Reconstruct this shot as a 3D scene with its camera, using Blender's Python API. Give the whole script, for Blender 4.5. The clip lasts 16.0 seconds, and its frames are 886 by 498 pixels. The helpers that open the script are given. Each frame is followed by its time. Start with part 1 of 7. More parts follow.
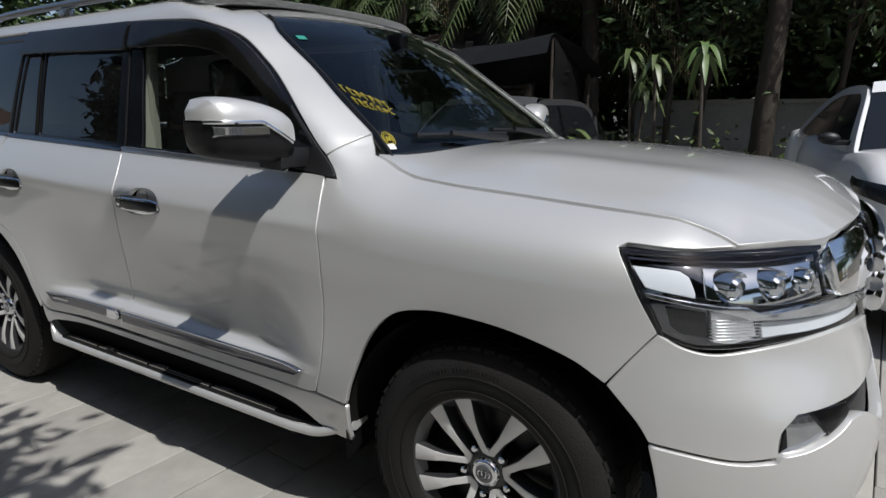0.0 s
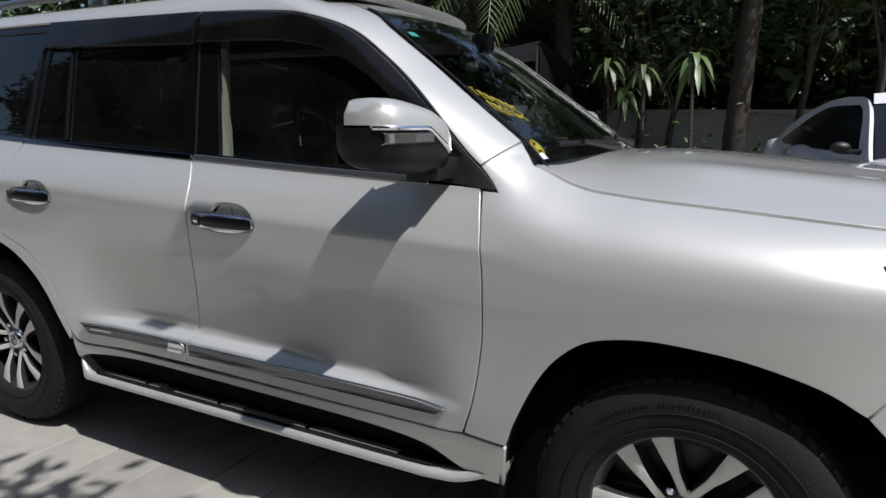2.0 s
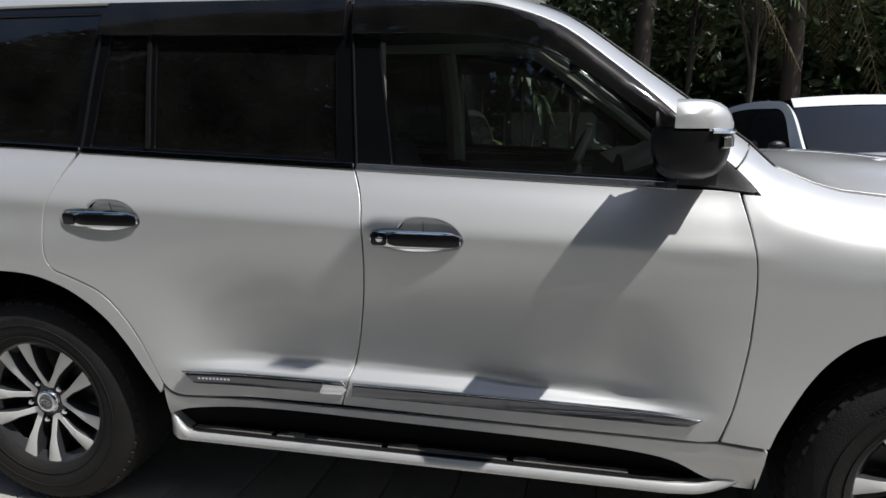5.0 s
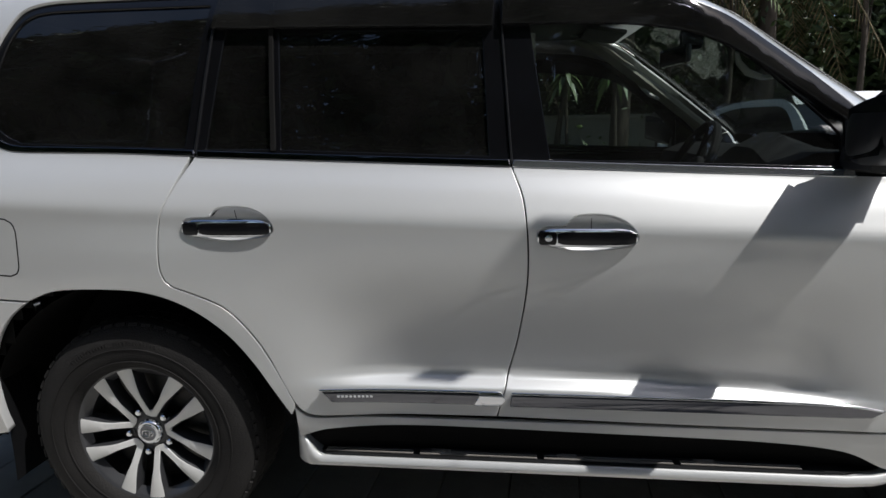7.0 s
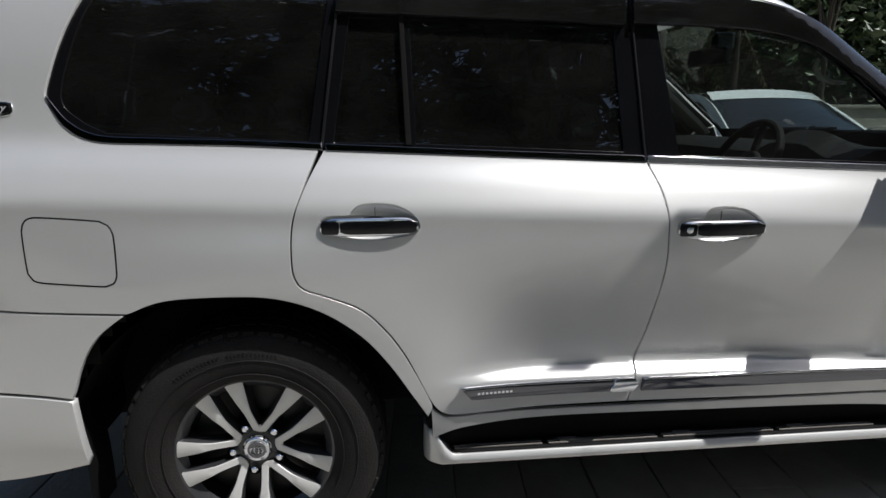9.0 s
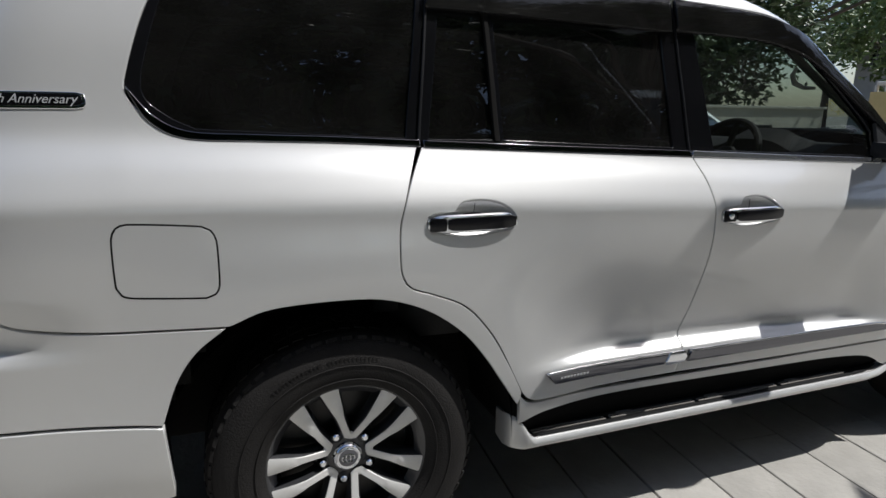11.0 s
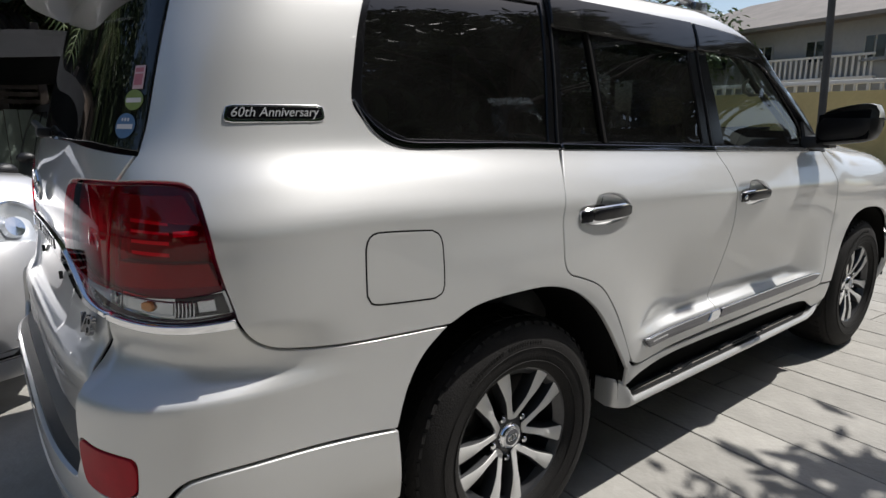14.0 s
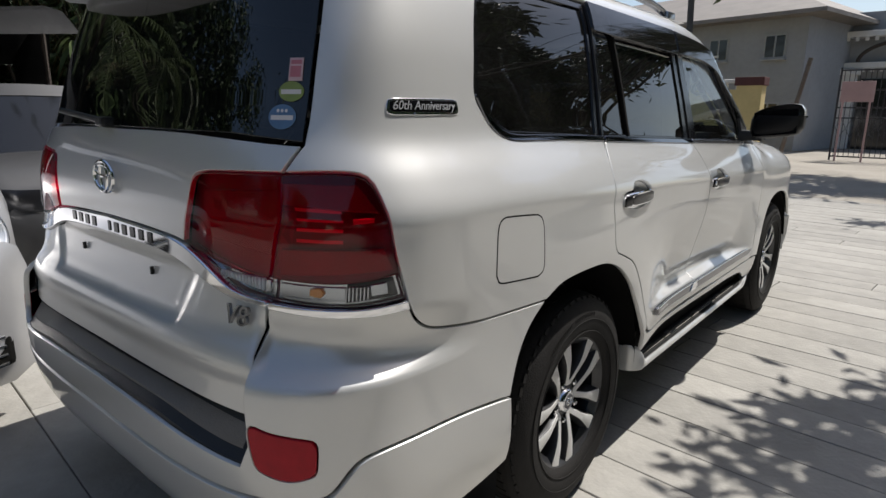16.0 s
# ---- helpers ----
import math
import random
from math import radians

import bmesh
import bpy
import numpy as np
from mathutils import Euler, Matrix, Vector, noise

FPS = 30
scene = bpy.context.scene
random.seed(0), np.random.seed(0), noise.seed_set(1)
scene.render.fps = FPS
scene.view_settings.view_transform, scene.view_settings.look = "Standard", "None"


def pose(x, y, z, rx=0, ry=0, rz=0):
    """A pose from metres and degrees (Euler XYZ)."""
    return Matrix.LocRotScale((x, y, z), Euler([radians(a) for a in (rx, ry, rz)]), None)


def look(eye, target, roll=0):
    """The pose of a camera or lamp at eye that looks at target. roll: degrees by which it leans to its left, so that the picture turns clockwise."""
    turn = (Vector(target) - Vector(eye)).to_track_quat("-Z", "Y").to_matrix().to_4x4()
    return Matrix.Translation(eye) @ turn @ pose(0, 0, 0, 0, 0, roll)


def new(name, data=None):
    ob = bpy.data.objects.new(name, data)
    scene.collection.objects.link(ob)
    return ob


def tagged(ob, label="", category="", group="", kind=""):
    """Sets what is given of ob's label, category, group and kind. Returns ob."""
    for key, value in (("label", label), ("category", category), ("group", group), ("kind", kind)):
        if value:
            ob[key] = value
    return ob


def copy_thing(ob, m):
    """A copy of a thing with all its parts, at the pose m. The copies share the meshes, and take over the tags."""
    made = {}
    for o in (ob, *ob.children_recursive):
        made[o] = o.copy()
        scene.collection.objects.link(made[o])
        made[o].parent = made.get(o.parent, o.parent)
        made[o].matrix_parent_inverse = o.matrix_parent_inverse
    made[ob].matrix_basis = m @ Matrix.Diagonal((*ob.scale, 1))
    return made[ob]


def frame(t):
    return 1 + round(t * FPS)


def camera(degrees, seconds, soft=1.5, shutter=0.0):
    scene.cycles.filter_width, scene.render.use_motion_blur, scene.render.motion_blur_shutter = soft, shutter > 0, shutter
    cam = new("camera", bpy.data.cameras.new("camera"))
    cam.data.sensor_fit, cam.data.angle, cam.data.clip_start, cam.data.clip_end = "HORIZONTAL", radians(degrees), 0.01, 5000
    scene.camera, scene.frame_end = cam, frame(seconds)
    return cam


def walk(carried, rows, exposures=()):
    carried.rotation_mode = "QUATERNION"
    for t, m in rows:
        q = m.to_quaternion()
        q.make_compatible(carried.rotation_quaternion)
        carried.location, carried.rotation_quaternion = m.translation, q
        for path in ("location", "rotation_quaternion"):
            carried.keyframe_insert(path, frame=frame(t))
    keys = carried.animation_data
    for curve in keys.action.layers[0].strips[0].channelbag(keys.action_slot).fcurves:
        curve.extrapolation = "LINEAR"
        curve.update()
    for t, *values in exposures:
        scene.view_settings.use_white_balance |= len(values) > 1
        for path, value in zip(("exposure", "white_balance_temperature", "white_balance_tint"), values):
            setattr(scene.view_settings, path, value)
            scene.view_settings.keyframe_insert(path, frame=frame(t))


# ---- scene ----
cam = camera(73.0, 16.0)
PATH = [
    (0, (3.551, -2.275, 1.395), (2.522, -0.621, 0.946), -0.2),
    (0.5, (3.388, -2.306, 1.399), (2.405, -0.621, 0.956), -0.3),
    (1, (3.233, -2.339, 1.396), (2.287, -0.631, 0.963), -0.2),
    (1.5, (3.05, -2.386, 1.4), (2.156, -0.649, 0.969), 0.2),
    (2, (2.876, -2.414, 1.388), (2.033, -0.651, 0.963), 0.3),
    (2.5, (2.705, -2.444, 1.384), (1.919, -0.655, 0.959), 0.3),
    (3, (2.533, -2.48, 1.381), (1.809, -0.663, 0.964), 0.5),
    (3.5, (2.35, -2.515, 1.385), (1.703, -0.669, 0.967), 0.7),
    (5.8, (1.531, -2.647, 1.383), (1.232, -0.712, 0.976), -0.3),
    (6, (1.476, -2.631, 1.377), (1.176, -0.695, 0.973), -0.5),
    (6.5, (1.302, -2.623, 1.383), (1.06, -0.683, 0.962), -0.8),
    (7, (1.167, -2.624, 1.351), (0.954, -0.675, 0.959), -1.0),
    (7.5, (0.983, -2.624, 1.361), (0.853, -0.67, 0.955), -0.8),
    (8, (0.81, -2.64, 1.353), (0.756, -0.681, 0.957), -0.8),
    (8.5, (0.588, -2.633, 1.381), (0.665, -0.681, 0.949), -0.3),
    (9, (0.38, -2.612, 1.385), (0.593, -0.674, 0.942), 0.1),
    (11.5, (-0.45, -2.446, 1.387), (0.334, -0.663, 0.936), 0.7),
    (12, (-0.603, -2.401, 1.379), (0.275, -0.659, 0.939), 0.4),
    (12.5, (-0.75, -2.359, 1.374), (0.204, -0.655, 0.946), 0.0),
    (13, (-0.912, -2.307, 1.384), (0.119, -0.649, 0.953), -0.1),
    (13.5, (-1.085, -2.233, 1.389), (0.036, -0.633, 0.961), -0.2),
    (14, (-1.235, -2.159, 1.382), (-0.03, -0.621, 0.954), -0.3),
    (14.5, (-1.373, -2.082, 1.382), (-0.092, -0.61, 0.942), -0.2),
    (15, (-1.508, -1.998, 1.383), (-0.152, -0.598, 0.935), -0.0),
    (15.5, (-1.642, -1.907, 1.38), (-0.21, -0.584, 0.932), 0.2),
    (16, (-1.771, -1.826, 1.387), (-0.274, -0.579, 0.934), 0.5),
]
walk(cam, [(t, look(eye, target, roll)) for t, eye, target, roll in PATH], [(0.0, .04, 6280, 10), (1.5, .13, 6260, 10), (3.5, .25, 6240, 10), (7.0, .29, 6220, 10), (9.0, .33, 6240, 10), (12.5, .38, 6330, 10), (16.0, .46, 6560, 10)])

# ---- light ----
SUN_TO = Vector((.585, -.20, 1.0)).normalized()
world = bpy.data.worlds.new("sky")
scene.world = world
world.use_nodes = True
_nt = world.node_tree
_nt.nodes.clear()
_out = _nt.nodes.new("ShaderNodeOutputWorld")
_bg = _nt.nodes.new("ShaderNodeBackground")
_sky = _nt.nodes.new("ShaderNodeTexSky")
_sky.sky_type = "NISHITA"
_sky.sun_disc = False
_sky.sun_elevation = math.asin(SUN_TO.z)
_sky.sun_rotation = math.atan2(SUN_TO.x, SUN_TO.y)
_sky.air_density, _sky.dust_density, _sky.ozone_density = 1.0, 1.6, 1.0
_bg.inputs["Strength"].default_value = .095
_nt.links.new(_sky.outputs[0], _bg.inputs[0])
_nt.links.new(_bg.outputs[0], _out.inputs[0])
sun = new("sun", bpy.data.lights.new("sun", "SUN"))
sun.data.energy, sun.data.angle, sun.data.color = 4.3, radians(.55), (1, .97, .925)
sun.matrix_world = look(SUN_TO * 30, (0, 0, 0))


# ---- materials ----
def material(name, color, rough=.5, metal=0.0, coat=0.0, spec=.5, bump=0.0, scale=40.0, vary=0.0, vary_scale=3.0, dark=None, noise_detail=4.0, random_vary=0.0, stretch=None):
    """A principled surface with variation at two scales and a fine relief."""
    m = bpy.data.materials.new(name)
    m.use_nodes = True
    nt = m.node_tree
    p = nt.nodes["Principled BSDF"]
    p.inputs["Base Color"].default_value = (*color, 1)
    p.inputs["Roughness"].default_value, p.inputs["Metallic"].default_value = rough, metal
    p.inputs["Coat Weight"].default_value, p.inputs["Coat Roughness"].default_value = coat, .03
    p.inputs["Specular IOR Level"].default_value = spec
    tc = nt.nodes.new("ShaderNodeTexCoord")
    vec = tc.outputs["Object"]
    if stretch:
        mp = nt.nodes.new("ShaderNodeMapping")
        mp.inputs["Scale"].default_value = stretch
        nt.links.new(vec, mp.inputs[0])
        vec = mp.outputs[0]
    if vary or random_vary:
        col = p.inputs["Base Color"]
        n1, n2 = nt.nodes.new("ShaderNodeTexNoise"), nt.nodes.new("ShaderNodeTexNoise")
        n1.inputs["Scale"].default_value, n2.inputs["Scale"].default_value = vary_scale, vary_scale * 11
        n1.inputs["Detail"].default_value = n2.inputs["Detail"].default_value = noise_detail
        mul = nt.nodes.new("ShaderNodeMath")
        mul.operation = "MULTIPLY_ADD"
        mul.inputs[1].default_value, mul.inputs[2].default_value = .45, 0
        nt.links.new(vec, n1.inputs[0]), nt.links.new(vec, n2.inputs[0])
        nt.links.new(n2.outputs[0], mul.inputs[0])
        add = nt.nodes.new("ShaderNodeMath")
        nt.links.new(n1.outputs[0], add.inputs[0]), nt.links.new(mul.outputs[0], add.inputs[1])
        fac = add.outputs[0]
        if random_vary:
            oi = nt.nodes.new("ShaderNodeObjectInfo")
            ra = nt.nodes.new("ShaderNodeMath")
            ra.operation = "MULTIPLY_ADD"
            ra.inputs[1].default_value, ra.inputs[2].default_value = random_vary, -random_vary / 2
            nt.links.new(oi.outputs["Random"], ra.inputs[0])
            ad2 = nt.nodes.new("ShaderNodeMath")
            nt.links.new(fac, ad2.inputs[0]), nt.links.new(ra.outputs[0], ad2.inputs[1])
            fac = ad2.outputs[0]
        mr = nt.nodes.new("ShaderNodeMapRange")
        mr.inputs[1].default_value, mr.inputs[2].default_value = .45, 1.0
        nt.links.new(fac, mr.inputs[0])
        mix = nt.nodes.new("ShaderNodeMix")
        mix.data_type = "RGBA"
        d = dark or tuple(c * (1 - vary) for c in color)
        mix.inputs["A"].default_value, mix.inputs["B"].default_value = (*d, 1), (*color, 1)
        nt.links.new(mr.outputs[0], mix.inputs["Factor"])
        nt.links.new(mix.outputs["Result"], col)
    if bump:
        nb, b = nt.nodes.new("ShaderNodeTexNoise"), nt.nodes.new("ShaderNodeBump")
        nb.inputs["Scale"].default_value, nb.inputs["Detail"].default_value = scale, 6
        b.inputs["Strength"].default_value, b.inputs["Distance"].default_value = bump, .01
        nt.links.new(vec, nb.inputs[0])
        nt.links.new(nb.outputs[0], b.inputs["Height"])
        nt.links.new(b.outputs[0], p.inputs["Normal"])
    return m


def pane(name, tint, rough=0.0, ior=1.5, gloss=1.0, haze=0.0):
    """A thin sheet of glass: tinted see-through, with gloss by the angle and a pale film painted in for glare."""
    m = bpy.data.materials.new(name)
    m.use_nodes = True
    nt = m.node_tree
    nt.nodes.remove(nt.nodes["Principled BSDF"])
    tr, gl, mx, lw, pw, fr = (nt.nodes.new(k) for k in ("ShaderNodeBsdfTransparent", "ShaderNodeBsdfGlossy", "ShaderNodeMixShader", "ShaderNodeLayerWeight", "ShaderNodeMath", "ShaderNodeMath"))
    tr.inputs[0].default_value = (*tint, 1)
    gl.inputs["Color"].default_value = (gloss, gloss, gloss, 1)
    gl.inputs["Roughness"].default_value = rough
    # Schlick's gloss, the same from both sides of the thin sheet
    f0 = ((ior - 1) / (ior + 1)) ** 2
    lw.inputs["Blend"].default_value = .5
    pw.operation, fr.operation = "POWER", "MULTIPLY_ADD"
    pw.inputs[1].default_value = 5.0
    fr.inputs[1].default_value, fr.inputs[2].default_value = 1 - f0, f0
    nt.links.new(lw.outputs["Facing"], pw.inputs[0])
    nt.links.new(pw.outputs[0], fr.inputs[0])
    nt.links.new(fr.outputs[0], mx.inputs[0])
    nt.links.new(tr.outputs[0], mx.inputs[1])
    nt.links.new(gl.outputs[0], mx.inputs[2])
    out = mx.outputs[0]
    # patchy pale diffuse film lifts the darks, standing in for glare and reflected sky
    if haze:
        df, md, nz, mr = (nt.nodes.new(k) for k in ("ShaderNodeBsdfDiffuse", "ShaderNodeMixShader", "ShaderNodeTexNoise", "ShaderNodeMapRange"))
        tc = nt.nodes.new("ShaderNodeTexCoord")
        df.inputs[0].default_value = (.55, .53, .50, 1)
        nz.inputs["Scale"].default_value, nz.inputs["Detail"].default_value = 5, 6
        mr.inputs[1].default_value, mr.inputs[2].default_value, mr.inputs[3].default_value, mr.inputs[4].default_value = .3, .75, haze * .4, haze * 1.6
        nt.links.new(tc.outputs["Object"], nz.inputs[0])
        nt.links.new(nz.outputs[0], mr.inputs[0])
        nt.links.new(mr.outputs[0], md.inputs[0])
        nt.links.new(out, md.inputs[1])
        nt.links.new(df.outputs[0], md.inputs[2])
        out = md.outputs[0]
    nt.links.new(out, nt.nodes["Material Output"].inputs[0])
    return m


PAINT = material("pearl_white_paint", (.585, .582, .568), .39, .40, 1.0, .5, vary=.03, vary_scale=1.5)
BLACK = material("black_plastic", (.012, .012, .013), .45, bump=.15, scale=300, vary=.3, vary_scale=8)
GLOSS_BLACK = material("gloss_black_trim", (.005, .005, .006), .15, spec=.4, vary=.2)
MIRROR_BLACK = material("mirror_housing_black", (.010, .010, .011), .38, spec=.25, vary=.3, vary_scale=8)
CHROME = material("chrome", (.82, .83, .85), .06, 1.0, vary=.06, vary_scale=20)
BADGE_CHROME = material("badge_chrome", (.34, .34, .35), .10, 1.0, vary=.1, vary_scale=30)
DARK_CHROME = material("smoked_chrome", (.165, .165, .178), .06, 1.0, vary=.1)
RUBBER = material("tyre_rubber", (.020, .0185, .0175), .75, spec=.22, bump=.25, scale=180, vary=.45, vary_scale=7)
ALLOY = material("machined_alloy", (.70, .69, .665), .38, .25, bump=.05, scale=400, vary=.10, vary_scale=14)
ALLOY_DARK = material("dark_grey_wheel_paint", (.045, .045, .048), .35, .3, coat=.4, vary=.25, vary_scale=9)
LINER = material("dark_liner", (.011, .0105, .010), .85, spec=.08, vary=.3)
PAD = material("grey_bumper_pad", (.17, .155, .138), .62, bump=.3, scale=220, vary=.2, vary_scale=6)
GLASS_DARK = pane("privacy_glass", (.030, .032, .036), 0, 1.65, haze=.009)
GLASS_CLEAR = pane("clear_glass", (.66, .72, .69), 0, 1.45)
GLASS_FRONT = pane("front_door_glass", (.57, .63, .60), 0, 1.6, haze=.006)
VISOR = pane("smoked_acrylic", (.045, .045, .055), .05, 1.5, haze=.013)
LENS_RED = pane("red_lens", (.86, .004, .12), 0, 1.5, gloss=.8)
LENS_CLEAR = pane("clear_lens", (.9, .92, .93), 0, 1.45)
LAMP_SILVER = material("lamp_reflector", (.80, .81, .83), .18, .60, vary=.1, vary_scale=30)
LAMP_CHROME = material("lamp_chrome", (.46, .47, .49), .12, .9, vary=.15, vary_scale=25)
LAMP_WHITE = material("lamp_light_guide", (.72, .75, .79), .3, 0, vary=.05)
LAMP_DARK = material("lamp_dark_bezel", (.02, .02, .022), .2, .2, vary=.2)
LAMP_BACK = material("red_lamp_backing", (.24, .085, .11), .3, .1, vary=.25, vary_scale=14)
LAMP_RED_DARK = material("dark_red_lamp_backing", (.15, .05, .07), .3, .1, vary=.3, vary_scale=14)
LAMP_RED = material("red_lamp_block", (.90, .50, .58), .25, .1, vary=.2, vary_scale=20)
AMBER = material("amber_bulb", (.7, .28, .06), .3, vary=.1)
REFLECTOR = material("red_reflector", (.42, .004, .016), .3, spec=.25, bump=.05, scale=500, vary=.25, vary_scale=30)
HEADLINING = material("grey_headlining", (.13, .13, .12), .9, bump=.1, scale=200, vary=.12)
BEIGE = material("beige_trim", (.32, .315, .255), .7, bump=.1, scale=200, vary=.12)
GRIP = material("pale_grab_handle", (.60, .59, .54), .5, vary=.1)
SEAT = material("dark_seat_leather", (.030, .028, .026), .5, bump=.2, scale=120, vary=.3)
YELLOW_PEN = material("yellow_marker", (.55, .45, .03), .6, vary=.2)
DASH = material("dark_dashboard", (.009, .009, .009), .75, spec=.12, bump=.2, scale=250, vary=.25)

# ---- the shape of the car's outer skin: s runs along the side (metres forward of the rear axle) and on round the corners, z is the height ----
def sstep(a, b, v):
    u = np.clip((np.asarray(v, float) - a) / (b - a), 0, 1)
    return u * u * (3 - 2 * u)


def spline_table(pts, n=1200):
    """A natural cubic through pts, as a fine table."""
    x, y = np.array([p[0] for p in pts], float), np.array([p[1] for p in pts], float)
    h = np.diff(x)
    k = len(x)
    a, r = np.eye(k), np.zeros(k)
    for i in range(1, k - 1):
        a[i, i - 1:i + 2] = h[i - 1], 2 * (h[i - 1] + h[i]), h[i]
        r[i] = 6 * ((y[i + 1] - y[i]) / h[i] - (y[i] - y[i - 1]) / h[i - 1])
    m = np.linalg.solve(a, r)
    t = np.linspace(x[0], x[-1], n)
    i = np.clip(np.searchsorted(x, t) - 1, 0, k - 2)
    d0, d1 = x[i + 1] - t, t - x[i]
    v = (m[i] * d0 ** 3 + m[i + 1] * d1 ** 3) / (6 * h[i]) + (y[i] / h[i] - m[i] * h[i] / 6) * d0 + (y[i + 1] / h[i] - m[i + 1] * h[i] / 6) * d1
    return t, v


def corner_table(a0, w0, n):
    """A quarter of a superellipse by arc length: unit x and unit y."""
    f = np.linspace(0, np.pi / 2, 4000)
    x, y = np.sin(f) ** (2 / n), np.cos(f) ** (2 / n)
    d = np.concatenate(([0], np.cumsum(np.hypot(np.diff(x) * a0, np.diff(y) * w0))))
    q = np.linspace(0, d[-1], 800)
    return q / d[-1], np.interp(q, d, x), np.interp(q, d, y), d[-1]


SIDE = spline_table([(.26, .90), (.34, .935), (.42, .957), (.50, .966), (.58, .968), (.66, .967), (.75, .968), (.85, .973), (.95, .979), (1.05, .981),
                     (1.10, .9812), (1.125, .9808), (1.138, .9772), (1.155, .9698), (1.185, .954), (1.22, .934), (1.26, .909), (1.29, .893), (1.33, .880), (1.40, .864), (1.50, .842),
                     (1.60, .816), (1.70, .784), (1.76, .755), (1.80, .722), (1.83, .68)])
REAR = spline_table([(.26, -1.08), (.36, -1.14), (.48, -1.175), (.60, -1.186), (.70, -1.180), (.765, -1.174), (.80, -1.164), (.835, -1.138), (.87, -1.110), (.92, -1.092), (.98, -1.08),
                     (1.10, -1.075), (1.20, -1.065), (1.28, -1.045), (1.36, -1.015), (1.46, -.985), (1.60, -.94), (1.72, -.90), (1.83, -.86)])
NOSE = spline_table([(.26, 3.62), (.36, 3.71), (.48, 3.765), (.60, 3.775), (.70, 3.76), (.80, 3.735), (.90, 3.725), (1.0, 3.72), (1.10, 3.69), (1.18, 3.60), (1.3, 3.3)])
X_REAR, X_NOSE = -.5, 2.9
RC4, RC5 = corner_table(.58, .95, 4), corner_table(.67, .97, 4.5)
FC3, FC4 = corner_table(.81, .95, 3), corner_table(.87, .98, 4)
L_REAR, L_NOSE = 1.40, 1.52
HOOD_Y = spline_table([(2.2, .80), (2.30, .785), (2.378, .765), (2.44, .782), (2.52, .798), (2.84, .808), (3.159, .818), (3.357, .838), (3.43, .845), (3.6, .85), (3.9, .85)])
HOOD_Z = spline_table([(2.2, 1.29), (2.378, 1.266), (2.432, 1.243), (2.474, 1.225), (2.51, 1.213), (2.552, 1.203), (2.678, 1.190), (2.852, 1.178), (3.026, 1.167), (3.17, 1.158), (3.26, 1.152), (3.332, 1.145), (3.38, 1.129), (3.416, 1.112), (3.458, 1.100), (3.6, 1.100), (3.9, 1.105)])
PILLAR = spline_table([(1.15, 2.52), (1.25, 2.42), (1.326, 2.322), (1.45, 2.155), (1.57, 1.985), (1.69, 1.815), (1.76, 1.66), (1.83, 1.42)])


def belt(s):
    return 1.297 - .041 * np.clip(s, -.5, 2.3)


def half_base(s, z):
    shift = (belt(s) - 1.29) * sstep(.8, 1.1, z) * (1 - sstep(1.5, 1.75, z))
    w = np.interp(z - shift, *SIDE)
    # the doors turn under, and flare out again above the sill
    flare = .624 - .030 * sstep(1.2, 2.1, s)
    mask = sstep(.50, .88, s) * (1 - sstep(1.95, 2.28, s))
    w = w - .047 * mask * np.clip((1.06 - z) / (1.04 - flare), 0, 1) ** 2 * sstep(flare - .034, flare + .006, z)
    # wheel arches
    for x0, zc, rx, rz, high in ((.02, .40, .50, .485, .024), (2.84, .40, .47, .465, .014)):
        rho = np.hypot((s - x0) / rx, (z - zc) / rz)
        w = w + high * np.exp(-(np.maximum(rho - 1, 0) / .38) ** 2) * (1 - sstep(1.0, 1.17, z)) * sstep(.2, .5, z)
    # the windscreen pillars turn in
    d = np.clip((s - np.interp(z, *PILLAR) + .19) / .19, 0, 1.6)
    return w - .145 * d ** 2.4 * sstep(1.20, 1.31, z)


def ledge(s, z):
    """How far the rear corner steps in above the bumper's crease."""
    along = (1 - sstep(-.90, -.56, s)) * sstep(-1.215, -1.165, s)
    return .032 * along * sstep(.792, .836, z) * (1 - sstep(.850, .958, z))


def half_width(s, z):
    s, z = np.broadcast_arrays(np.asarray(s, float), np.asarray(z, float))
    w = half_base(s, z)
    # the front wing rolls over towards the bonnet
    yl, zl = np.interp(s, *HOOD_Y), np.interp(s, *HOOD_Z)
    z0 = .90
    u = np.clip((z - z0) / (zl - z0), 0, 1.03)
    foot = half_base(s, np.full_like(z, z0)) + .03 * np.clip(z - z0, 0, .1) * (1 - u)
    wing = np.where(z > z0, yl + (foot - yl) * (1 - u ** 3.6), w)
    return w + (wing - w) * sstep(2.22, 2.44, s) * (1 - sstep(1.24, 1.36, z))


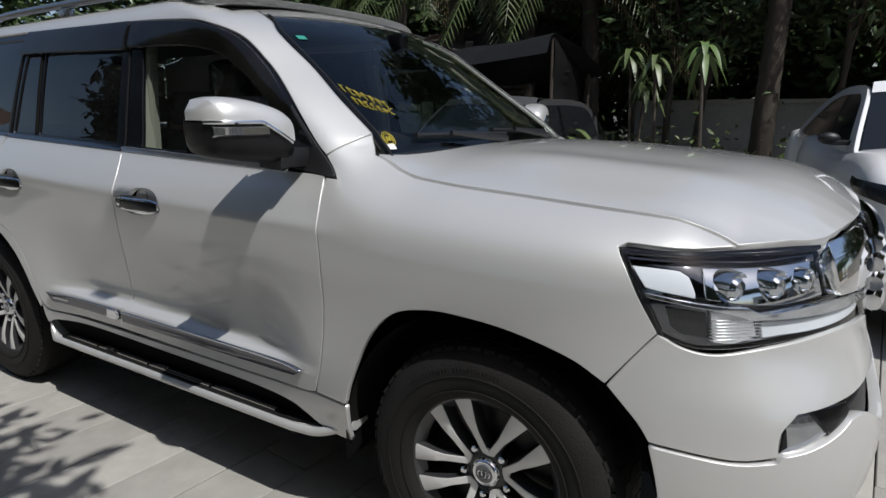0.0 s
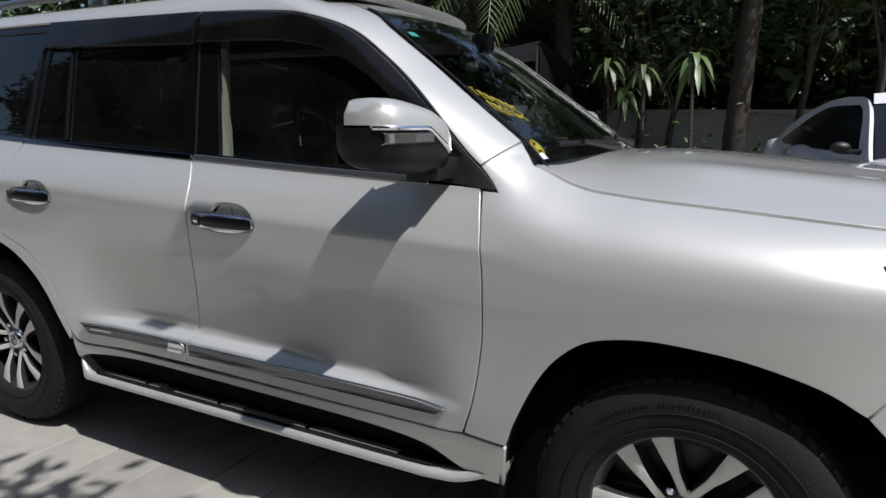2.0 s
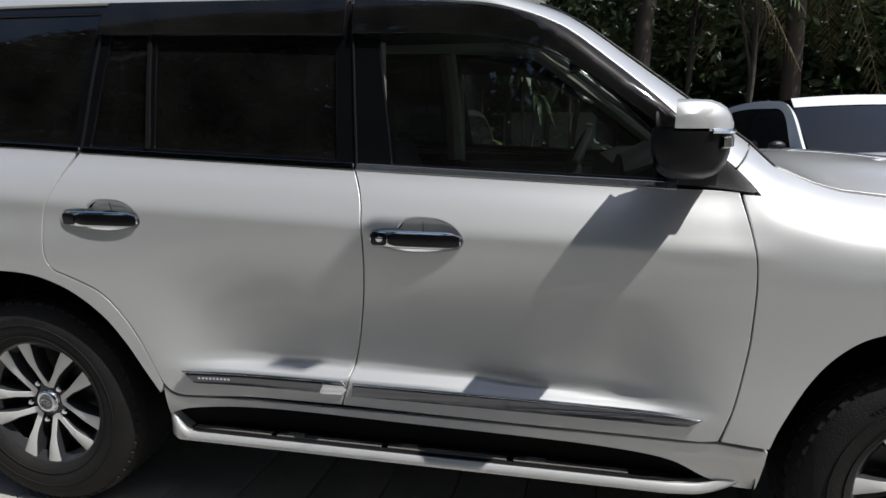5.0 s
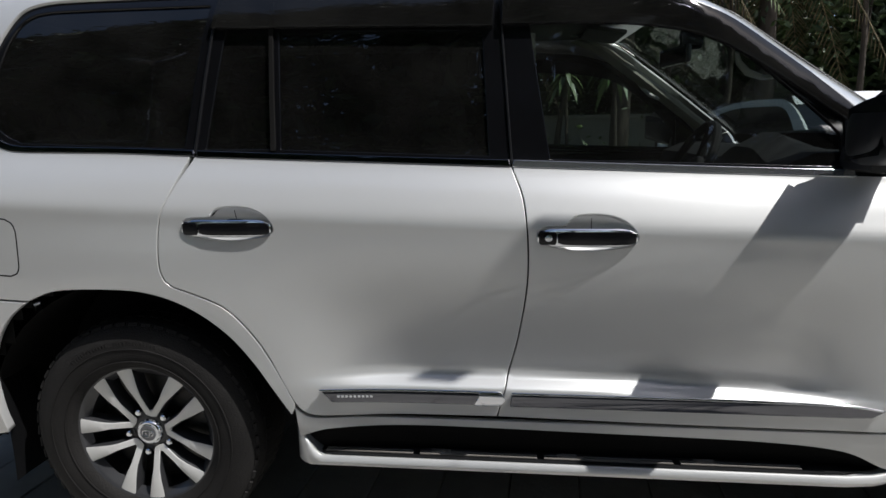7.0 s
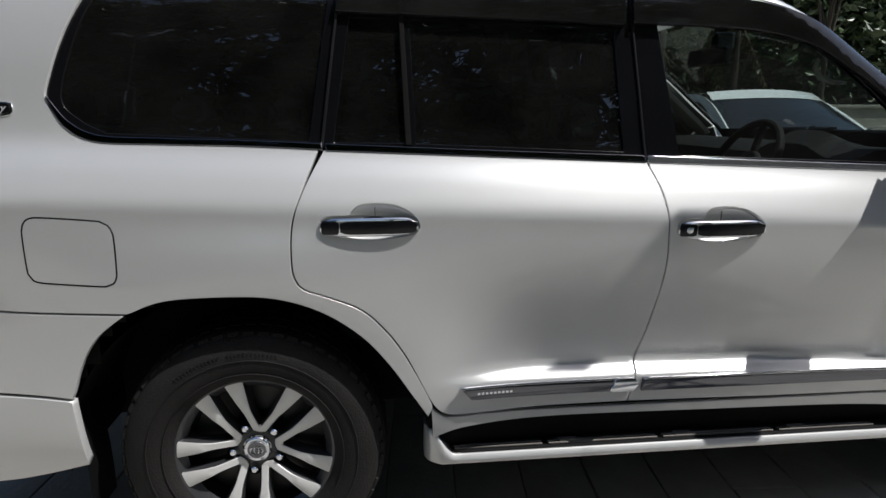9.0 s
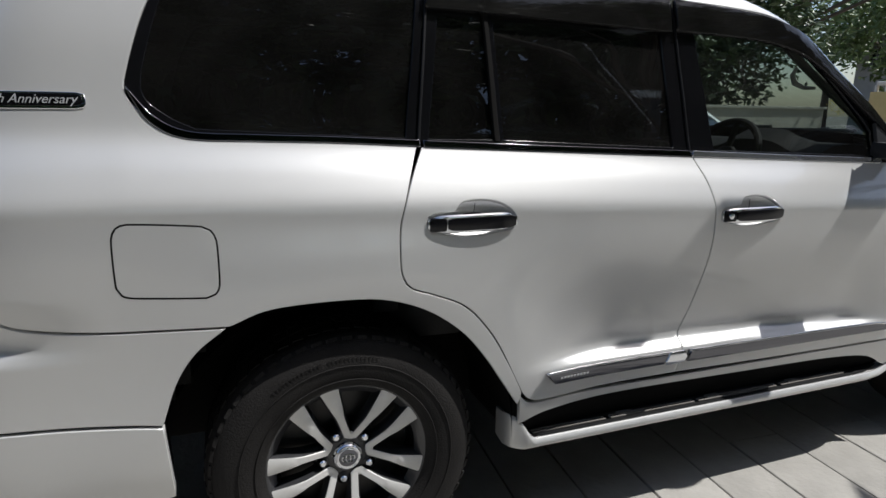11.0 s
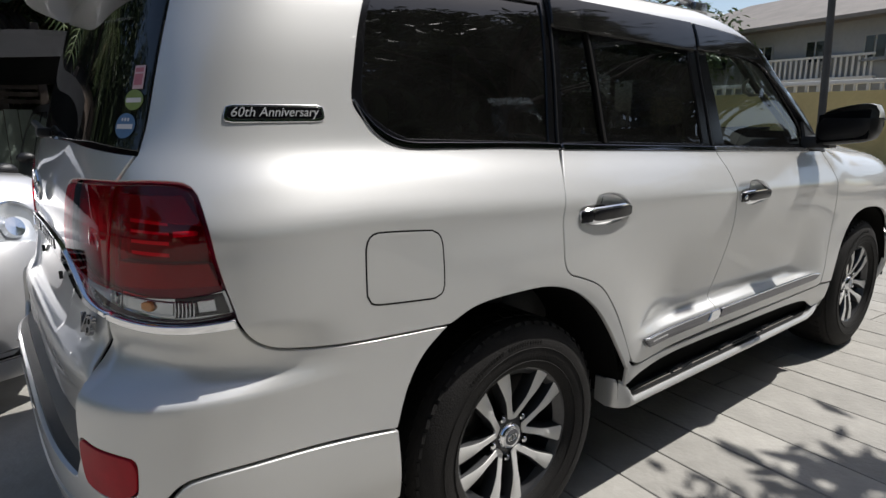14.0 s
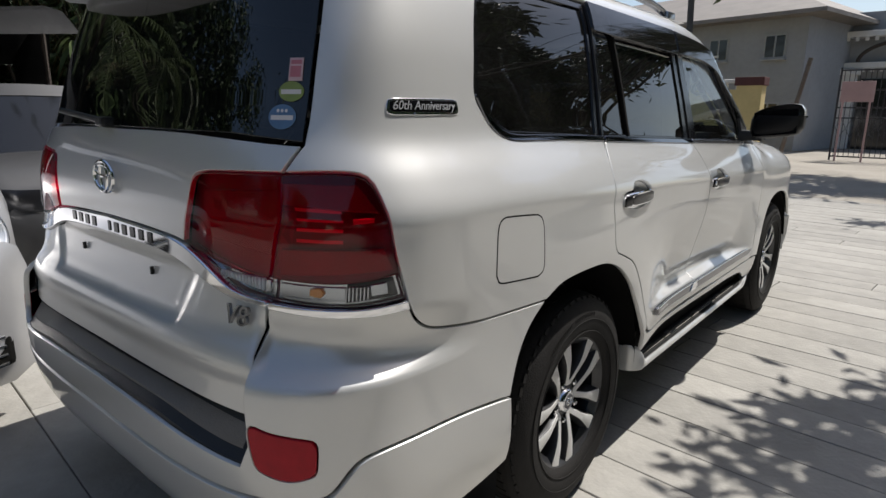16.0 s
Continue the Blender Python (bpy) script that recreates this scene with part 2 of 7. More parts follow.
def skin(s, z):
    """Points of the right-hand skin."""
    s, z = np.broadcast_arrays(np.asarray(s, float), np.asarray(z, float))
    d = ledge(s, z)
    w = half_width(s, z) - d
    x, y = s.copy(), -w
    q = np.clip((X_REAR - s) / L_REAR, 0, 1)
    k = sstep(.78, .92, z)
    a = np.interp(q, RC5[0], RC5[1]) * (1 - k) + np.interp(q, RC4[0], RC4[1]) * k
    b = np.interp(q, RC5[0], RC5[2]) * (1 - k) + np.interp(q, RC4[0], RC4[2]) * k
    back = s < X_REAR
    x = np.where(back, X_REAR + (np.interp(z, *REAR) + d - X_REAR) * a, x)
    y = np.where(back, -w * b, y)
    q = np.clip((s - X_NOSE) / L_NOSE, 0, 1)
    k = sstep(.70, .90, z)
    a = np.interp(q, FC4[0], FC4[1]) * (1 - k) + np.interp(q, FC3[0], FC3[1]) * k
    b = np.interp(q, FC4[0], FC4[2]) * (1 - k) + np.interp(q, FC3[0], FC3[2]) * k
    front = s > X_NOSE
    x = np.where(front, X_NOSE + (np.interp(z, *NOSE) - X_NOSE) * a, x)
    y = np.where(front, -w * b, y)
    return np.stack([x, y, z], -1)


def skin_normal(s, z):
    e = .004
    s = np.clip(s, -1.892, 4.412)
    du = skin(s + e, z) - skin(s - e, z)
    dv = skin(s, z + e) - skin(s, z - e)
    n = np.cross(du, dv)
    return n / np.maximum(np.linalg.norm(n, axis=-1, keepdims=True), 1e-9)


# the shut line between wing and bonnet, and on over the lamps to the middle of the nose
SHUT_S = np.array([2.378, 2.432, 2.474, 2.51, 2.552, 2.678, 2.852, 3.026, 3.17, 3.26, 3.332, 3.38, 3.416, 3.44, 3.458])
SHUT_Z = np.array([1.266, 1.243, 1.225, 1.213, 1.203, 1.190, 1.178, 1.167, 1.158, 1.152, 1.145, 1.129, 1.112, 1.100, 1.090])
SHUT = skin(SHUT_S, SHUT_Z)
LIP_S = np.array([3.458, 3.52, 3.60, 3.70, 3.80, 3.90, 4.0, 4.15, 4.30, 4.415])
LIP_Z = np.array([1.090, 1.089, 1.094, 1.094, 1.104, 1.112, 1.114, 1.116, 1.117, 1.117])
LIP = skin(LIP_S, LIP_Z)
RIDGE = spline_table([(2.2, 1.275), (2.378, 1.250), (2.552, 1.203), (2.852, 1.178), (3.17, 1.156), (3.40, 1.136), (3.70, 1.105), (3.9, 1.08)])
CROWN = spline_table([(2.2, .02), (2.45, .045), (2.6, .085), (2.9, .095), (3.2, .095), (3.43, .098), (3.6, .098), (3.9, .09)])


def bonnet(x, y):
    """Height field of the bonnet between its two shut lines and its front lip."""
    x, y = np.asarray(x, float), np.abs(np.asarray(y, float))
    tip = SHUT[-1]
    xs = np.minimum(x, tip[0])
    yl, zl = np.interp(xs, SHUT[:, 0], -SHUT[:, 1]), np.interp(xs, SHUT[:, 0], SHUT[:, 2])
    u = np.clip(y / yl, 0, 1)
    zl = zl * u ** 6 + np.interp(x, *RIDGE) * (1 - u ** 6)
    front = np.interp(y, -LIP[::-1, 1], LIP[::-1, 0])
    low = np.interp(y, -LIP[::-1, 1], LIP[::-1, 2])
    d = np.clip((front - x) / .36, 0, 1)
    fall = (1 - d) ** 3.4
    rib = .012 * np.exp(-((u - .62) / .14) ** 2) * sstep(2.5, 2.9, x) * (1 - sstep(3.2, 3.5, x))
    body = np.interp(xs, *CROWN) * (1 - u ** 2.4) * (1 - fall) + rib
    return zl + body + (low - zl) * (1 - u ** 8) * fall

# ---- mesh tools ----
from mathutils.geometry import delaunay_2d_cdt


def finish(name, me, mat, parent=None, label="", smooth=True):
    ob = new(name, me)
    if mat and not me.materials:
        me.materials.append(mat)
    if smooth and not me.has_custom_normals:
        for p in me.polygons:
            p.use_smooth = True
    ob.parent = parent
    if label:
        tagged(ob, label)
    return ob


def part(name, bm, mat, parent=None, label="", smooth=False, sharp=35):
    """Links a bmesh as one mesh object, under a thing or a part."""
    me = bpy.data.meshes.new(name)
    bmesh.ops.recalc_face_normals(bm, faces=bm.faces)
    bm.to_mesh(me)
    bm.free()
    if smooth:
        me.set_sharp_from_angle(angle=radians(sharp))
    return finish(name, me, mat, parent, label, smooth)


def thing(name, label, category, group="", kind="", at=None):
    ob = new(name)
    if at is not None:
        ob.matrix_world = at
    return tagged(ob, label, category, group, kind)


def box(bm, c, d, bevel=0.0, m=None, seg=2):
    r = bmesh.ops.create_cube(bm, size=1)["verts"]
    bmesh.ops.scale(bm, vec=d, verts=r)
    if bevel:
        es = list({e for v in r for e in v.link_edges})
        r = bmesh.ops.bevel(bm, geom=es, offset=bevel, segments=seg, profile=.6, affect="EDGES")["verts"]
        r = list({v for v in r})
        r = list({v for f in {f for v in r for f in v.link_faces} for v in f.verts})
    t = Matrix.Translation(c) @ (m if m is not None else Matrix())
    bmesh.ops.transform(bm, matrix=t, verts=r)
    return r


def grid_faces(bm, rows, close_u=False, close_v=False):
    """Skins rows of points."""
    vs = [[bm.verts.new(p) for p in r] for r in rows]
    nu, nv = len(vs), len(vs[0])
    for i in range(nu - (not close_u)):
        for j in range(nv - (not close_v)):
            a, b, c, d = vs[i][j], vs[(i + 1) % nu][j], vs[(i + 1) % nu][(j + 1) % nv], vs[i][(j + 1) % nv]
            if len({a, b, c, d}) == 4:
                bm.faces.new((a, b, c, d))
    return vs


def lathe(bm, prof, n=48, m=None, arc=(0, 2 * math.pi)):
    """Turns a profile of (radius, along y) about the y axis."""
    full = abs(arc[1] - arc[0] - 2 * math.pi) < 1e-6
    k = n if full else n + 1
    rows = []
    for i in range(k):
        a = arc[0] + (arc[1] - arc[0]) * i / n
        rows.append([(r * math.cos(a), y, r * math.sin(a)) for r, y in prof])
    if m is not None:
        rows = [[m @ Vector(p) for p in r] for r in rows]
    return grid_faces(bm, rows, close_u=full)


def tube(bm, pts, r, n=8, caps=True):
    """A round bar along points; r: one radius or one each."""
    pts = [Vector(p) for p in pts]
    rs = r if isinstance(r, (list, tuple)) else [r] * len(pts)
    rows, side = [], None
    for i, p in enumerate(pts):
        d = (pts[min(i + 1, len(pts) - 1)] - pts[max(i - 1, 0)]).normalized()
        if side is None:
            side = d.cross(Vector((0, 0, 1)) if abs(d.z) < .9 else Vector((1, 0, 0))).normalized()
        side = (side - d * side.dot(d)).normalized()
        up = d.cross(side)
        rows.append([p + float(rs[i]) * (math.cos(2 * math.pi * k / n) * side + math.sin(2 * math.pi * k / n) * up) for k in range(n)])
    vs = grid_faces(bm, rows, close_v=True)
    if caps:
        bm.faces.new(vs[0][::-1]), bm.faces.new(vs[-1])
    return vs


def catmull(p0, p1, p2, p3, n):
    t = np.linspace(0, 1, n, endpoint=False)[:, None]
    return .5 * ((2 * p1) + (p2 - p0) * t + (2 * p0 - 5 * p1 + 4 * p2 - p3) * t ** 2 + (3 * p1 - p0 - 3 * p2 + p3) * t ** 3)


def outline(points, step=.015):
    """A closed outline: points (u, v) are run through smoothly, points (u, v, 1) are corners."""
    p = [np.array(q[:2], float) for q in points]
    hard = [len(q) > 2 for q in points]
    n, out = len(p), []
    for i in range(n):
        a, b = p[i], p[(i + 1) % n]
        before = a - (b - a) if hard[i] else p[i - 1]
        after = b + (b - a) if hard[(i + 1) % n] else p[(i + 2) % n]
        k = max(1, int(round(np.linalg.norm(b - a) / step)))
        # keep long neighbours from swinging the curve
        la = np.linalg.norm(b - a)
        lb = np.linalg.norm(before - a)
        if lb > 1.6 * la:
            before = a + (before - a) * (1.6 * la / lb)
        lc = np.linalg.norm(after - b)
        if lc > 1.6 * la:
            after = b + (after - b) * (1.6 * la / lc)
        out.append(catmull(before, a, b, after, k))
    out = np.concatenate(out)
    area = np.sum(out[:, 0] * np.roll(out[:, 1], -1) - np.roll(out[:, 0], -1) * out[:, 1])
    return out if area > 0 else out[::-1]


def shrink(poly, d):
    a, b = poly - np.roll(poly, 1, 0), np.roll(poly, -1, 0) - poly
    na, nb = (np.stack([-v[:, 1], v[:, 0]], 1) / np.maximum(np.linalg.norm(v, axis=1, keepdims=True), 1e-9) for v in (a, b))
    m = na + nb
    m /= np.maximum(np.linalg.norm(m, axis=1, keepdims=True), 1e-6)
    c = np.clip(np.sum(m * na, 1, keepdims=True), .45, 1)
    return poly + m * d / c


def within(poly, pts):
    x, y = pts[:, 0][:, None], pts[:, 1][:, None]
    x0, y0 = poly[:, 0][None], poly[:, 1][None]
    x1, y1 = np.roll(poly[:, 0], -1)[None], np.roll(poly[:, 1], -1)[None]
    with np.errstate(divide="ignore", invalid="ignore"):
        hit = ((y0 > y) != (y1 > y)) & (x < (x1 - x0) * (y - y0) / (y1 - y0) + x0)
    return hit.sum(1) % 2 == 1


def clear_of(poly, pts, d):
    a, b = poly, np.roll(poly, -1, 0)
    ab = b - a
    t = np.clip(((pts[:, None] - a[None]) * ab[None]).sum(-1) / np.maximum((ab * ab).sum(-1), 1e-12)[None], 0, 1)
    near = a[None] + t[..., None] * ab[None]
    return np.linalg.norm(pts[:, None] - near, axis=-1).min(1) > d


def panel(name, points, mat, parent, label="", surf=None, normal=None, inset=0.0, gap=.0017, round_off=.0020, depth=.016, step=.018, left=False, holes=(), shift=None):
    """A sheet cut from a curved skin by an outline in its own two coordinates, with rounded, returned edges."""
    surf, normal = surf or skin, normal or skin_normal
    edge = shrink(outline(points, min(step, .016)), gap)
    face = shrink(edge, round_off)
    rings = [(edge, face)]
    for h in holes:
        e = shrink(outline(h, min(step, .012)), -gap)
        rings.append((e, shrink(e, -round_off)))
    lo, hi = face.min(0), face.max(0)
    gx, gy = np.meshgrid(np.arange(lo[0], hi[0], step), np.arange(lo[1], hi[1], step * .87))
    gx = gx + (np.arange(gx.shape[0]) % 2)[:, None] * step / 2
    inner = np.stack([gx.ravel(), gy.ravel()], 1)
    inner = inner[within(face, inner)]
    for e, f in rings:
        if len(inner):
            inner = inner[clear_of(f, inner, step * .55)]
    for e, f in rings[1:]:
        inner = inner[~within(f, inner)]
    flat = [f for e, f in rings] + [inner]
    pts = np.concatenate(flat)
    edges, k = [], 0
    for e, f in rings:
        m = len(f)
        edges += [(k + i, k + (i + 1) % m) for i in range(m)]
        k += m
    v2, _, tri, *_ = delaunay_2d_cdt([Vector(p) for p in pts], edges, [], 0, 1e-7)
    v2 = np.array([tuple(v) for v in v2])
    tri = np.array([t for t in tri if len(t) == 3])
    cen = v2[tri].mean(1)
    keep = within(face, cen)
    for e, f in rings[1:]:
        keep &= ~within(f, cen)
    tri = tri[keep]
    p3 = surf(v2[:, 0], v2[:, 1])
    n3 = normal(v2[:, 0], v2[:, 1])
    verts, norms = [p3 - inset * n3], [n3]
    faces = [tuple(t) for t in tri]
    base = len(v2)
    lookup = {tuple(np.round(p, 6)): i for i, p in enumerate(v2)}
    k0 = 0
    for r, (e, f) in enumerate(rings):
        m = len(e)
        pe, ne = surf(e[:, 0], e[:, 1]), normal(e[:, 0], e[:, 1])
        pf = surf(f[:, 0], f[:, 1])
        out = pe - pf
        out /= np.maximum(np.linalg.norm(out, axis=1, keepdims=True), 1e-9)
        verts += [pe - (inset + round_off * .7) * ne, pe - (inset + depth) * ne]
        norms += [ne * .45 + out * .9, np.zeros_like(ne)]
        top = [lookup.get(tuple(np.round(q, 6))) for q in f]
        if None in top:
            top = [int(np.argmin(np.sum((v2 - q) ** 2, 1))) for q in f]
        for i in range(m):
            j = (i + 1) % m
            quad = (top[i], base + i, base + j, top[j])
            wall = (base + i, base + m + i, base + m + j, base + j)
            if r:
                quad, wall = quad[::-1], wall[::-1]
            if len(set(quad)) == 4:
                faces.append(quad)
            elif len(set(quad)) == 3:
                faces.append(tuple(dict.fromkeys(quad)))
            faces.append(wall)
        base += 2 * m
    verts, norms = np.concatenate(verts), np.concatenate(norms)
    if shift is not None:
        verts = verts + np.array(shift)
    if left:
        verts[:, 1] *= -1
        norms[:, 1] *= -1
        faces = [f[::-1] for f in faces]
    me = bpy.data.meshes.new(name)
    me.from_pydata([tuple(v) for v in verts], [], faces)
    # faces look along the skin's outward normal
    if len(tri):
        ft = np.array([f[:3] for f in faces[:len(tri)]])
        g = np.cross(verts[ft[:, 1]] - verts[ft[:, 0]], verts[ft[:, 2]] - verts[ft[:, 0]])
        if np.sum(g * norms[ft[:, 0]]) < 0:
            me.flip_normals()
    for p in me.polygons:
        p.use_smooth = True
    l = np.linalg.norm(norms, axis=1, keepdims=True)
    norms = np.where(l > 0, norms / np.maximum(l, 1e-9), 0)
    me.normals_split_custom_set_from_vertices([tuple(n) for n in norms])
    me.materials.append(mat)
    ob = new(name, me)
    ob.parent = parent
    if label:
        tagged(ob, label)
    return ob

# ---- the white car ----
suv = thing("suv", "pearl white four-wheel-drive car with black tinted windows parked on paving slabs", "car")

DOOR_FRONT_EDGE = [(2.262, 1.205), (2.289, 1.089), (2.303, .987), (2.306, .86), (2.303, .772), (2.283, .62), (2.252, .508)]
B_GAP = [(1.140, .508), (1.170, .621), (1.203, .761), (1.226, .947), (1.215, 1.141), (1.180, 1.243)]
REAR_DOOR_EDGE = [(.575, .505), (.530, .540), (.452, .696), (.390, .785), (.327, .845), (.240, .884), (.174, .909), (.150, .94), (.143, .985), (.148, 1.088), (.180, 1.184), (.232, 1.284)]
ARCH_REAR = [(-.298, .852), (-.198, .886), (-.031, .893), (.10, .882), (.220, .838), (.325, .762), (.400, .675), (.460, .585), (.515, .500)]
ARCH_FRONT = [(2.385, .500), (2.405, .570), (2.462, .701), (2.520, .785), (2.590, .840), (2.680, .864), (2.776, .870), (2.941, .856), (3.092, .818), (3.180, .770)]
DLO_TOP = [(-.491, 1.413), (-.482, 1.48), (-.44, 1.609), (-.385, 1.715), (-.34, 1.752), (-.25, 1.768), (.27, 1.768), (1.124, 1.752), (1.45, 1.735), (1.60, 1.715), (1.766, 1.662), (1.904, 1.568), (2.042, 1.456), (2.204, 1.302), (2.252, 1.252)]


CUPS = ((1.25, 1.058, True), (.222, 1.084, False))


CUP_EDGE = ((.003, .019), (.031, .028), (.081, .031), (.091, .045), (.107, .056), (.151, .060), (.198, .056), (.234, .043), (.260, .022), (.272, -.002), (.263, -.020), (.234, -.027), (.1875, -.034), (.146, -.037), (.099, -.036), (.0625, -.030), (.026, -.023), (.003, -.016))


def cup_outline(s0, zc):
    return [(s0 + ds, zc - .003 + dz) for ds, dz in CUP_EDGE]


def both(name, points, mat, parent, label="", left_label="", **k):
    """The right-hand sheet and its mirror image."""
    return panel(name, points, mat, parent, label, **k), panel(name, points, mat, parent, left_label or label, left=True, **k)


def hard(p):
    return (p[0], p[1], 1)


def ends(run):
    """A run of points with its two ends as corners."""
    return [hard(run[0])] + list(run[1:-1]) + [hard(run[-1])]


front_doors = both("front_door", ends(DOOR_FRONT_EDGE) + [(2.20, .499)] + [(1.7, .500)] + ends(B_GAP) + [(1.7, belt(1.7) - .004)], PAINT, suv, step=.016, holes=[cup_outline(*CUPS[0][:2])])
rear_doors = both("rear_door", ends([(s - .0008, z) for s, z in B_GAP][::-1]) + [(.86, .506)] + [(.68, .500)] + REAR_DOOR_EDGE[:-1] + [hard(REAR_DOOR_EDGE[-1])] + [(.7, belt(.7) - .004)], PAINT, suv, step=.016, holes=[cup_outline(*CUPS[1][:2])])
LAMP_EDGE = [(-1.125, 1.252), (-1.03, 1.256), (-.945, 1.252), (-.918, 1.23), (-.900, 1.15), (-.880, 1.056), (-.852, .968)]
BUMPER_LINE_REAR = [(-.852, .968), (-.826, .925), (-.790, .895), (-.740, .880), (-.562, .862), (-.298, .852)]
body_sides = both("body_side", [hard((2.322, 1.326)), (2.228, 1.395), (2.067, 1.513), (1.972, 1.582), (1.845, 1.673), (1.745, 1.735), (1.58, 1.795), (1.40, 1.82), (.8, 1.826), (0, 1.826), hard((-.62, 1.82)),
                                hard((-1.00, 1.75)), (-1.03, 1.60), (-1.055, 1.36), hard((-1.065, 1.31))] + ends(LAMP_EDGE)
                  + BUMPER_LINE_REAR[1:-1] + ends(ARCH_REAR) + [(s - .0010, z - .0005) for s, z in REAR_DOOR_EDGE[1:-1]] + [hard((.222, 1.290)), (-.10, 1.301), hard((-.374, 1.312)), (-.442, 1.353)]
                  + DLO_TOP[:-1] + [hard((2.252, 1.262))], PAINT, suv, step=.018)
HOOD_EDGE = [(s, z - .0015) for s, z in zip(SHUT_S[::-1], SHUT_Z[::-1])]
wings = both("front_wing", [hard((2.252, 1.2605)), (2.29, 1.222), hard((2.312, 1.196))] + [hard((2.268, 1.198))] + [(s + .0008, z) for s, z in DOOR_FRONT_EDGE[1:-1]] + [hard((2.256, .508))]
             + ends(ARCH_FRONT) + [hard((3.296, .906)), (3.252, .984), (3.221, 1.044), (3.197, 1.088), (3.215, 1.096), (3.326, 1.090)] + ends(HOOD_EDGE) + [hard((2.3225, 1.3250))], PAINT, suv, step=.016)
sills = both("sill", [hard((.524, .530)), (.57, .496), (.70, .494), (1.4, .492), (2.15, .492), hard((2.250, .500)), hard((2.384, .492)), hard((2.374, .350)), (2.31, .352), (2.23, .378), (2.12, .428), (1.9, .450), (1.4, .460), (.9, .466), (.62, .450), hard((.53, .42))], PAINT, suv, inset=.004, step=.03)

# bonnet
HOOD_IN = [(x, -y - .003) for x, y, z in SHUT[::-1]]
HOOD_LIP = [(x, -y) for x, y, z in LIP[1:]]


def bonnet_surf(x, y):
    return np.stack([x, y, bonnet(x, y)], -1)


def bonnet_normal(x, y):
    e = .004
    n = np.stack([-(bonnet(x + e, y) - bonnet(x - e, y)) / (2 * e), -(bonnet(x, y + e) - bonnet(x, y - e)) / (2 * e), np.ones_like(x)], -1)
    return n / np.linalg.norm(n, axis=-1, keepdims=True)


_right = [hard((x, -y)) if k in (0, len(HOOD_IN) - 1) else (x, -y) for k, (x, y) in enumerate(HOOD_IN)]
panel("bonnet", _right + [(2.44, -.5), (2.47, 0), (2.44, .5)] + [(q[0], -q[1]) + tuple(q[2:]) for q in _right[::-1]] + [(x, y) for x, y in HOOD_LIP] + [(x, -y) for x, y in HOOD_LIP[::-1]],
      PAINT, suv, surf=bonnet_surf, normal=bonnet_normal, step=.026, depth=.03, gap=.0030, round_off=.0012)

# windscreen between the pillars, and the roof
PILLAR_EDGE = [(2.322, 1.326), (2.228, 1.395), (2.067, 1.513), (1.972, 1.582), (1.845, 1.673), (1.745, 1.735), (1.63, 1.778), (1.54, 1.803)]
_ps = np.array([2.43] + [p[0] for p in PILLAR_EDGE])
_pz = np.array([1.245] + [p[1] for p in PILLAR_EDGE])
_pp = skin(_ps, _pz)
_pp[0] = (2.40, -.74, 1.25)
_vv = np.linspace(0, 1, len(_ps))


def screen(v, u):
    """v: from the cowl up to the roof, u: -1 to 1 across."""
    x, y, z = (np.interp(v, _vv, _pp[:, i]) for i in range(3))
    return np.stack([x + (.07 - .02 * v) * (1 - u * u), y * -u, z + .022 * (1 - u * u) * (.35 + v * .9)], -1)


V_TOP = .80
bm = bmesh.new()
grid_faces(bm, [[tuple(screen(v, u)) for u in np.linspace(-.995, .995, 33)] for v in np.linspace(V_TOP, 1, 10)])
bmesh.ops.solidify(bm, geom=bm.faces[:], thickness=.02)
part("roof_header", bm, PAINT, suv, smooth=True)
bm = bmesh.new()
grid_faces(bm, [[tuple(screen(v, u)) for u in np.linspace(-.985, .985, 33)] for v in np.linspace(0, V_TOP, 28)])
windscreen = part("windscreen", bm, GLASS_CLEAR, suv, "clear windscreen with yellow chalk marks", smooth=True)
windscreen.visible_shadow = False
for side in (-1, 1):
    bm = bmesh.new()
    tube(bm, [Vector(screen(v, side * .985)) + Vector((.0, 0, .004)) for v in np.linspace(0, V_TOP, 40)], .004, 6)
    part("windscreen_seal", bm, BLACK, suv, smooth=True)
# dark band round the glass
bm = bmesh.new()
grid_faces(bm, [[Vector(screen(v, u)) - Vector((.010, 0, .010)) for u in np.linspace(-.98, .98, 33)] for v in np.linspace(0, .10, 4)])
for s in (-1, 1):
    grid_faces(bm, [[Vector(screen(v, s * u)) - Vector((.010, 0, .010)) for u in np.linspace(.95, .985, 4)] for v in np.linspace(0, V_TOP, 24)])
part("windscreen_frit", bm, GLOSS_BLACK, suv)


def roof_point(x, y):
    e = abs(y) / .69
    return Vector((x, y, 1.826 + .055 * (1 - e ** 2.2) * min(1, max(0, (1.72 - x) / .5)) - .012 * max(0, -x) ** 2))


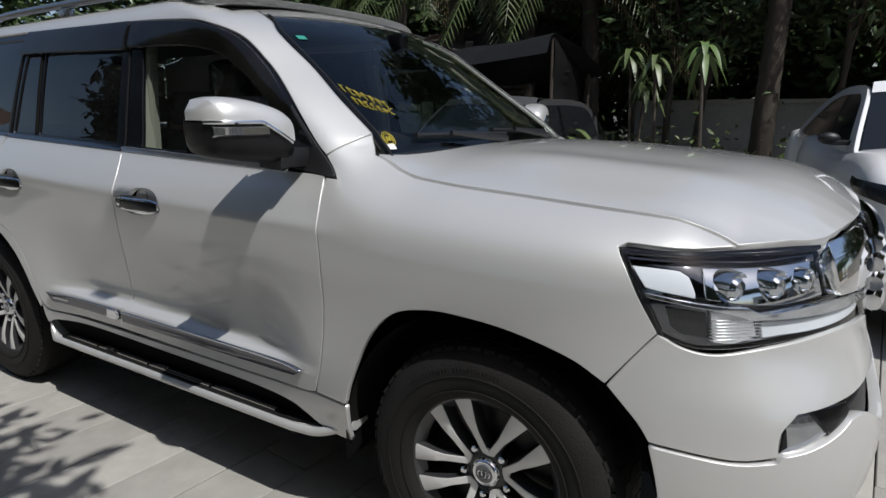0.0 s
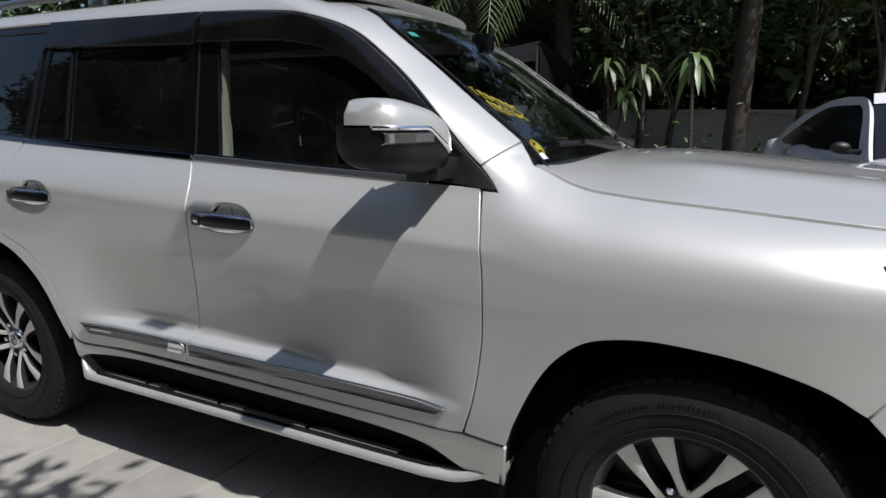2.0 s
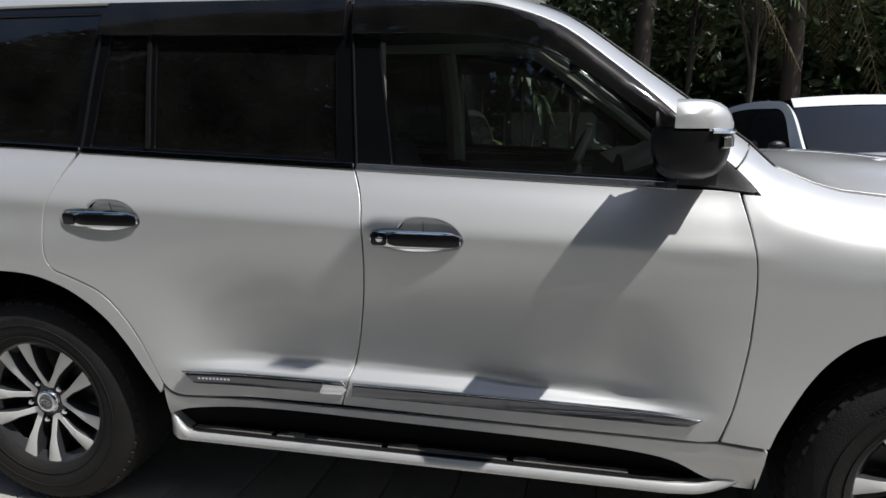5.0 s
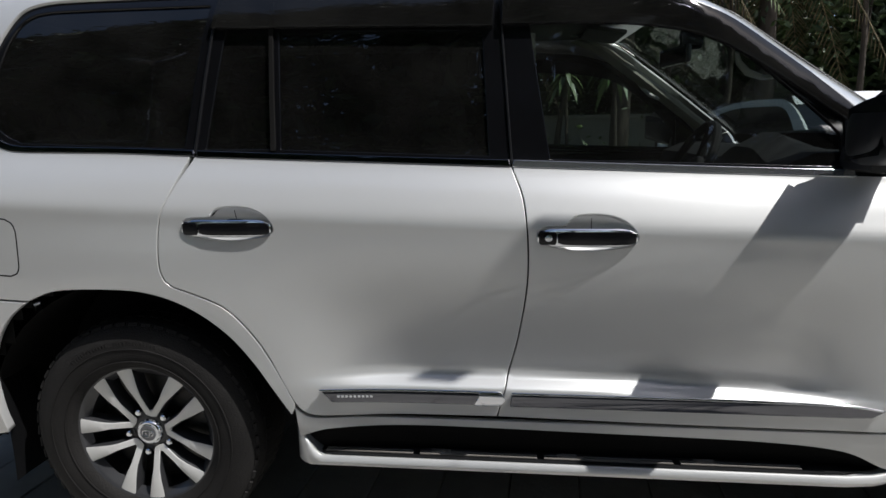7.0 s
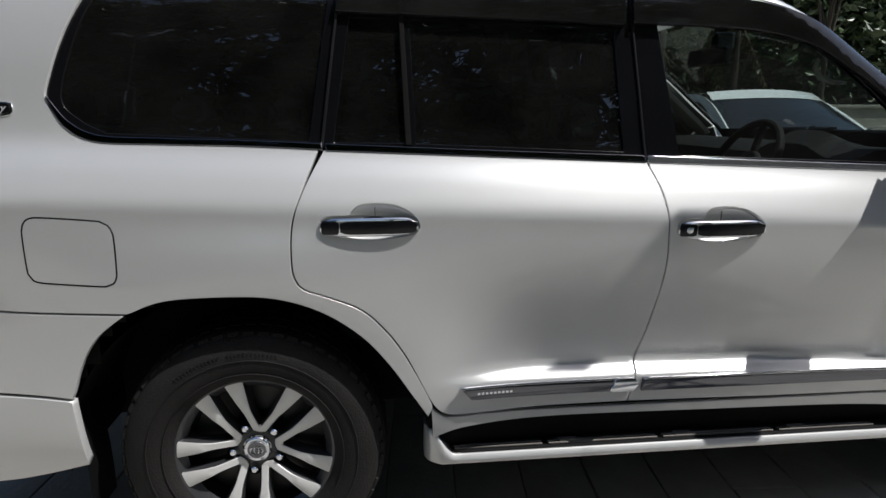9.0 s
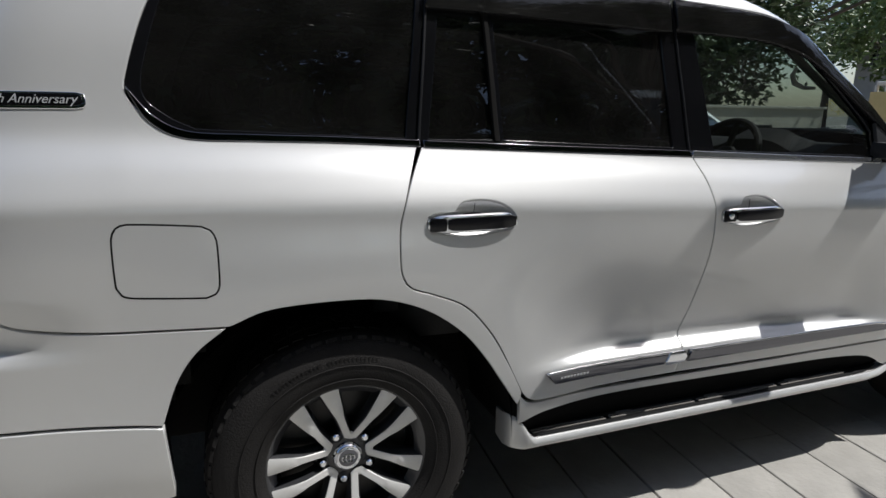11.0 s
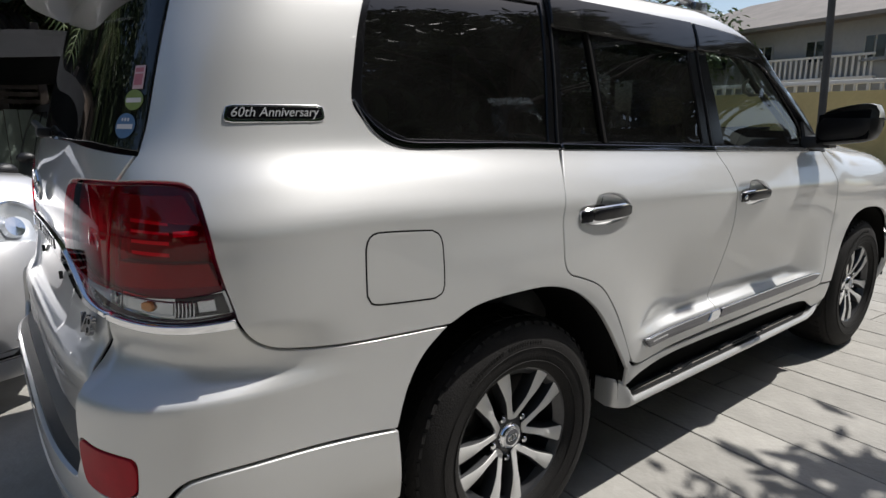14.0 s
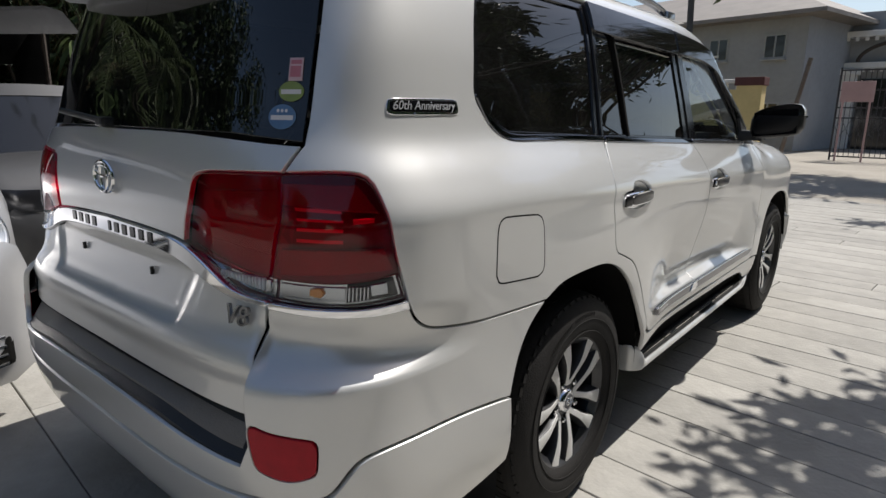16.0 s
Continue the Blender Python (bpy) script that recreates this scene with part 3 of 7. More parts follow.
bm = bmesh.new()
grid_faces(bm, [[roof_point(x + .22 * (1 - (y / .69) ** 2) * max(0, (x - 1.0) / .5), y) for y in np.linspace(-.695, .695, 29)] for x in np.linspace(-.86, 1.5, 40)])
bmesh.ops.solidify(bm, geom=bm.faces[:], thickness=.02)
part("roof", bm, PAINT, suv, smooth=True)
for side in (-1, 1):
    bm = bmesh.new()
    xs = np.linspace(-.55, 1.45, 30)
    pts = [(x, side * (.655 - .02 * ((x - .45) / 1.0) ** 2), 1.835 + .055 * (1 - abs((x - .45) / 1.0) ** 6)) for x in xs]
    tube(bm, pts, .017, 10)
    for x in (-.5, .45, 1.38):
        box(bm, (x, side * .655, 1.845), (.10, .028, .05), .01)
    part("roof_rail", bm, material("silver_rail", (.35, .36, .38), .25, .9, vary=.1) if side < 0 else bpy.data.materials["silver_rail"], suv, smooth=True)

# side glass, pillars, rain visors
GLASS_TOP = list(DLO_TOP)
black_frames = both("window_surround", [hard((2.308, 1.204)), (1.7, belt(1.7) - .006), (.9, belt(.9) - .006), hard((.224, 1.288)), (-.10, 1.300), hard((-.374, 1.312)), (-.442, 1.353)] + DLO_TOP[:-1] + [hard((2.262, 1.250))],
                    GLOSS_BLACK, suv, inset=.010, gap=-.004, step=.03,
                    holes=[[hard((-.345, 1.330)), (-.41, 1.362), (-.462, 1.42), (-.44, 1.54), (-.40, 1.66), (-.35, 1.725), (-.27, 1.745), hard((.262, 1.745)), hard((.195, 1.306))],
                           [hard((.255, 1.303)), hard((.320, 1.735)), hard((.452, 1.735)), hard((.468, 1.300))],
                           [hard((.490, 1.299)), hard((.474, 1.735)), hard((1.090, 1.72)), hard((1.118, 1.272))],
                           [hard((1.285, 1.262)), hard((1.215, 1.70)), (1.42, 1.695), (1.58, 1.67), (1.72, 1.62), (1.86, 1.525), (2.0, 1.40), hard((2.075, 1.325)), hard((2.085, 1.232))]])
for name, pts, mat in (("quarter_window", [hard((-.335, 1.318)), (-.42, 1.352), (-.475, 1.42), (-.45, 1.54), (-.41, 1.67), (-.36, 1.735), (-.27, 1.755), hard((.275, 1.752)), hard((.200, 1.296))], GLASS_DARK),
                       ("rear_vent_window", [hard((.250, 1.296)), hard((.318, 1.742)), hard((.455, 1.742)), hard((.472, 1.292))], GLASS_DARK),
                       ("rear_door_window", [hard((.486, 1.292)), hard((.470, 1.742)), hard((1.095, 1.73)), hard((1.124, 1.264))], GLASS_DARK),
                       ("front_door_window", [hard((1.278, 1.255)), hard((1.208, 1.71)), (1.42, 1.702), (1.58, 1.678), (1.73, 1.626), (1.868, 1.53), (2.01, 1.405), hard((2.085, 1.33)), hard((2.095, 1.225))], GLASS_FRONT)):
    for ob in both(name, pts, mat, suv, inset=.0165, gap=0, depth=.004, step=.05):
        ob.visible_shadow = mat == GLASS_DARK
both("pillar_seam", [hard((.223, 1.292)), hard((.284, 1.758)), hard((.291, 1.758)), hard((.231, 1.292))], MIRROR_BLACK, suv, inset=.003, depth=.010, gap=0, step=.03)
both("pillar_seam", [hard((1.176, 1.252)), hard((1.138, 1.742)), hard((1.144, 1.742)), hard((1.183, 1.252))], MIRROR_BLACK, suv, inset=.004, depth=.010, gap=0, step=.03)
both("window_divider", [hard((.461, 1.296)), hard((.446, 1.74)), hard((.462, 1.74)), hard((.481, 1.296))], LINER, suv, inset=.004, depth=.012)
both("door_visor", [hard((1.150, 1.748)), (1.45, 1.728), (1.60, 1.706), (1.76, 1.654), (1.90, 1.560), (2.03, 1.452), hard((2.20, 1.290)), (2.135, 1.318), (2.00, 1.415), (1.86, 1.515), (1.72, 1.592), (1.56, 1.628), (1.40, 1.640), hard((1.148, 1.645))],
     VISOR, suv, "smoked rain visor along the door", inset=-.009, depth=.018, gap=0, step=.03)
both("door_visor", [hard((.292, 1.764)), hard((1.128, 1.750)), hard((1.122, 1.640)), (.8, 1.650), hard((.272, 1.662))], VISOR, suv, "smoked rain visor along the door", inset=-.009, depth=.018, gap=0, step=.03)
BELT_MOULD = [hard((2.10, belt(2.10) + .014)), (1.65, belt(1.65) + .013), hard((1.185, belt(1.185) + .014)), hard((1.180, belt(1.18) - .007)), (1.65, belt(1.65) - .007), hard((2.10, belt(2.10) - .007))]
both("belt_moulding", BELT_MOULD, LAMP_CHROME, suv, "thin bright strip under the side glass", inset=-.004, depth=.014, gap=0, round_off=.003, step=.03)
both("belt_moulding", [hard((1.172, belt(1.172) + .014)), (.7, belt(.7) + .013), hard((.238, belt(.238) + .014)), hard((.240, belt(.24) - .007)), (.7, belt(.7) - .007), hard((1.176, belt(1.176) - .007))], DARK_CHROME, suv, inset=-.004, depth=.014, gap=0, round_off=.003, step=.03)
both("belt_moulding", [hard((.228, 1.302)), (0, 1.312), (-.2, 1.318), (-.36, 1.326), (-.435, 1.362), hard((-.490, 1.428)), hard((-.493, 1.425)), (-.447, 1.347), (-.372, 1.307), (-.2, 1.299), (0, 1.294), hard((.230, 1.283))], DARK_CHROME, suv, inset=-.004, depth=.014, gap=0, round_off=.003, step=.03)

# dark shell behind the sheets, with the wheels' openings left out
bm = bmesh.new()
_s, _z = np.arange(-1.88, 4.41, .04), np.arange(.34, 1.235, .04)
for sign in (1, -1):
    cells = {}
    for i, s in enumerate(_s):
        for j, z in enumerate(_z):
            if math.hypot((s - .0) / .50, (z - .36) / .56) < 1 or math.hypot((s - 2.84) / .47, (z - .36) / .55) < 1 or (s > 2.4 and z > 1.04) or (s < -1.17 and .55 < z < .80):
                continue
            p = skin(s, z) - .036 * skin_normal(s, z)
            cells[i, j] = bm.verts.new((p[0], p[1] * sign, p[2]))
    for (i, j), v in cells.items():
        k = [(i, j), (i + 1, j), (i + 1, j + 1), (i, j + 1)]
        if all(q in cells for q in k):
            bm.faces.new([cells[q] for q in k])
part("inner_shell", bm, LINER, suv, "dark inner body behind the panel gaps")
bm = bmesh.new()
box(bm, (1.42, 0, .42), (1.75, 1.62, .16), .03)
box(bm, (3.28, 0, .45), (.5, 1.3, .18), .03)
box(bm, (-.75, 0, .47), (.5, 1.5, .16), .03)
box(bm, (1.4, 0, .52), (4.4, 1.1, .10), .02)
box(bm, (2.95, 0, .82), (1.0, 1.1, .45), .05)
part("underbody", bm, LINER, suv)
for x in (0, 2.85):
    for side in (-1, 1):
        bm = bmesh.new()
        rows = []
        for a in np.linspace(-.03, math.pi + .03, 24):
            r = .50 + (.02 if x == 0 else -.015)
            rows.append([(x + .0 + r * math.cos(a), side * y, .385 + r * math.sin(a)) for y in (.955, .86, .60)])
        vs = grid_faces(bm, rows)
        bm.faces.new([r[-1] for r in vs])
        part("wheel_arch_liner", bm, LINER, suv, smooth=True)

# bumpers
rear_bumpers = both("rear_bumper", [hard((-1.186, .958)), (-1.01, .952), hard((-.854, .965)), (-.828, .922), (-.791, .892), (-.741, .877), (-.562, .8595), hard((-.305, .8495)), (-.38, .79), (-.43, .715), hard((-.468, .610)), (-.55, .622), (-.70, .634), (-.86, .637), (-.935, .628), (-.965, .607), hard((-.99, .575)),
                                    (-1.02, .548), (-1.10, .535), (-1.5, .533), hard((-1.905, .533)), hard((-1.905, .640)), (-1.55, .632), hard((-1.212, .605)), hard((-1.190, .660)), (-1.205, .80), (-1.195, .86), hard((-1.18, .900))],
                    PAINT, suv, step=.018, holes=[[(-1.187, .702), (-1.132, .697), (-1.045, .685), (-1.034, .67), (-1.036, .610), (-1.05, .598), (-1.096, .588), (-1.150, .600), (-1.172, .618)]])
both("rear_skirt", [hard((-.468, .606)), (-.55, .617), (-.70, .629), (-.86, .632), (-.932, .623), (-.960, .602), hard((-.985, .572)), (-1.016, .543), (-1.10, .530), (-1.5, .528), hard((-1.905, .528)), hard((-1.905, .34)), (-1.4, .335), (-1.0, .335), (-.70, .345), hard((-.455, .40)), (-.46, .50)], PAINT, suv,
     inset=-.004, depth=.03, step=.022)
both("rear_reflector", [(-1.187, .702), (-1.132, .697), (-1.045, .685), (-1.034, .67), (-1.036, .610), (-1.05, .598), (-1.096, .588), (-1.150, .600), (-1.172, .618)], REFLECTOR, suv, "red rear reflector", inset=-.002, depth=.02, step=.02)
# the pad on top of the rear bumper
bm = bmesh.new()
sq = np.linspace(-1.215, -1.905, 40)
outer, inner_ = skin(sq, .605 + .035 * sstep(-1.2, -1.6, sq)), skin(sq, np.full(40, .775))
rows = []
for o, i in zip(outer, inner_):
    o, i = Vector(o), Vector(i)
    d = Vector((1, 0, 0))
    rows.append([o + d * .010 + Vector((0, 0, -.006)), o + d * .012 + Vector((0, 0, .004)), o + d * .02 + Vector((0, 0, .007)), Vector((-1.072 - .02 * (1 - (o.y / .75) ** 2), o.y, .692)), Vector((-1.02, o.y, .695)), Vector((-1.02, o.y, .65))])
rows += [[Vector((p.x, -p.y, p.z)) for p in r] for r in rows[::-1]]
grid_faces(bm, rows)
part("bumper_pad", bm, BLACK, suv, "black edged step pad on the rear bumper", smooth=True)
bm = bmesh.new()
rows2 = []
for r in rows:
    a, b = r[2], r[3]
    rows2.append([a + (b - a) * .20 + Vector((0, 0, .001)), a + (b - a) * .22 + Vector((0, 0, .005)), a + (b - a) * .72 + Vector((0, 0, .005)), a + (b - a) * .74 + Vector((0, 0, .001))])
grid_faces(bm, rows2[1:-1])
part("pad_insert", bm, PAD, suv, "grey grained pad insert", smooth=True)

front_bumpers = both("front_bumper", [hard((3.1812, .7692)), (3.2382, .8388), hard((3.2968, .9048)), (3.35, .876), (3.422, .864), (3.566, .880), (3.77, .888), hard((4.0, .872)), hard((4.02, .76)), (3.80, .748), (3.70, .745), hard((3.578, .738)), (3.535, .70), hard((3.524, .645)), (3.44, .634), (3.34, .642), hard((3.268, .648)), (3.245, .69)],
                    PAINT, suv, step=.018)
both("front_skirt", [hard((3.268, .644)), (3.34, .638), (3.44, .630), hard((3.522, .638)), hard((3.526, .650)), (3.60, .664), (3.68, .69), hard((3.72, .708)), (3.80, .70), (3.95, .62), hard((4.10, .60)), hard((4.425, .60)), hard((4.425, .30)), (4.0, .30), (3.6, .305), hard((3.30, .325)), (3.30, .48)], PAINT, suv, inset=-.008, depth=.03, step=.022)
both("fog_lamp_bezel", [hard((3.526, .645)), (3.536, .70), hard((3.578, .736)), (3.62, .748), hard((3.735, .742)), hard((3.715, .704)), (3.66, .682), (3.60, .662)], LAMP_CHROME, suv, "chrome fog lamp surround", inset=.012, depth=.02, step=.02)
both("fog_lamp_grille", [hard((3.612, .745)), hard((3.735, .742)), (3.742, .72), hard((3.715, .704)), hard((3.655, .681))], GLOSS_BLACK, suv, inset=.004, depth=.03, step=.02)
both("fog_lamp_slot", [hard((3.530, .650)), hard((3.541, .700)), hard((3.552, .712)), hard((3.552, .664))], GLOSS_BLACK, suv, inset=.008, depth=.01, step=.02)
both("lower_grille", [hard((3.725, .708)), hard((4.425, .74)), hard((4.425, .605)), hard((4.10, .605)), (3.95, .625)], BLACK, suv, inset=.03, depth=.02, step=.04)
both("number_plate_panel", [hard((4.10, .75)), hard((4.425, .75)), hard((4.425, .87)), hard((4.05, .87))], BLACK, suv, inset=.012, depth=.02, step=.04)
bm = bmesh.new()
for z, d in ((.905, .022), (.955, .020), (1.005, .020), (1.052, .020)):
    pts = [Vector(skin(s, z)) for s in np.linspace(4.0, 4.41, 20)]
    pts += [Vector((p.x, -p.y, p.z)) for p in pts[::-1]]
    for p in pts:
        p.x += .012
    tube(bm, pts, d, 8)
part("grille_bar", bm, CHROME, suv, "chrome radiator grille bars", smooth=True)
both("grille_back", [hard((4.00, .885)), hard((4.425, .885)), hard((4.425, 1.10)), hard((3.96, 1.10))], LINER, suv, inset=.03, depth=.02, step=.04)
both("grille_frame", [hard((3.712, 1.088)), (3.80, 1.098), hard((3.90, 1.106)), (3.965, 1.09), (3.99, 1.03), hard((4.02, .960)), (3.9, .965), hard((3.755, .972)), (3.73, 1.03)], CHROME, suv, "chrome grille end", inset=-.006, depth=.05, step=.02)
bm = bmesh.new()
lathe(bm, [(0, .010), (.055, .008), (.075, .004), (.08, -.01)], 32, Matrix.Translation((3.745, 0, .98)) @ Matrix.Rotation(radians(-90), 4, "Z") @ Matrix.Diagonal((1.25, 1, .85, 1)))
part("badge", bm, CHROME, suv, "plain chrome oval badge", smooth=True)

# headlamps: a clear cover over a bright housing
HEAD = [hard((3.200, 1.088)), (3.224, 1.044), (3.254, .984), (3.275, .95), (3.299, .904), (3.338, .884), (3.386, .873), (3.45, .874), (3.60, .886), (3.77, .890), hard((4.02, .878)), hard((4.02, .955)), hard((3.745, .968)), hard((3.705, 1.085)), (3.60, 1.087), (3.52, 1.083), (3.458, 1.083), (3.326, 1.083), (3.218, 1.089)]
heads = both("headlamp", HEAD, DARK_CHROME, suv, "clear headlamp with chrome housing", inset=.032, depth=.02, step=.03)
for k, hl in enumerate(heads):
    L = bool(k)
    c = panel("lamp_cover", HEAD, LENS_CLEAR, hl, "clear lamp cover", inset=-.001, depth=.006, gap=.003, step=.025, left=L)
    c.visible_shadow = False
    panel("lamp_seal", [hard((3.198, 1.090)), (3.222, 1.044), (3.250, .984), (3.272, .945), (3.296, .902), hard((3.312, .896)), (3.288, .945), (3.266, .99), hard((3.216, 1.080)), (3.34, 1.0785), (3.46, 1.0785), hard((3.70, 1.081)), hard((3.70, 1.088)), (3.60, 1.09), (3.46, 1.086), (3.326, 1.087)], GLOSS_BLACK, hl, inset=.002, depth=.01, gap=0, step=.02, left=L)
    panel("light_guide", [hard((3.226, 1.060)), (3.30, 1.056), (3.338, 1.052), (3.358, 1.04), (3.375, 1.0), hard((3.375, .988)), (3.30, 1.000), hard((3.262, 1.008))], LAMP_WHITE, hl, "white light guide", inset=.014, depth=.03, step=.02, left=L)
    panel("bezel", [hard((3.258, 1.000)), (3.33, .988), (3.40, .978), (3.46, .972), (3.494, .970), (3.53, .955), (3.70, .962), hard((4.01, .945)), hard((4.03, .915)), (3.77, .930), (3.506, .938), (3.44, .955), hard((3.262, .985))], CHROME, hl, inset=.010, depth=.03, step=.02, left=L)
    panel("bezel", [hard((3.39, 1.066)), hard((3.70, 1.070)), hard((3.74, .972)), (3.6, .965), (3.50, .972), hard((3.40, .985))], CHROME, hl, inset=.028, depth=.01, step=.03, left=L)
    panel("bezel", [hard((3.31, .965)), hard((3.404, .954)), hard((3.412, .890)), (3.35, .898), hard((3.325, .915))], LAMP_DARK, hl, inset=.026, depth=.01, step=.03, left=L)
    panel("indicator", [hard((3.408, .958)), (3.46, .960), hard((3.506, .955)), hard((3.526, .898)), (3.47, .882), hard((3.418, .884))], LAMP_SILVER, hl, "ribbed clear indicator", inset=.018, depth=.02, step=.015, left=L)
    panel("bezel", [hard((3.53, .932)), hard((4.0, .915)), hard((4.0, .885)), hard((3.60, .893)), hard((3.54, .89))], LAMP_WHITE, hl, inset=.022, depth=.01, step=.03, left=L)
    for z in np.linspace(.89, .935, 7):
        panel("rib", [hard((3.412, z)), hard((3.535, z)), hard((3.535, z + .003)), hard((3.412, z + .003))], CHROME, hl, inset=.017, depth=.006, gap=0, round_off=.0008, step=.03, left=L)
    for s, r in ((3.46, .038), (3.565, .036), (3.66, .030)):
        p, n = skin(s, 1.022), skin_normal(s, 1.022)
        bm = bmesh.new()
        m = Matrix.Translation(Vector(p - .042 * n)) @ Vector((1, 0, 0)).rotation_difference(Vector((1, -.45, 0))).to_matrix().to_4x4() @ Matrix.Rotation(radians(-90), 4, "Z")
        if L:
            m = Matrix.Diagonal((1, -1, 1, 1)) @ m
        lathe(bm, [(0, .030), (r * .55, .026), (r * .8, .016), (r * .86, .008), (r * 1.0, .016), (r * 1.08, .02), (r * 1.12, 0), (r * 1.12, -.03)], 24, m)
        part("projector", bm, CHROME, hl, "chrome ringed projector lens", smooth=True)

# mirrors
for side in (-1, 1):
    root = part("door_mirror", bmesh.new(), None, suv, "door mirror with white cap and black base")

    ys = np.linspace(0, 1, 15)

    def housing(za, zb, grow=0.0):
        rows = []
        for t in ys:
            e = (1 - abs(2 * t - 1) ** 4.5) ** .45 if 0 < t < 1 else .02
            y = -.925 - .272 * t
            top = 1.437 - .05 * (1 - t) ** 2.2
            bot = 1.232 + .035 * t
            cx = 2.115 - .055 * t
            mid, half = (top + bot) / 2, (top - bot) / 2 * (.55 + .45 * e)
            row = []
            for k in range(24):
                a = 2 * math.pi * k / 24
                c, s_ = math.cos(a), math.sin(a)
                px = abs(c) ** .62 * (1 if c > 0 else -1) * (.095 if c > 0 else .085) * (.45 + .55 * e)
                pz = abs(s_) ** .72 * (1 if s_ > 0 else -1) * half
                row.append(Vector((cx + px + grow * c, side * -(y), mid + pz + grow * s_)))
            rows.append(row)
        bm = bmesh.new()
        vs = grid_faces(bm, rows, close_v=True)
        bm.faces.new(vs[0]), bm.faces.new(vs[-1])
        for z, keep_above in ((za, True), (zb, False)):
            if z is not None:
                g = bm.verts[:] + bm.edges[:] + bm.faces[:]
                bmesh.ops.bisect_plane(bm, geom=g, plane_co=(0, 0, z), plane_no=(0, 0, 1), clear_inner=keep_above, clear_outer=not keep_above)
        return bm
    part("mirror_housing", housing(None, 1.372), MIRROR_BLACK, root, "black lower mirror housing", smooth=True)
    bm = housing(1.308, None, .004)
    # the cap sweeps down at its inner end only
    g = bm.verts[:] + bm.edges[:] + bm.faces[:]
    bmesh.ops.bisect_plane(bm, geom=g, plane_co=(2.1, side * 1.055, 1.366), plane_no=Vector((0, side * .62, -1)).normalized())
    g = bm.verts[:] + bm.edges[:] + bm.faces[:]
    bmesh.ops.bisect_plane(bm, geom=g, plane_co=(2.1, 0, 1.366), plane_no=(0, 0, 1))
    g = bm.verts[:] + bm.edges[:] + bm.faces[:]
    bmesh.ops.bisect_plane(bm, geom=g, plane_co=(2.115 - .03, side * .925, 1.3), plane_no=Vector((1, side * .055 / .272, 0)).normalized())
    dele = []
    for f in bm.faces:
        c = f.calc_center_median()
        limit = min(1.366, 1.366 + .62 * (abs(c.y) - 1.055))
        if c.z < limit or c.x < 2.115 - .055 * (abs(c.y) - .925) / .272 - .031:
            dele.append(f)
    bmesh.ops.delete(bm, geom=dele, context="FACES")
    part("mirror_cap", bm, PAINT, root, "white mirror cap", smooth=True)
    bm = bmesh.new()
    pts = []
    for t in np.linspace(1, .12, 22):
        y = .925 + .272 * t
        z = 1.366 if y > 1.055 else 1.366 - (1.055 - y) * .62
        e = (1 - abs(2 * t - 1) ** 4.5) ** .45 if 0 < t < 1 else .1
        pts.append((2.115 - .055 * t + .097 * (.45 + .55 * e), side * y, z))
    tube(bm, pts, .0065, 8)
    part("mirror_strip", bm, CHROME, root, "chrome strip", smooth=True)
    bm = bmesh.new()
    rows = []
    for t in np.linspace(.97, .42, 12):
        e = (1 - abs(2 * t - 1) ** 4.5) ** .45
        x = 2.115 - .055 * t + .097 * (.45 + .55 * e)
        rows.append([(x - .004, side * (.925 + .272 * t), 1.357), (x + .004, side * (.925 + .272 * t), 1.352), (x + .004, side * (.925 + .272 * t), 1.332), (x - .006, side * (.925 + .272 * t), 1.326)])
    grid_faces(bm, rows)
    part("mirror_indicator", bm, LAMP_CHROME, root, "clear indicator in the mirror", smooth=True)
    bm = bmesh.new()
    rows = [[(2.055 - .055 * t - .012, side * (.925 + .272 * t), 1.25 + .03 * t + (1.41 - .03 * (1 - t) ** 2 - 1.25 - .03 * t) * k) for k in (0, .5, 1)] for t in np.linspace(.08, .92, 8)]
    grid_faces(bm, rows)
    part("mirror_glass", bm, GLOSS_BLACK, root, "dark mirror glass", smooth=True)
    bm = bmesh.new()
    rows = [[Vector((2.13 + dx * w, side * y, 1.255 + dz * hgt)) for dx, dz in ((-1, -1), (1, -1), (1.1, 0), (1, 1), (-1, 1), (-1.1, 0))] for y, w, hgt in ((.865, .055, .030), (.90, .052, .028), (.94, .048, .026), (.99, .045, .028))]
    vs = grid_faces(bm, rows, close_v=True)
    bm.faces.new(vs[0]), bm.faces.new(vs[-1])
    part("mirror_arm", bm, BLACK, root, smooth=True)
both("mirror_base", [hard((2.090, 1.222)), hard((2.30, 1.196)), (2.308, 1.205), (2.26, 1.252), (2.20, 1.305), hard((2.075, 1.420))], BLACK, suv, "black triangle at the mirror's foot", inset=-.004, depth=.03, step=.02)

# door handles in their cups
def bar_rows(s0, length, zc, half, sgn, lift, thick, n=24, power=7.0):
    """A rounded bar that bows out from the door, as rows of section points."""
    rows = []
    for t in np.linspace(0, 1, n):
        s = s0 + length * t
        e = max(.25, 1 - abs(2 * t - 1) ** power) ** .5
        y0 = abs(skin(s, zc)[1]) + lift + .010 * (1 - abs(2 * t - 1) ** 2.5)
        h = half * e
        rows.append([(s, sgn * (y0 + q * thick), zc + r * h) for q, r in ((-1, -.92), (.4, -1), (.9, -.86), (1, -.7), (1, .7), (.9, .86), (.4, 1), (-1, .92))])
    return rows


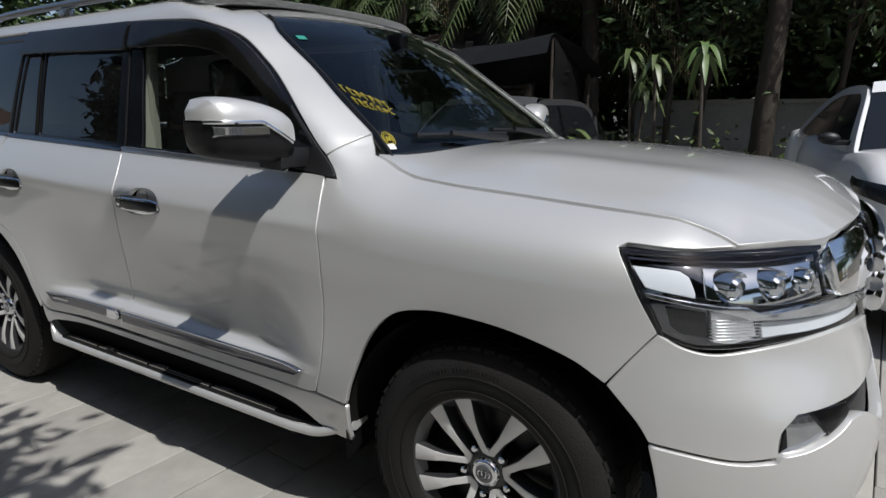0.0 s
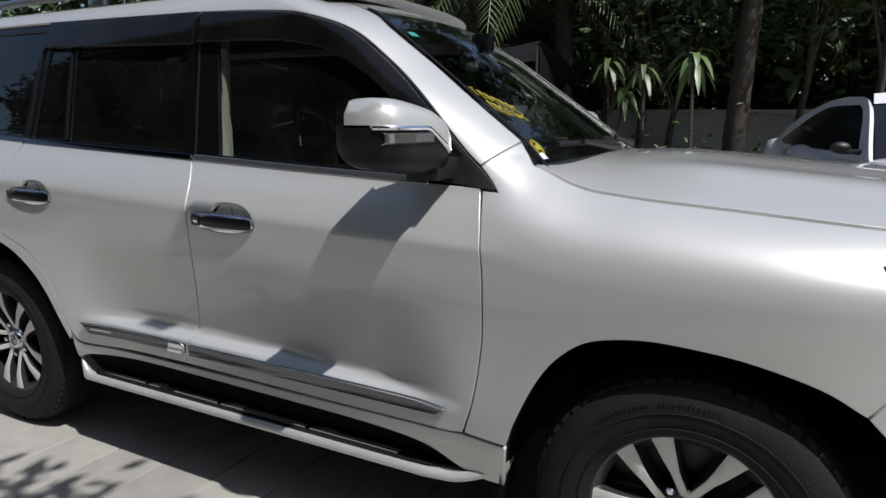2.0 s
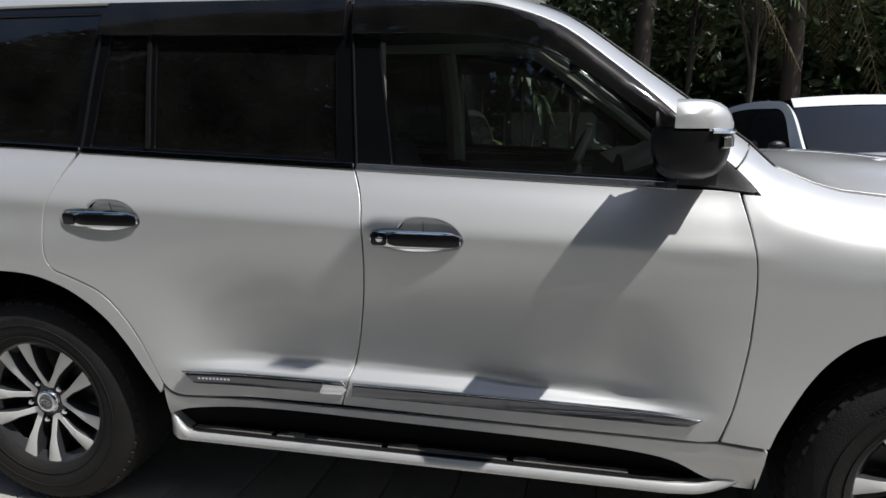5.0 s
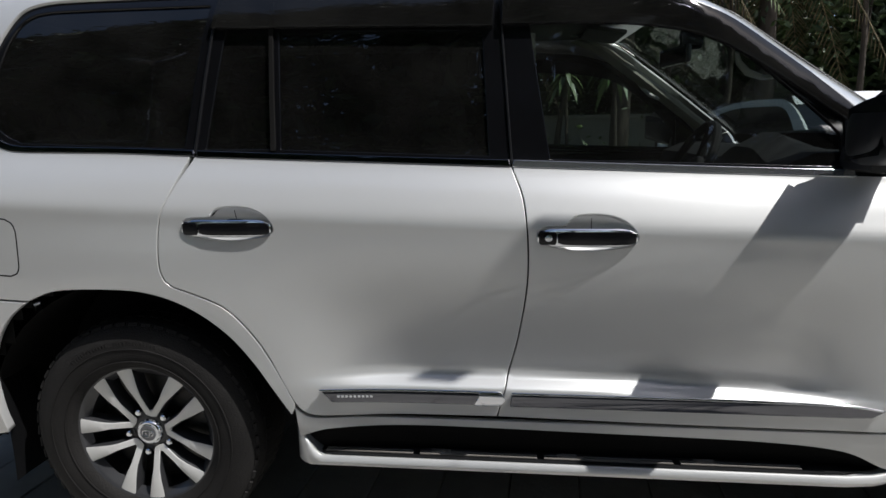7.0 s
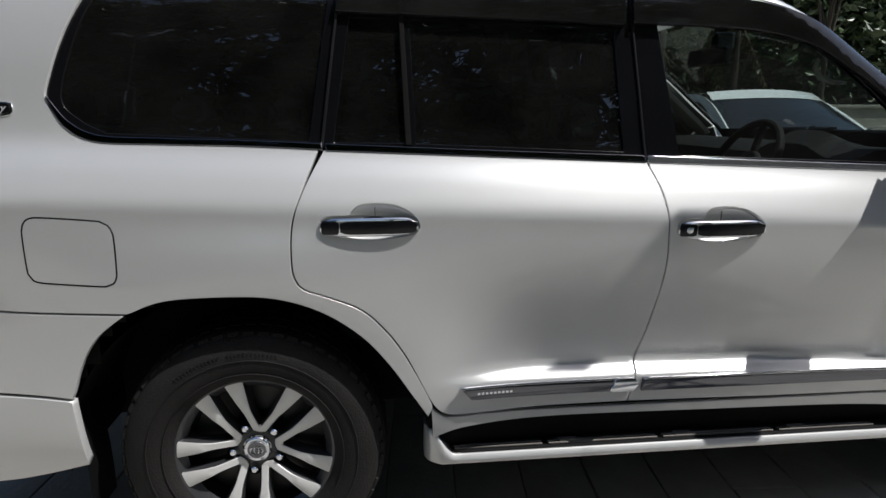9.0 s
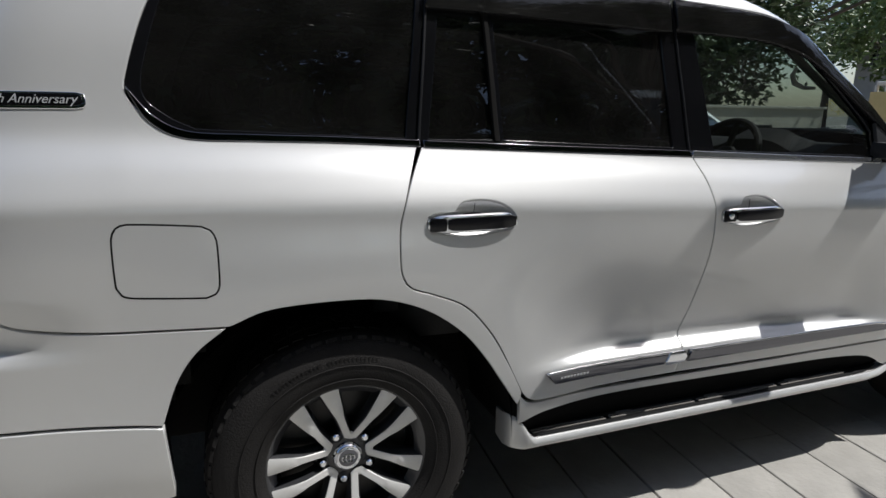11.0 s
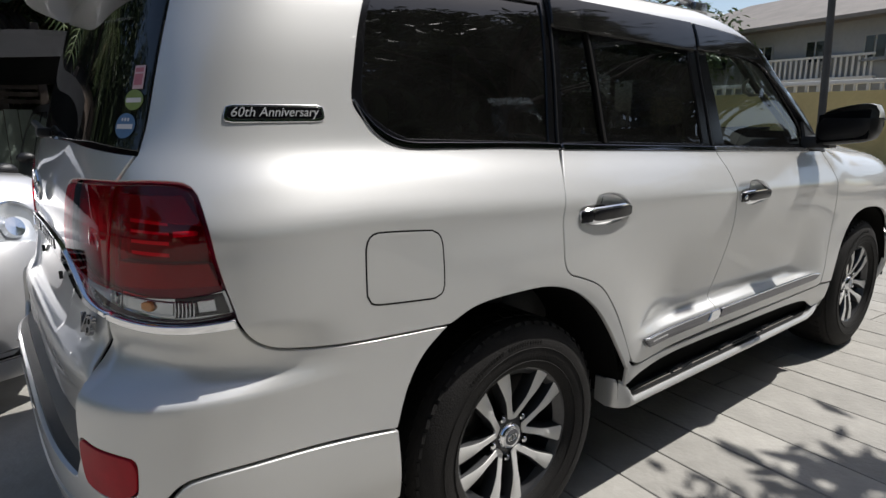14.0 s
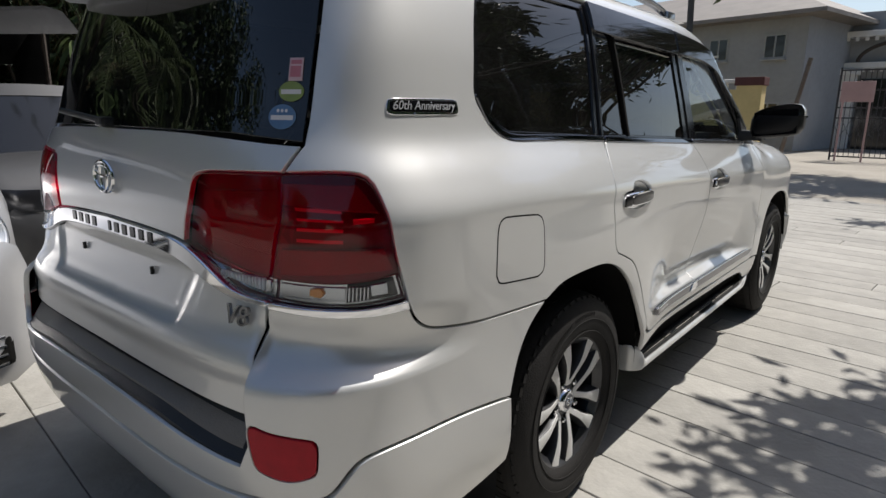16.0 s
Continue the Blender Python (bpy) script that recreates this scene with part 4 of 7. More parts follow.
for s0, zc, key in CUPS:
    zh = zc - .004

    def cup_surf(s, z, s0=s0, zc=zc):
        u, v = (s - s0 - .145) / .150, (z - zc - .010) / .060
        deep = .036 * np.clip(1.0 - (u * u + v * v), 0, 1) ** .7
        return skin(s, z) - deep[..., None] * skin_normal(s, z)

    def cup_normal(s, z, f=cup_surf):
        e = .003
        n = np.cross(f(s + e, z) - f(s - e, z), f(s, z + e) - f(s, z - e))
        return n / np.maximum(np.linalg.norm(n, axis=-1, keepdims=True), 1e-9)
    for L in (False, True):
        cup = panel("handle_cup", cup_outline(s0, zc), PAINT, suv, "recessed handle cup", surf=cup_surf, normal=cup_normal, left=L, inset=.001, depth=.004, gap=-.002, round_off=.0008, step=.008)
        sgn = 1 if L else -1
        bm = bmesh.new()
        vs = grid_faces(bm, bar_rows(s0, .268, zh, .0255, sgn, -.003, .008), close_v=True)
        bm.faces.new(vs[0]), bm.faces.new(vs[-1])
        hd = part("door_handle", bm, CHROME, suv, "chrome framed door handle with black face", smooth=True)
        for d0, ln in ((.0035, .0480), (.0545, .2095)):
            bm = bmesh.new()
            rows = []
            for t in np.linspace(0, 1, 18):
                s = s0 + d0 + ln * t
                tt = (d0 + ln * t) / .268
                e = max(.45, 1 - abs(2 * t - 1) ** 14) ** .5
                y0 = abs(skin(s, zh)[1]) - .003 + .010 * (1 - abs(2 * tt - 1) ** 2.5) + .0080
                rows.append([(s, sgn * (y0 - .003), zh - .0205 * e), (s, sgn * (y0 + .0016), zh - .0180 * e), (s, sgn * (y0 + .0024), zh), (s, sgn * (y0 + .0016), zh + .0165 * e), (s, sgn * (y0 - .003), zh + .0195 * e)])
            grid_faces(bm, rows)
            part("handle_face", bm, GLOSS_BLACK, hd, "gloss black face", smooth=True)
        # the seam line of the recess above the bar
        bm = bmesh.new()
        tube(bm, [np.array(cup_surf(np.array(s0 + .150), np.array(zc + dz))) * (1, -sgn, 1) for dz in np.linspace(.020, .054, 6)], .0014, 5)
        part("cup_seam", bm, BADGE_CHROME, cup, smooth=True)
        if key:
            bm = bmesh.new()
            lathe(bm, [(0, .004), (.007, .004), (.010, .0025), (.0115, -.004)], 20, Matrix.Translation((s0 + .030, sgn * (abs(skin(s0 + .030, zc)[1]) + .0105), zh)) @ Matrix.Rotation(0 if L else math.pi, 4, "Z"))
            part("keyhole", bm, CHROME, hd, smooth=True)

# fuel flap, badge, trim strips
panel("fuel_flap", [(-.542, 1.085), (-.530, 1.112), (-.505, 1.121), (-.345, 1.108), (-.325, 1.097), (-.313, 1.07), (-.313, .960), (-.324, .938), (-.345, .930), (-.505, .942), (-.530, .950), (-.542, .97)], PAINT, suv, "square fuel flap", inset=-.0012, depth=.006, gap=.003, step=.02)
fl = panel("fuel_flap_gap", [(-.5425, 1.0855), (-.5305, 1.1125), (-.505, 1.1217), (-.345, 1.1087), (-.3245, 1.0975), (-.3123, 1.0703), (-.3123, .9597), (-.3235, .9375), (-.345, .9293), (-.505, .9413), (-.5305, .9495), (-.5425, .9695)], LINER, suv, inset=-.0004, depth=.002, gap=0, round_off=.0005, step=.03)
badge = panel("side_badge", [(-.856, 1.384), (-.852, 1.408), (-.835, 1.412), (-.61, 1.412), (-.592, 1.408), (-.588, 1.384), (-.594, 1.377), (-.61, 1.374), (-.835, 1.374), (-.852, 1.377)], CHROME, suv, "chrome anniversary badge", inset=-.003, depth=.006, gap=0, step=.015)
panel("badge_field", [(-.849, 1.386), (-.846, 1.403), (-.835, 1.407), (-.61, 1.407), (-.598, 1.403), (-.595, 1.386), (-.61, 1.381), (-.835, 1.381)], GLOSS_BLACK, badge, inset=-.0042, depth=.003, gap=0, round_off=.001, step=.015)


def lettering(text, size, place, normal, mat, parent, name="lettering", up=Vector((0, 0, 1)), extrude=.001, spacing=1.0, shear=0.0):
    """Raised letters facing along a normal."""
    cu = bpy.data.curves.new(name, "FONT")
    cu.body, cu.size, cu.extrude, cu.align_x, cu.align_y, cu.space_character, cu.shear = text, size, extrude, "CENTER", "CENTER", spacing, shear
    tmp = new(name, cu)
    me = bpy.data.meshes.new_from_object(tmp.evaluated_get(bpy.context.evaluated_depsgraph_get()))
    bpy.data.objects.remove(tmp)
    n = Vector(normal).normalized()
    right = up.cross(n).normalized()
    u = n.cross(right)
    m = Matrix((right, u, n)).transposed().to_4x4()
    m.translation = Vector(place)
    me.transform(m)
    me.materials.append(mat)
    ob = new(name, me)
    ob.parent = parent
    return ob


# raised letters that follow the corner of the body
_cu = bpy.data.curves.new("badge_lettering", "FONT")
_cu.body, _cu.size, _cu.extrude, _cu.align_x, _cu.align_y, _cu.shear = "60th Anniversary", .03, .0008, "CENTER", "CENTER", .25
_tmp = new("badge_lettering", _cu)
_me = bpy.data.meshes.new_from_object(_tmp.evaluated_get(bpy.context.evaluated_depsgraph_get()))
bpy.data.objects.remove(_tmp)
_v = np.array([tuple(v.co) for v in _me.vertices])
_mid, _wide = (_v[:, 0].max() + _v[:, 0].min()) / 2, _v[:, 0].max() - _v[:, 0].min()
_s, _zz = -.722 + (_v[:, 0] - _mid) * .232 / _wide, 1.3945 + _v[:, 1] * .95
_v = skin(_s, _zz) + (.0050 + _v[:, 2:3]) * skin_normal(_s, _zz)
for v, p in zip(_me.vertices, _v):
    v.co = p
_me.materials.append(LAMP_SILVER)
new("badge_lettering", _me).parent = badge
def strip_surf(s, z):
    p = skin(s, np.full_like(np.asarray(z, float), .548))
    return np.stack([p[..., 0], p[..., 1] * (1 - .15 * (.592 - z)), z], -1)


def strip_normal(s, z):
    n = skin_normal(s, np.full_like(np.asarray(z, float), .548))
    n = n * (1, 1, 0) + np.stack([0 * z, 0 * z, .10 + 6.0 * (z - .568)], -1)
    return n / np.linalg.norm(n, axis=-1, keepdims=True)


STRIP = {"surf": strip_surf, "normal": strip_normal}
both("door_trim", [hard((.608, .589)), (.63, .590), hard((1.128, .592)), hard((1.155, .585)), hard((1.150, .55)), (.66, .549), hard((.641, .551))], DARK_CHROME, suv, "smoked chrome strip on the door", inset=-.020, depth=.02, step=.02, **STRIP)
both("door_trim", [hard((1.182, .589)), (1.7, .588), (2.10, .582), hard((2.205, .570)), hard((2.17, .548)), (2.10, .545), (1.6, .546), hard((1.176, .547))], DARK_CHROME, suv, "smoked chrome strip on the door", inset=-.020, depth=.02, step=.02, **STRIP)
both("trim_edge", [hard((1.182, .591)), (1.7, .590), (2.10, .584), hard((2.206, .571)), hard((2.19, .568)), (2.10, .577), (1.7, .583), hard((1.182, .584))], CHROME, suv, inset=-.022, depth=.01, gap=0, step=.02, **STRIP)
both("trim_edge", [hard((.606, .591)), (.9, .593), hard((1.150, .593)), hard((1.150, .587)), (.9, .586), hard((.612, .584))], CHROME, suv, inset=-.022, depth=.01, gap=0, step=.02, **STRIP)
both("trim_clip", [(1.090, .591), hard((1.150, .592)), hard((1.165, .570)), hard((1.150, .552)), (1.075, .551), (1.085, .575)], CHROME, suv, "crumpled chrome end of the strip", inset=-.025, depth=.008, gap=0, step=.01, **STRIP)
for k in range(9):
    s = .660 + k * .0125
    panel("strip_mark", [hard((s, .573)), hard((s + .008, .573)), hard((s + .008, .566)), hard((s, .566))], CHROME, suv, inset=-.0208, depth=.001, gap=0, round_off=.0004, step=.02, **STRIP)

# side steps
for side in (-1, 1):
    bm = bmesh.new()
    rows = []
    for x in np.concatenate((np.linspace(.508, .60, 10), np.linspace(.64, 2.18, 30), np.linspace(2.2, 2.372, 12))):
        a = min(1, max(0, (x - .508) / .05)) ** .5
        b = min(1, max(0, (2.385 - x) / .26)) ** .6
        yo = .93 + .052 * a * b
        zt = .360 + .080 * (1 - float(sstep(.52, .60, x))) + .06 * float(sstep(2.2, 2.42, x))
        zb = .328 + .060 * float(sstep(2.2, 2.42, x))
        rows.append([Vector((x, side * p, q)) for p, q in ((.86, zt - .006), (yo - .024, zt - .004), (yo - .018, zt + .002), (yo - .010, zt + .003), (yo - .003, zt - .004), (yo, zt - .014), (yo - .001, zb + .014), (yo - .008, zb + .003), (yo - .02, zb), (.86, zb + .01))])
    vs = grid_faces(bm, rows)
    bm.faces.new([v for v in vs[0]]), bm.faces.new([v for v in vs[-1]])
    st = part("side_step", bm, PAINT, suv, "white side step with black tread", smooth=True)
    bm = bmesh.new()
    rows = []
    for x in np.linspace(.565, 2.30, 60):
        e = min(1, (x - .56) / .05, (2.304 - x) / .22)
        e = max(.05, e) ** .5
        rows.append([Vector((x, side * p, q)) for p, q in ((.74, .50), (.76, .362), (.87 + .082 * e, .362), (.872 + .092 * e, .363), (.872 + .096 * e, .366))])
    grid_faces(bm, rows)
    part("step_tread", bm, BLACK, st, "black step tread", smooth=True)
    bm = bmesh.new()
    for x0, x1 in ((.60, .88), (.90, 1.26), (1.28, 1.66), (1.68, 2.02)):
        for dy in (.940, .954):
            box(bm, ((x0 + x1) / 2, side * (dy - .008), .3665), (x1 - x0, .006, .006), .002)
    for x in (.965, 1.35, 1.75):
        box(bm, (x, side * .935, .370), (.06, .02, .008), .003)
    part("tread_ribs", bm, PAD, st)

# rear lamps, tailgate
LAMP_OUT = [hard((-1.130, 1.246)), (-1.03, 1.250), (-.955, 1.246), (-.925, 1.228), (-.906, 1.15), (-.886, 1.056), hard((-.860, .975)), (-.95, .964), (-1.05, .962), hard((-1.178, .967)), (-1.17, 1.05)]
LAMP_IN = [hard((-1.138, 1.246)), hard((-1.176, 1.05)), hard((-1.186, .967)), (-1.26, .974), (-1.32, .988), (-1.40, 1.025), hard((-1.485, 1.058)), (-1.470, 1.13), (-1.450, 1.19), (-1.432, 1.222), (-1.40, 1.236), (-1.3, 1.242)]
RED_OUT = [hard((-1.130, 1.246)), (-1.03, 1.250), (-.955, 1.246), (-.925, 1.228), (-.906, 1.15), hard((-.879, 1.035)), (-.95, 1.022), (-1.05, 1.016), hard((-1.176, 1.018))]
RED_IN = [hard((-1.138, 1.246)), hard((-1.183, 1.018)), (-1.28, 1.024), (-1.40, 1.046), hard((-1.485, 1.066)), (-1.470, 1.13), (-1.450, 1.19), (-1.432, 1.222), (-1.40, 1.236), (-1.3, 1.242)]
for L in (False, True):
    for full, red, nm in ((LAMP_OUT, RED_OUT, "outer"), (LAMP_IN, RED_IN, "inner")):
        lamp = panel("rear_lamp", full, LAMP_RED_DARK if nm == "outer" else LAMP_BACK, suv, "red and clear rear lamp", inset=.032, depth=.02, step=.03, left=L, gap=-.026)
        c = panel("lamp_lens", red, LENS_RED, lamp, "red lens", inset=-.004, depth=.012, step=.02, left=L)
        if nm == "outer":
            low = [hard((-1.176, 1.013)), (-1.05, 1.011), (-.95, 1.017), hard((-.878, 1.030)), hard((-.860, .979)), (-.95, .968), (-1.05, .966), hard((-1.178, .971))]
        else:
            low = [hard((-1.184, 1.013)), (-1.28, 1.019), (-1.40, 1.041), hard((-1.480, 1.060)), (-1.40, 1.029), (-1.32, .992), (-1.26, .978), hard((-1.187, .971))]
        c = panel("lamp_lens", low, LENS_CLEAR, lamp, "clear lens", inset=-.004, depth=.012, step=.02, left=L)
        c.visible_shadow = False
        panel("lamp_floor", low, LAMP_CHROME, lamp, inset=.026, depth=.004, gap=0, step=.03, left=L)
        if nm == "outer":
            panel("lamp_block", [hard((-1.165, 1.235)), hard((-.955, 1.238)), hard((-.915, 1.175)), hard((-1.16, 1.185))], LAMP_BACK, lamp, inset=.020, depth=.02, step=.03, left=L)
            panel("lamp_block", [hard((-1.165, 1.085)), hard((-.908, 1.092)), hard((-.885, 1.04)), hard((-1.172, 1.022))], LAMP_BACK, lamp, inset=.018, depth=.02, step=.03, left=L)
            for z in (1.100, 1.125, 1.150, 1.175):
                panel("lamp_block", [hard((-1.13, z)), hard((-1.01, z)), hard((-1.01, z + .008)), hard((-1.13, z + .008))], LAMP_RED, lamp, inset=.030, depth=.01, gap=0, round_off=.001, step=.03, left=L)
            panel("lamp_block", [hard((-.985, 1.145)), hard((-.935, 1.150)), hard((-.93, 1.165)), hard((-.985, 1.162))], LAMP_RED, lamp, inset=.010, depth=.02, step=.03, left=L)
            panel("lamp_block", [hard((-1.17, 1.008)), hard((-1.0, 1.006)), hard((-1.0, .975)), hard((-1.17, .975))], LAMP_CHROME, lamp, inset=.022, depth=.02, step=.02, left=L)
            panel("lamp_block", [hard((-.945, 1.010)), hard((-.900, 1.015)), hard((-.895, .985)), hard((-.94, .982))], LAMP_CHROME, lamp, inset=.020, depth=.02, step=.02, left=L)
            panel("bulb", [(-1.09, 1.0), (-1.06, 1.004), (-1.05, .99), (-1.06, .98), (-1.09, .985)], AMBER, lamp, inset=.014, depth=.01, step=.02, left=L)
            panel("lamp_block", [hard((-1.000, 1.012)), hard((-.885, 1.024)), hard((-.868, .980)), hard((-1.000, .970))], LAMP_DARK, lamp, inset=.0245, depth=.004, gap=0, step=.03, left=L)
            for s in np.linspace(-.995, -.95, 6):
                panel("rib", [hard((s, 1.006)), hard((s + .004, 1.006)), hard((s + .004, .975)), hard((s, .975))], LAMP_CHROME, lamp, inset=.016, depth=.01, gap=0, round_off=.001, step=.03, left=L)
        else:
            panel("lamp_block", [hard((-1.19, 1.06)), hard((-1.46, 1.085)), hard((-1.44, 1.2)), hard((-1.16, 1.22))], LAMP_BACK, lamp, inset=.028, depth=.01, step=.03, left=L)
            panel("lamp_block", [hard((-1.195, 1.010)), (-1.3, 1.018), hard((-1.43, 1.038)), (-1.34, 1.0), hard((-1.195, .978))], LAMP_CHROME, lamp, inset=.020, depth=.02, step=.02, left=L)
            for s in np.linspace(-1.36, -1.22, 14):
                panel("rib", [hard((s, 1.012)), hard((s + .004, 1.012)), hard((s + .004, .984 - (s + 1.22) * .12)), hard((s, .984 - (s + 1.22) * .12))], LAMP_WHITE, lamp, inset=.014, depth=.01, gap=0, round_off=.001, step=.03, left=L)
    panel("lamp_strip", [hard((-.856, .972)), (-.95, .962), (-1.05, .960), hard((-1.180, .964)), hard((-1.180, .950)), (-1.05, .944), (-.95, .945), hard((-.850, .953))], CHROME, suv, "chrome strip under the rear lamp", inset=-.008, depth=.02, gap=0, step=.02, left=L)
    panel("tailgate_strip", [hard((-1.186, .965)), (-1.26, .972), (-1.32, .986), (-1.40, 1.023), (-1.470, 1.052), (-1.55, 1.068), (-1.7, 1.075), hard((-1.905, 1.080)), hard((-1.905, 1.036)), (-1.7, 1.033), (-1.56, 1.026), (-1.47, 1.008), (-1.38, .980), (-1.30, .962), hard((-1.186, .954))], CHROME, suv, "broad chrome strip across the tailgate", inset=-.010, depth=.03, gap=0, step=.02, left=L)
for k in range(11):
    if k != 4:
        y = .26 - k * .052
        s = -1.899 + abs(y) * .985
        z = 1.055
        panel("strip_letter_bar", [hard((s - .013, z + .014)), hard((s + .013, z + .014)), hard((s + .013, z - .014)), hard((s - .013, z - .014))], LAMP_DARK, suv, inset=-.0125, depth=.002, gap=0, round_off=.0006, step=.05, left=y > 0)
TAILGATE_UP = [hard((-1.072, 1.308)), hard((-1.132, 1.252)), (-1.30, 1.247), (-1.40, 1.241), (-1.437, 1.226), (-1.455, 1.19), (-1.476, 1.13), hard((-1.491, 1.066)), (-1.55, 1.072), (-1.7, 1.079), hard((-1.905, 1.082)), hard((-1.905, 1.330)), (-1.5, 1.328)]
TAILGATE_LOW = [hard((-1.190, .952)), (-1.30, .959), (-1.38, .977), (-1.47, 1.005), (-1.56, 1.023), (-1.7, 1.030), hard((-1.905, 1.033)), hard((-1.905, .715)), (-1.5, .712), hard((-1.215, .702)), (-1.212, .78), (-1.200, .86), hard((-1.186, .900))]
both("tailgate", TAILGATE_UP, PAINT, suv, step=.02)


def gate_surf(s, z):
    # a shallow recess for the number plate
    r = (1 - sstep(-1.515, -1.480, s - .5 * (z - .88))) * sstep(.855, .880, z) * (1 - sstep(1.00, 1.02, z))
    low = .045 * (1 - sstep(.76, .86, z))
    return skin(s, z) - (.012 * r)[..., None] * skin_normal(s, z) + np.stack([low, 0 * low, 0 * low], -1)


def gate_normal(s, z):
    e = .004
    s = np.clip(s, -1.892, 4.412)
    n = np.cross(gate_surf(s + e, z) - gate_surf(s - e, z), gate_surf(s, z + e) - gate_surf(s, z - e))
    return n / np.maximum(np.linalg.norm(n, axis=-1, keepdims=True), 1e-9)


both("tailgate", TAILGATE_LOW, PAINT, suv, surf=gate_surf, normal=gate_normal, step=.018, gap=.001)
for z, y in ((.96, .23), (.90, .17)):
    for sg in (-1, 1):
        bm = bmesh.new()
        box(bm, (-1.077, sg * y, z), (.01, .008, .022), .002)
        part("plate_clip", bm, BLACK, suv)
both("rear_window", [hard((-1.010, 1.735)), (-1.04, 1.60), (-1.062, 1.38), hard((-1.069, 1.316)), (-1.3, 1.331), (-1.5, 1.332), hard((-1.905, 1.334)), hard((-1.905, 1.76)), (-1.4, 1.758)], GLASS_DARK, suv, "dark rear window with round stickers", inset=.002, depth=.004, gap=.001, step=.03)
# spoiler over the rear window
bm = bmesh.new()
rows = []
for y in np.linspace(-.66, .66, 25):
    e = 1 - (abs(y) / .70) ** 4
    back = -.90 - .14 * e
    rows.append([(-.60, y, 1.822 + .02 * (1 - (y / .7) ** 2)), (-.80, y, 1.818 + .018 * e), (back + .02, y, 1.795 + .010 * e), (back, y, 1.780 + .008 * e), (back + .012, y, 1.762 + .008 * e), (-.88, y, 1.748), (-.80, y, 1.752)])
vs = grid_faces(bm, rows)
bm.faces.new(vs[0]), bm.faces.new(vs[-1])
part("roof_spoiler", bm, PAINT, suv, "white spoiler over the rear window", smooth=True)
bm = bmesh.new()
box(bm, (-1.04, .22, 1.36), (.018, .34, .018), .006, Matrix.Rotation(radians(5), 4, "X"))
box(bm, (-1.045, .05, 1.345), (.04, .05, .03), .01)
part("rear_wiper", bm, BLACK, suv)


def disc(name, s, z, rs, rz, mat, lift, parent, label="", left=False, n=28):
    return panel(name, [(s + rs * math.cos(2 * math.pi * k / n), z + rz * math.sin(2 * math.pi * k / n)) for k in range(n)], mat, parent, label, inset=-lift, depth=.001, gap=0, round_off=.0006, step=.02, left=left)


STICK_W = material("sticker_white", (.7, .66, .66), .5, vary=.1, vary_scale=30)
STICK_R = material("sticker_red", (.48, .16, .20), .5, vary=.2, vary_scale=30)
STICK_G = material("sticker_green", (.23, .30, .08), .5, vary=.3, vary_scale=20)
STICK_B = material("sticker_blue", (.10, .20, .36), .5, vary=.3, vary_scale=20)
st = panel("sticker", [hard((-1.076, 1.497)), hard((-1.116, 1.497)), hard((-1.118, 1.447)), hard((-1.078, 1.447))], material("sticker_pink", (.60, .42, .44), .5, vary=.15, vary_scale=40), suv, "small pink and white sticker", inset=-.0006, depth=.001, gap=0, round_off=.0005, step=.02)
panel("sticker_bar", [hard((-1.081, 1.492)), hard((-1.112, 1.492)), hard((-1.112, 1.483)), hard((-1.081, 1.483))], STICK_R, st, inset=-.0012, depth=.001, gap=0, round_off=.0003, step=.02)
panel("sticker_bar", [hard((-1.082, 1.479)), hard((-1.113, 1.479)), hard((-1.114, 1.455)), hard((-1.083, 1.455))], STICK_R, st, inset=-.0010, depth=.001, gap=0, round_off=.0003, step=.02)
st = disc("sticker", -1.108, 1.424, .036, .022, STICK_G, .0006, suv, "round green sticker")
panel("sticker_bar", [hard((-1.137, 1.428)), hard((-1.079, 1.428)), hard((-1.079, 1.418)), hard((-1.137, 1.418))], STICK_W, st, inset=-.0012, depth=.001, gap=0, round_off=.0003, step=.02)
st = disc("sticker", -1.130, 1.369, .040, .027, STICK_B, .0006, suv, "round blue sticker with three stars")
for d in (-.012, 0, .012):
    disc("sticker_star", -1.130 + d, 1.382, .004, .004, STICK_W, .0012, st, n=10)
panel("sticker_bar", [hard((-1.162, 1.372)), hard((-1.098, 1.372)), hard((-1.098, 1.362)), hard((-1.162, 1.362))], STICK_W, st, inset=-.0012, depth=.001, gap=0, round_off=.0003, step=.02)
# rear emblem: plain rings
bm = bmesh.new()
for ry, rz, r in ((.062, .043, .006), (.022, .040, .005), (.050, .016, .005)):
    zc = 1.195 + (.017 if rz == .016 else 0)
    tube(bm, [(-1.083, ry * math.cos(a), zc + rz * math.sin(a)) for a in np.linspace(0, 2 * math.pi, 33)], r, 8, caps=False)
part("badge", bm, CHROME, suv, "chrome oval emblem on the tailgate", smooth=True)
_p, _n = skin(-1.262, .922), skin_normal(-1.262, .922)
lettering("V8", .066, _p + .012 * _n, _n, BADGE_CHROME, suv, "engine_badge", extrude=.005, shear=.15)



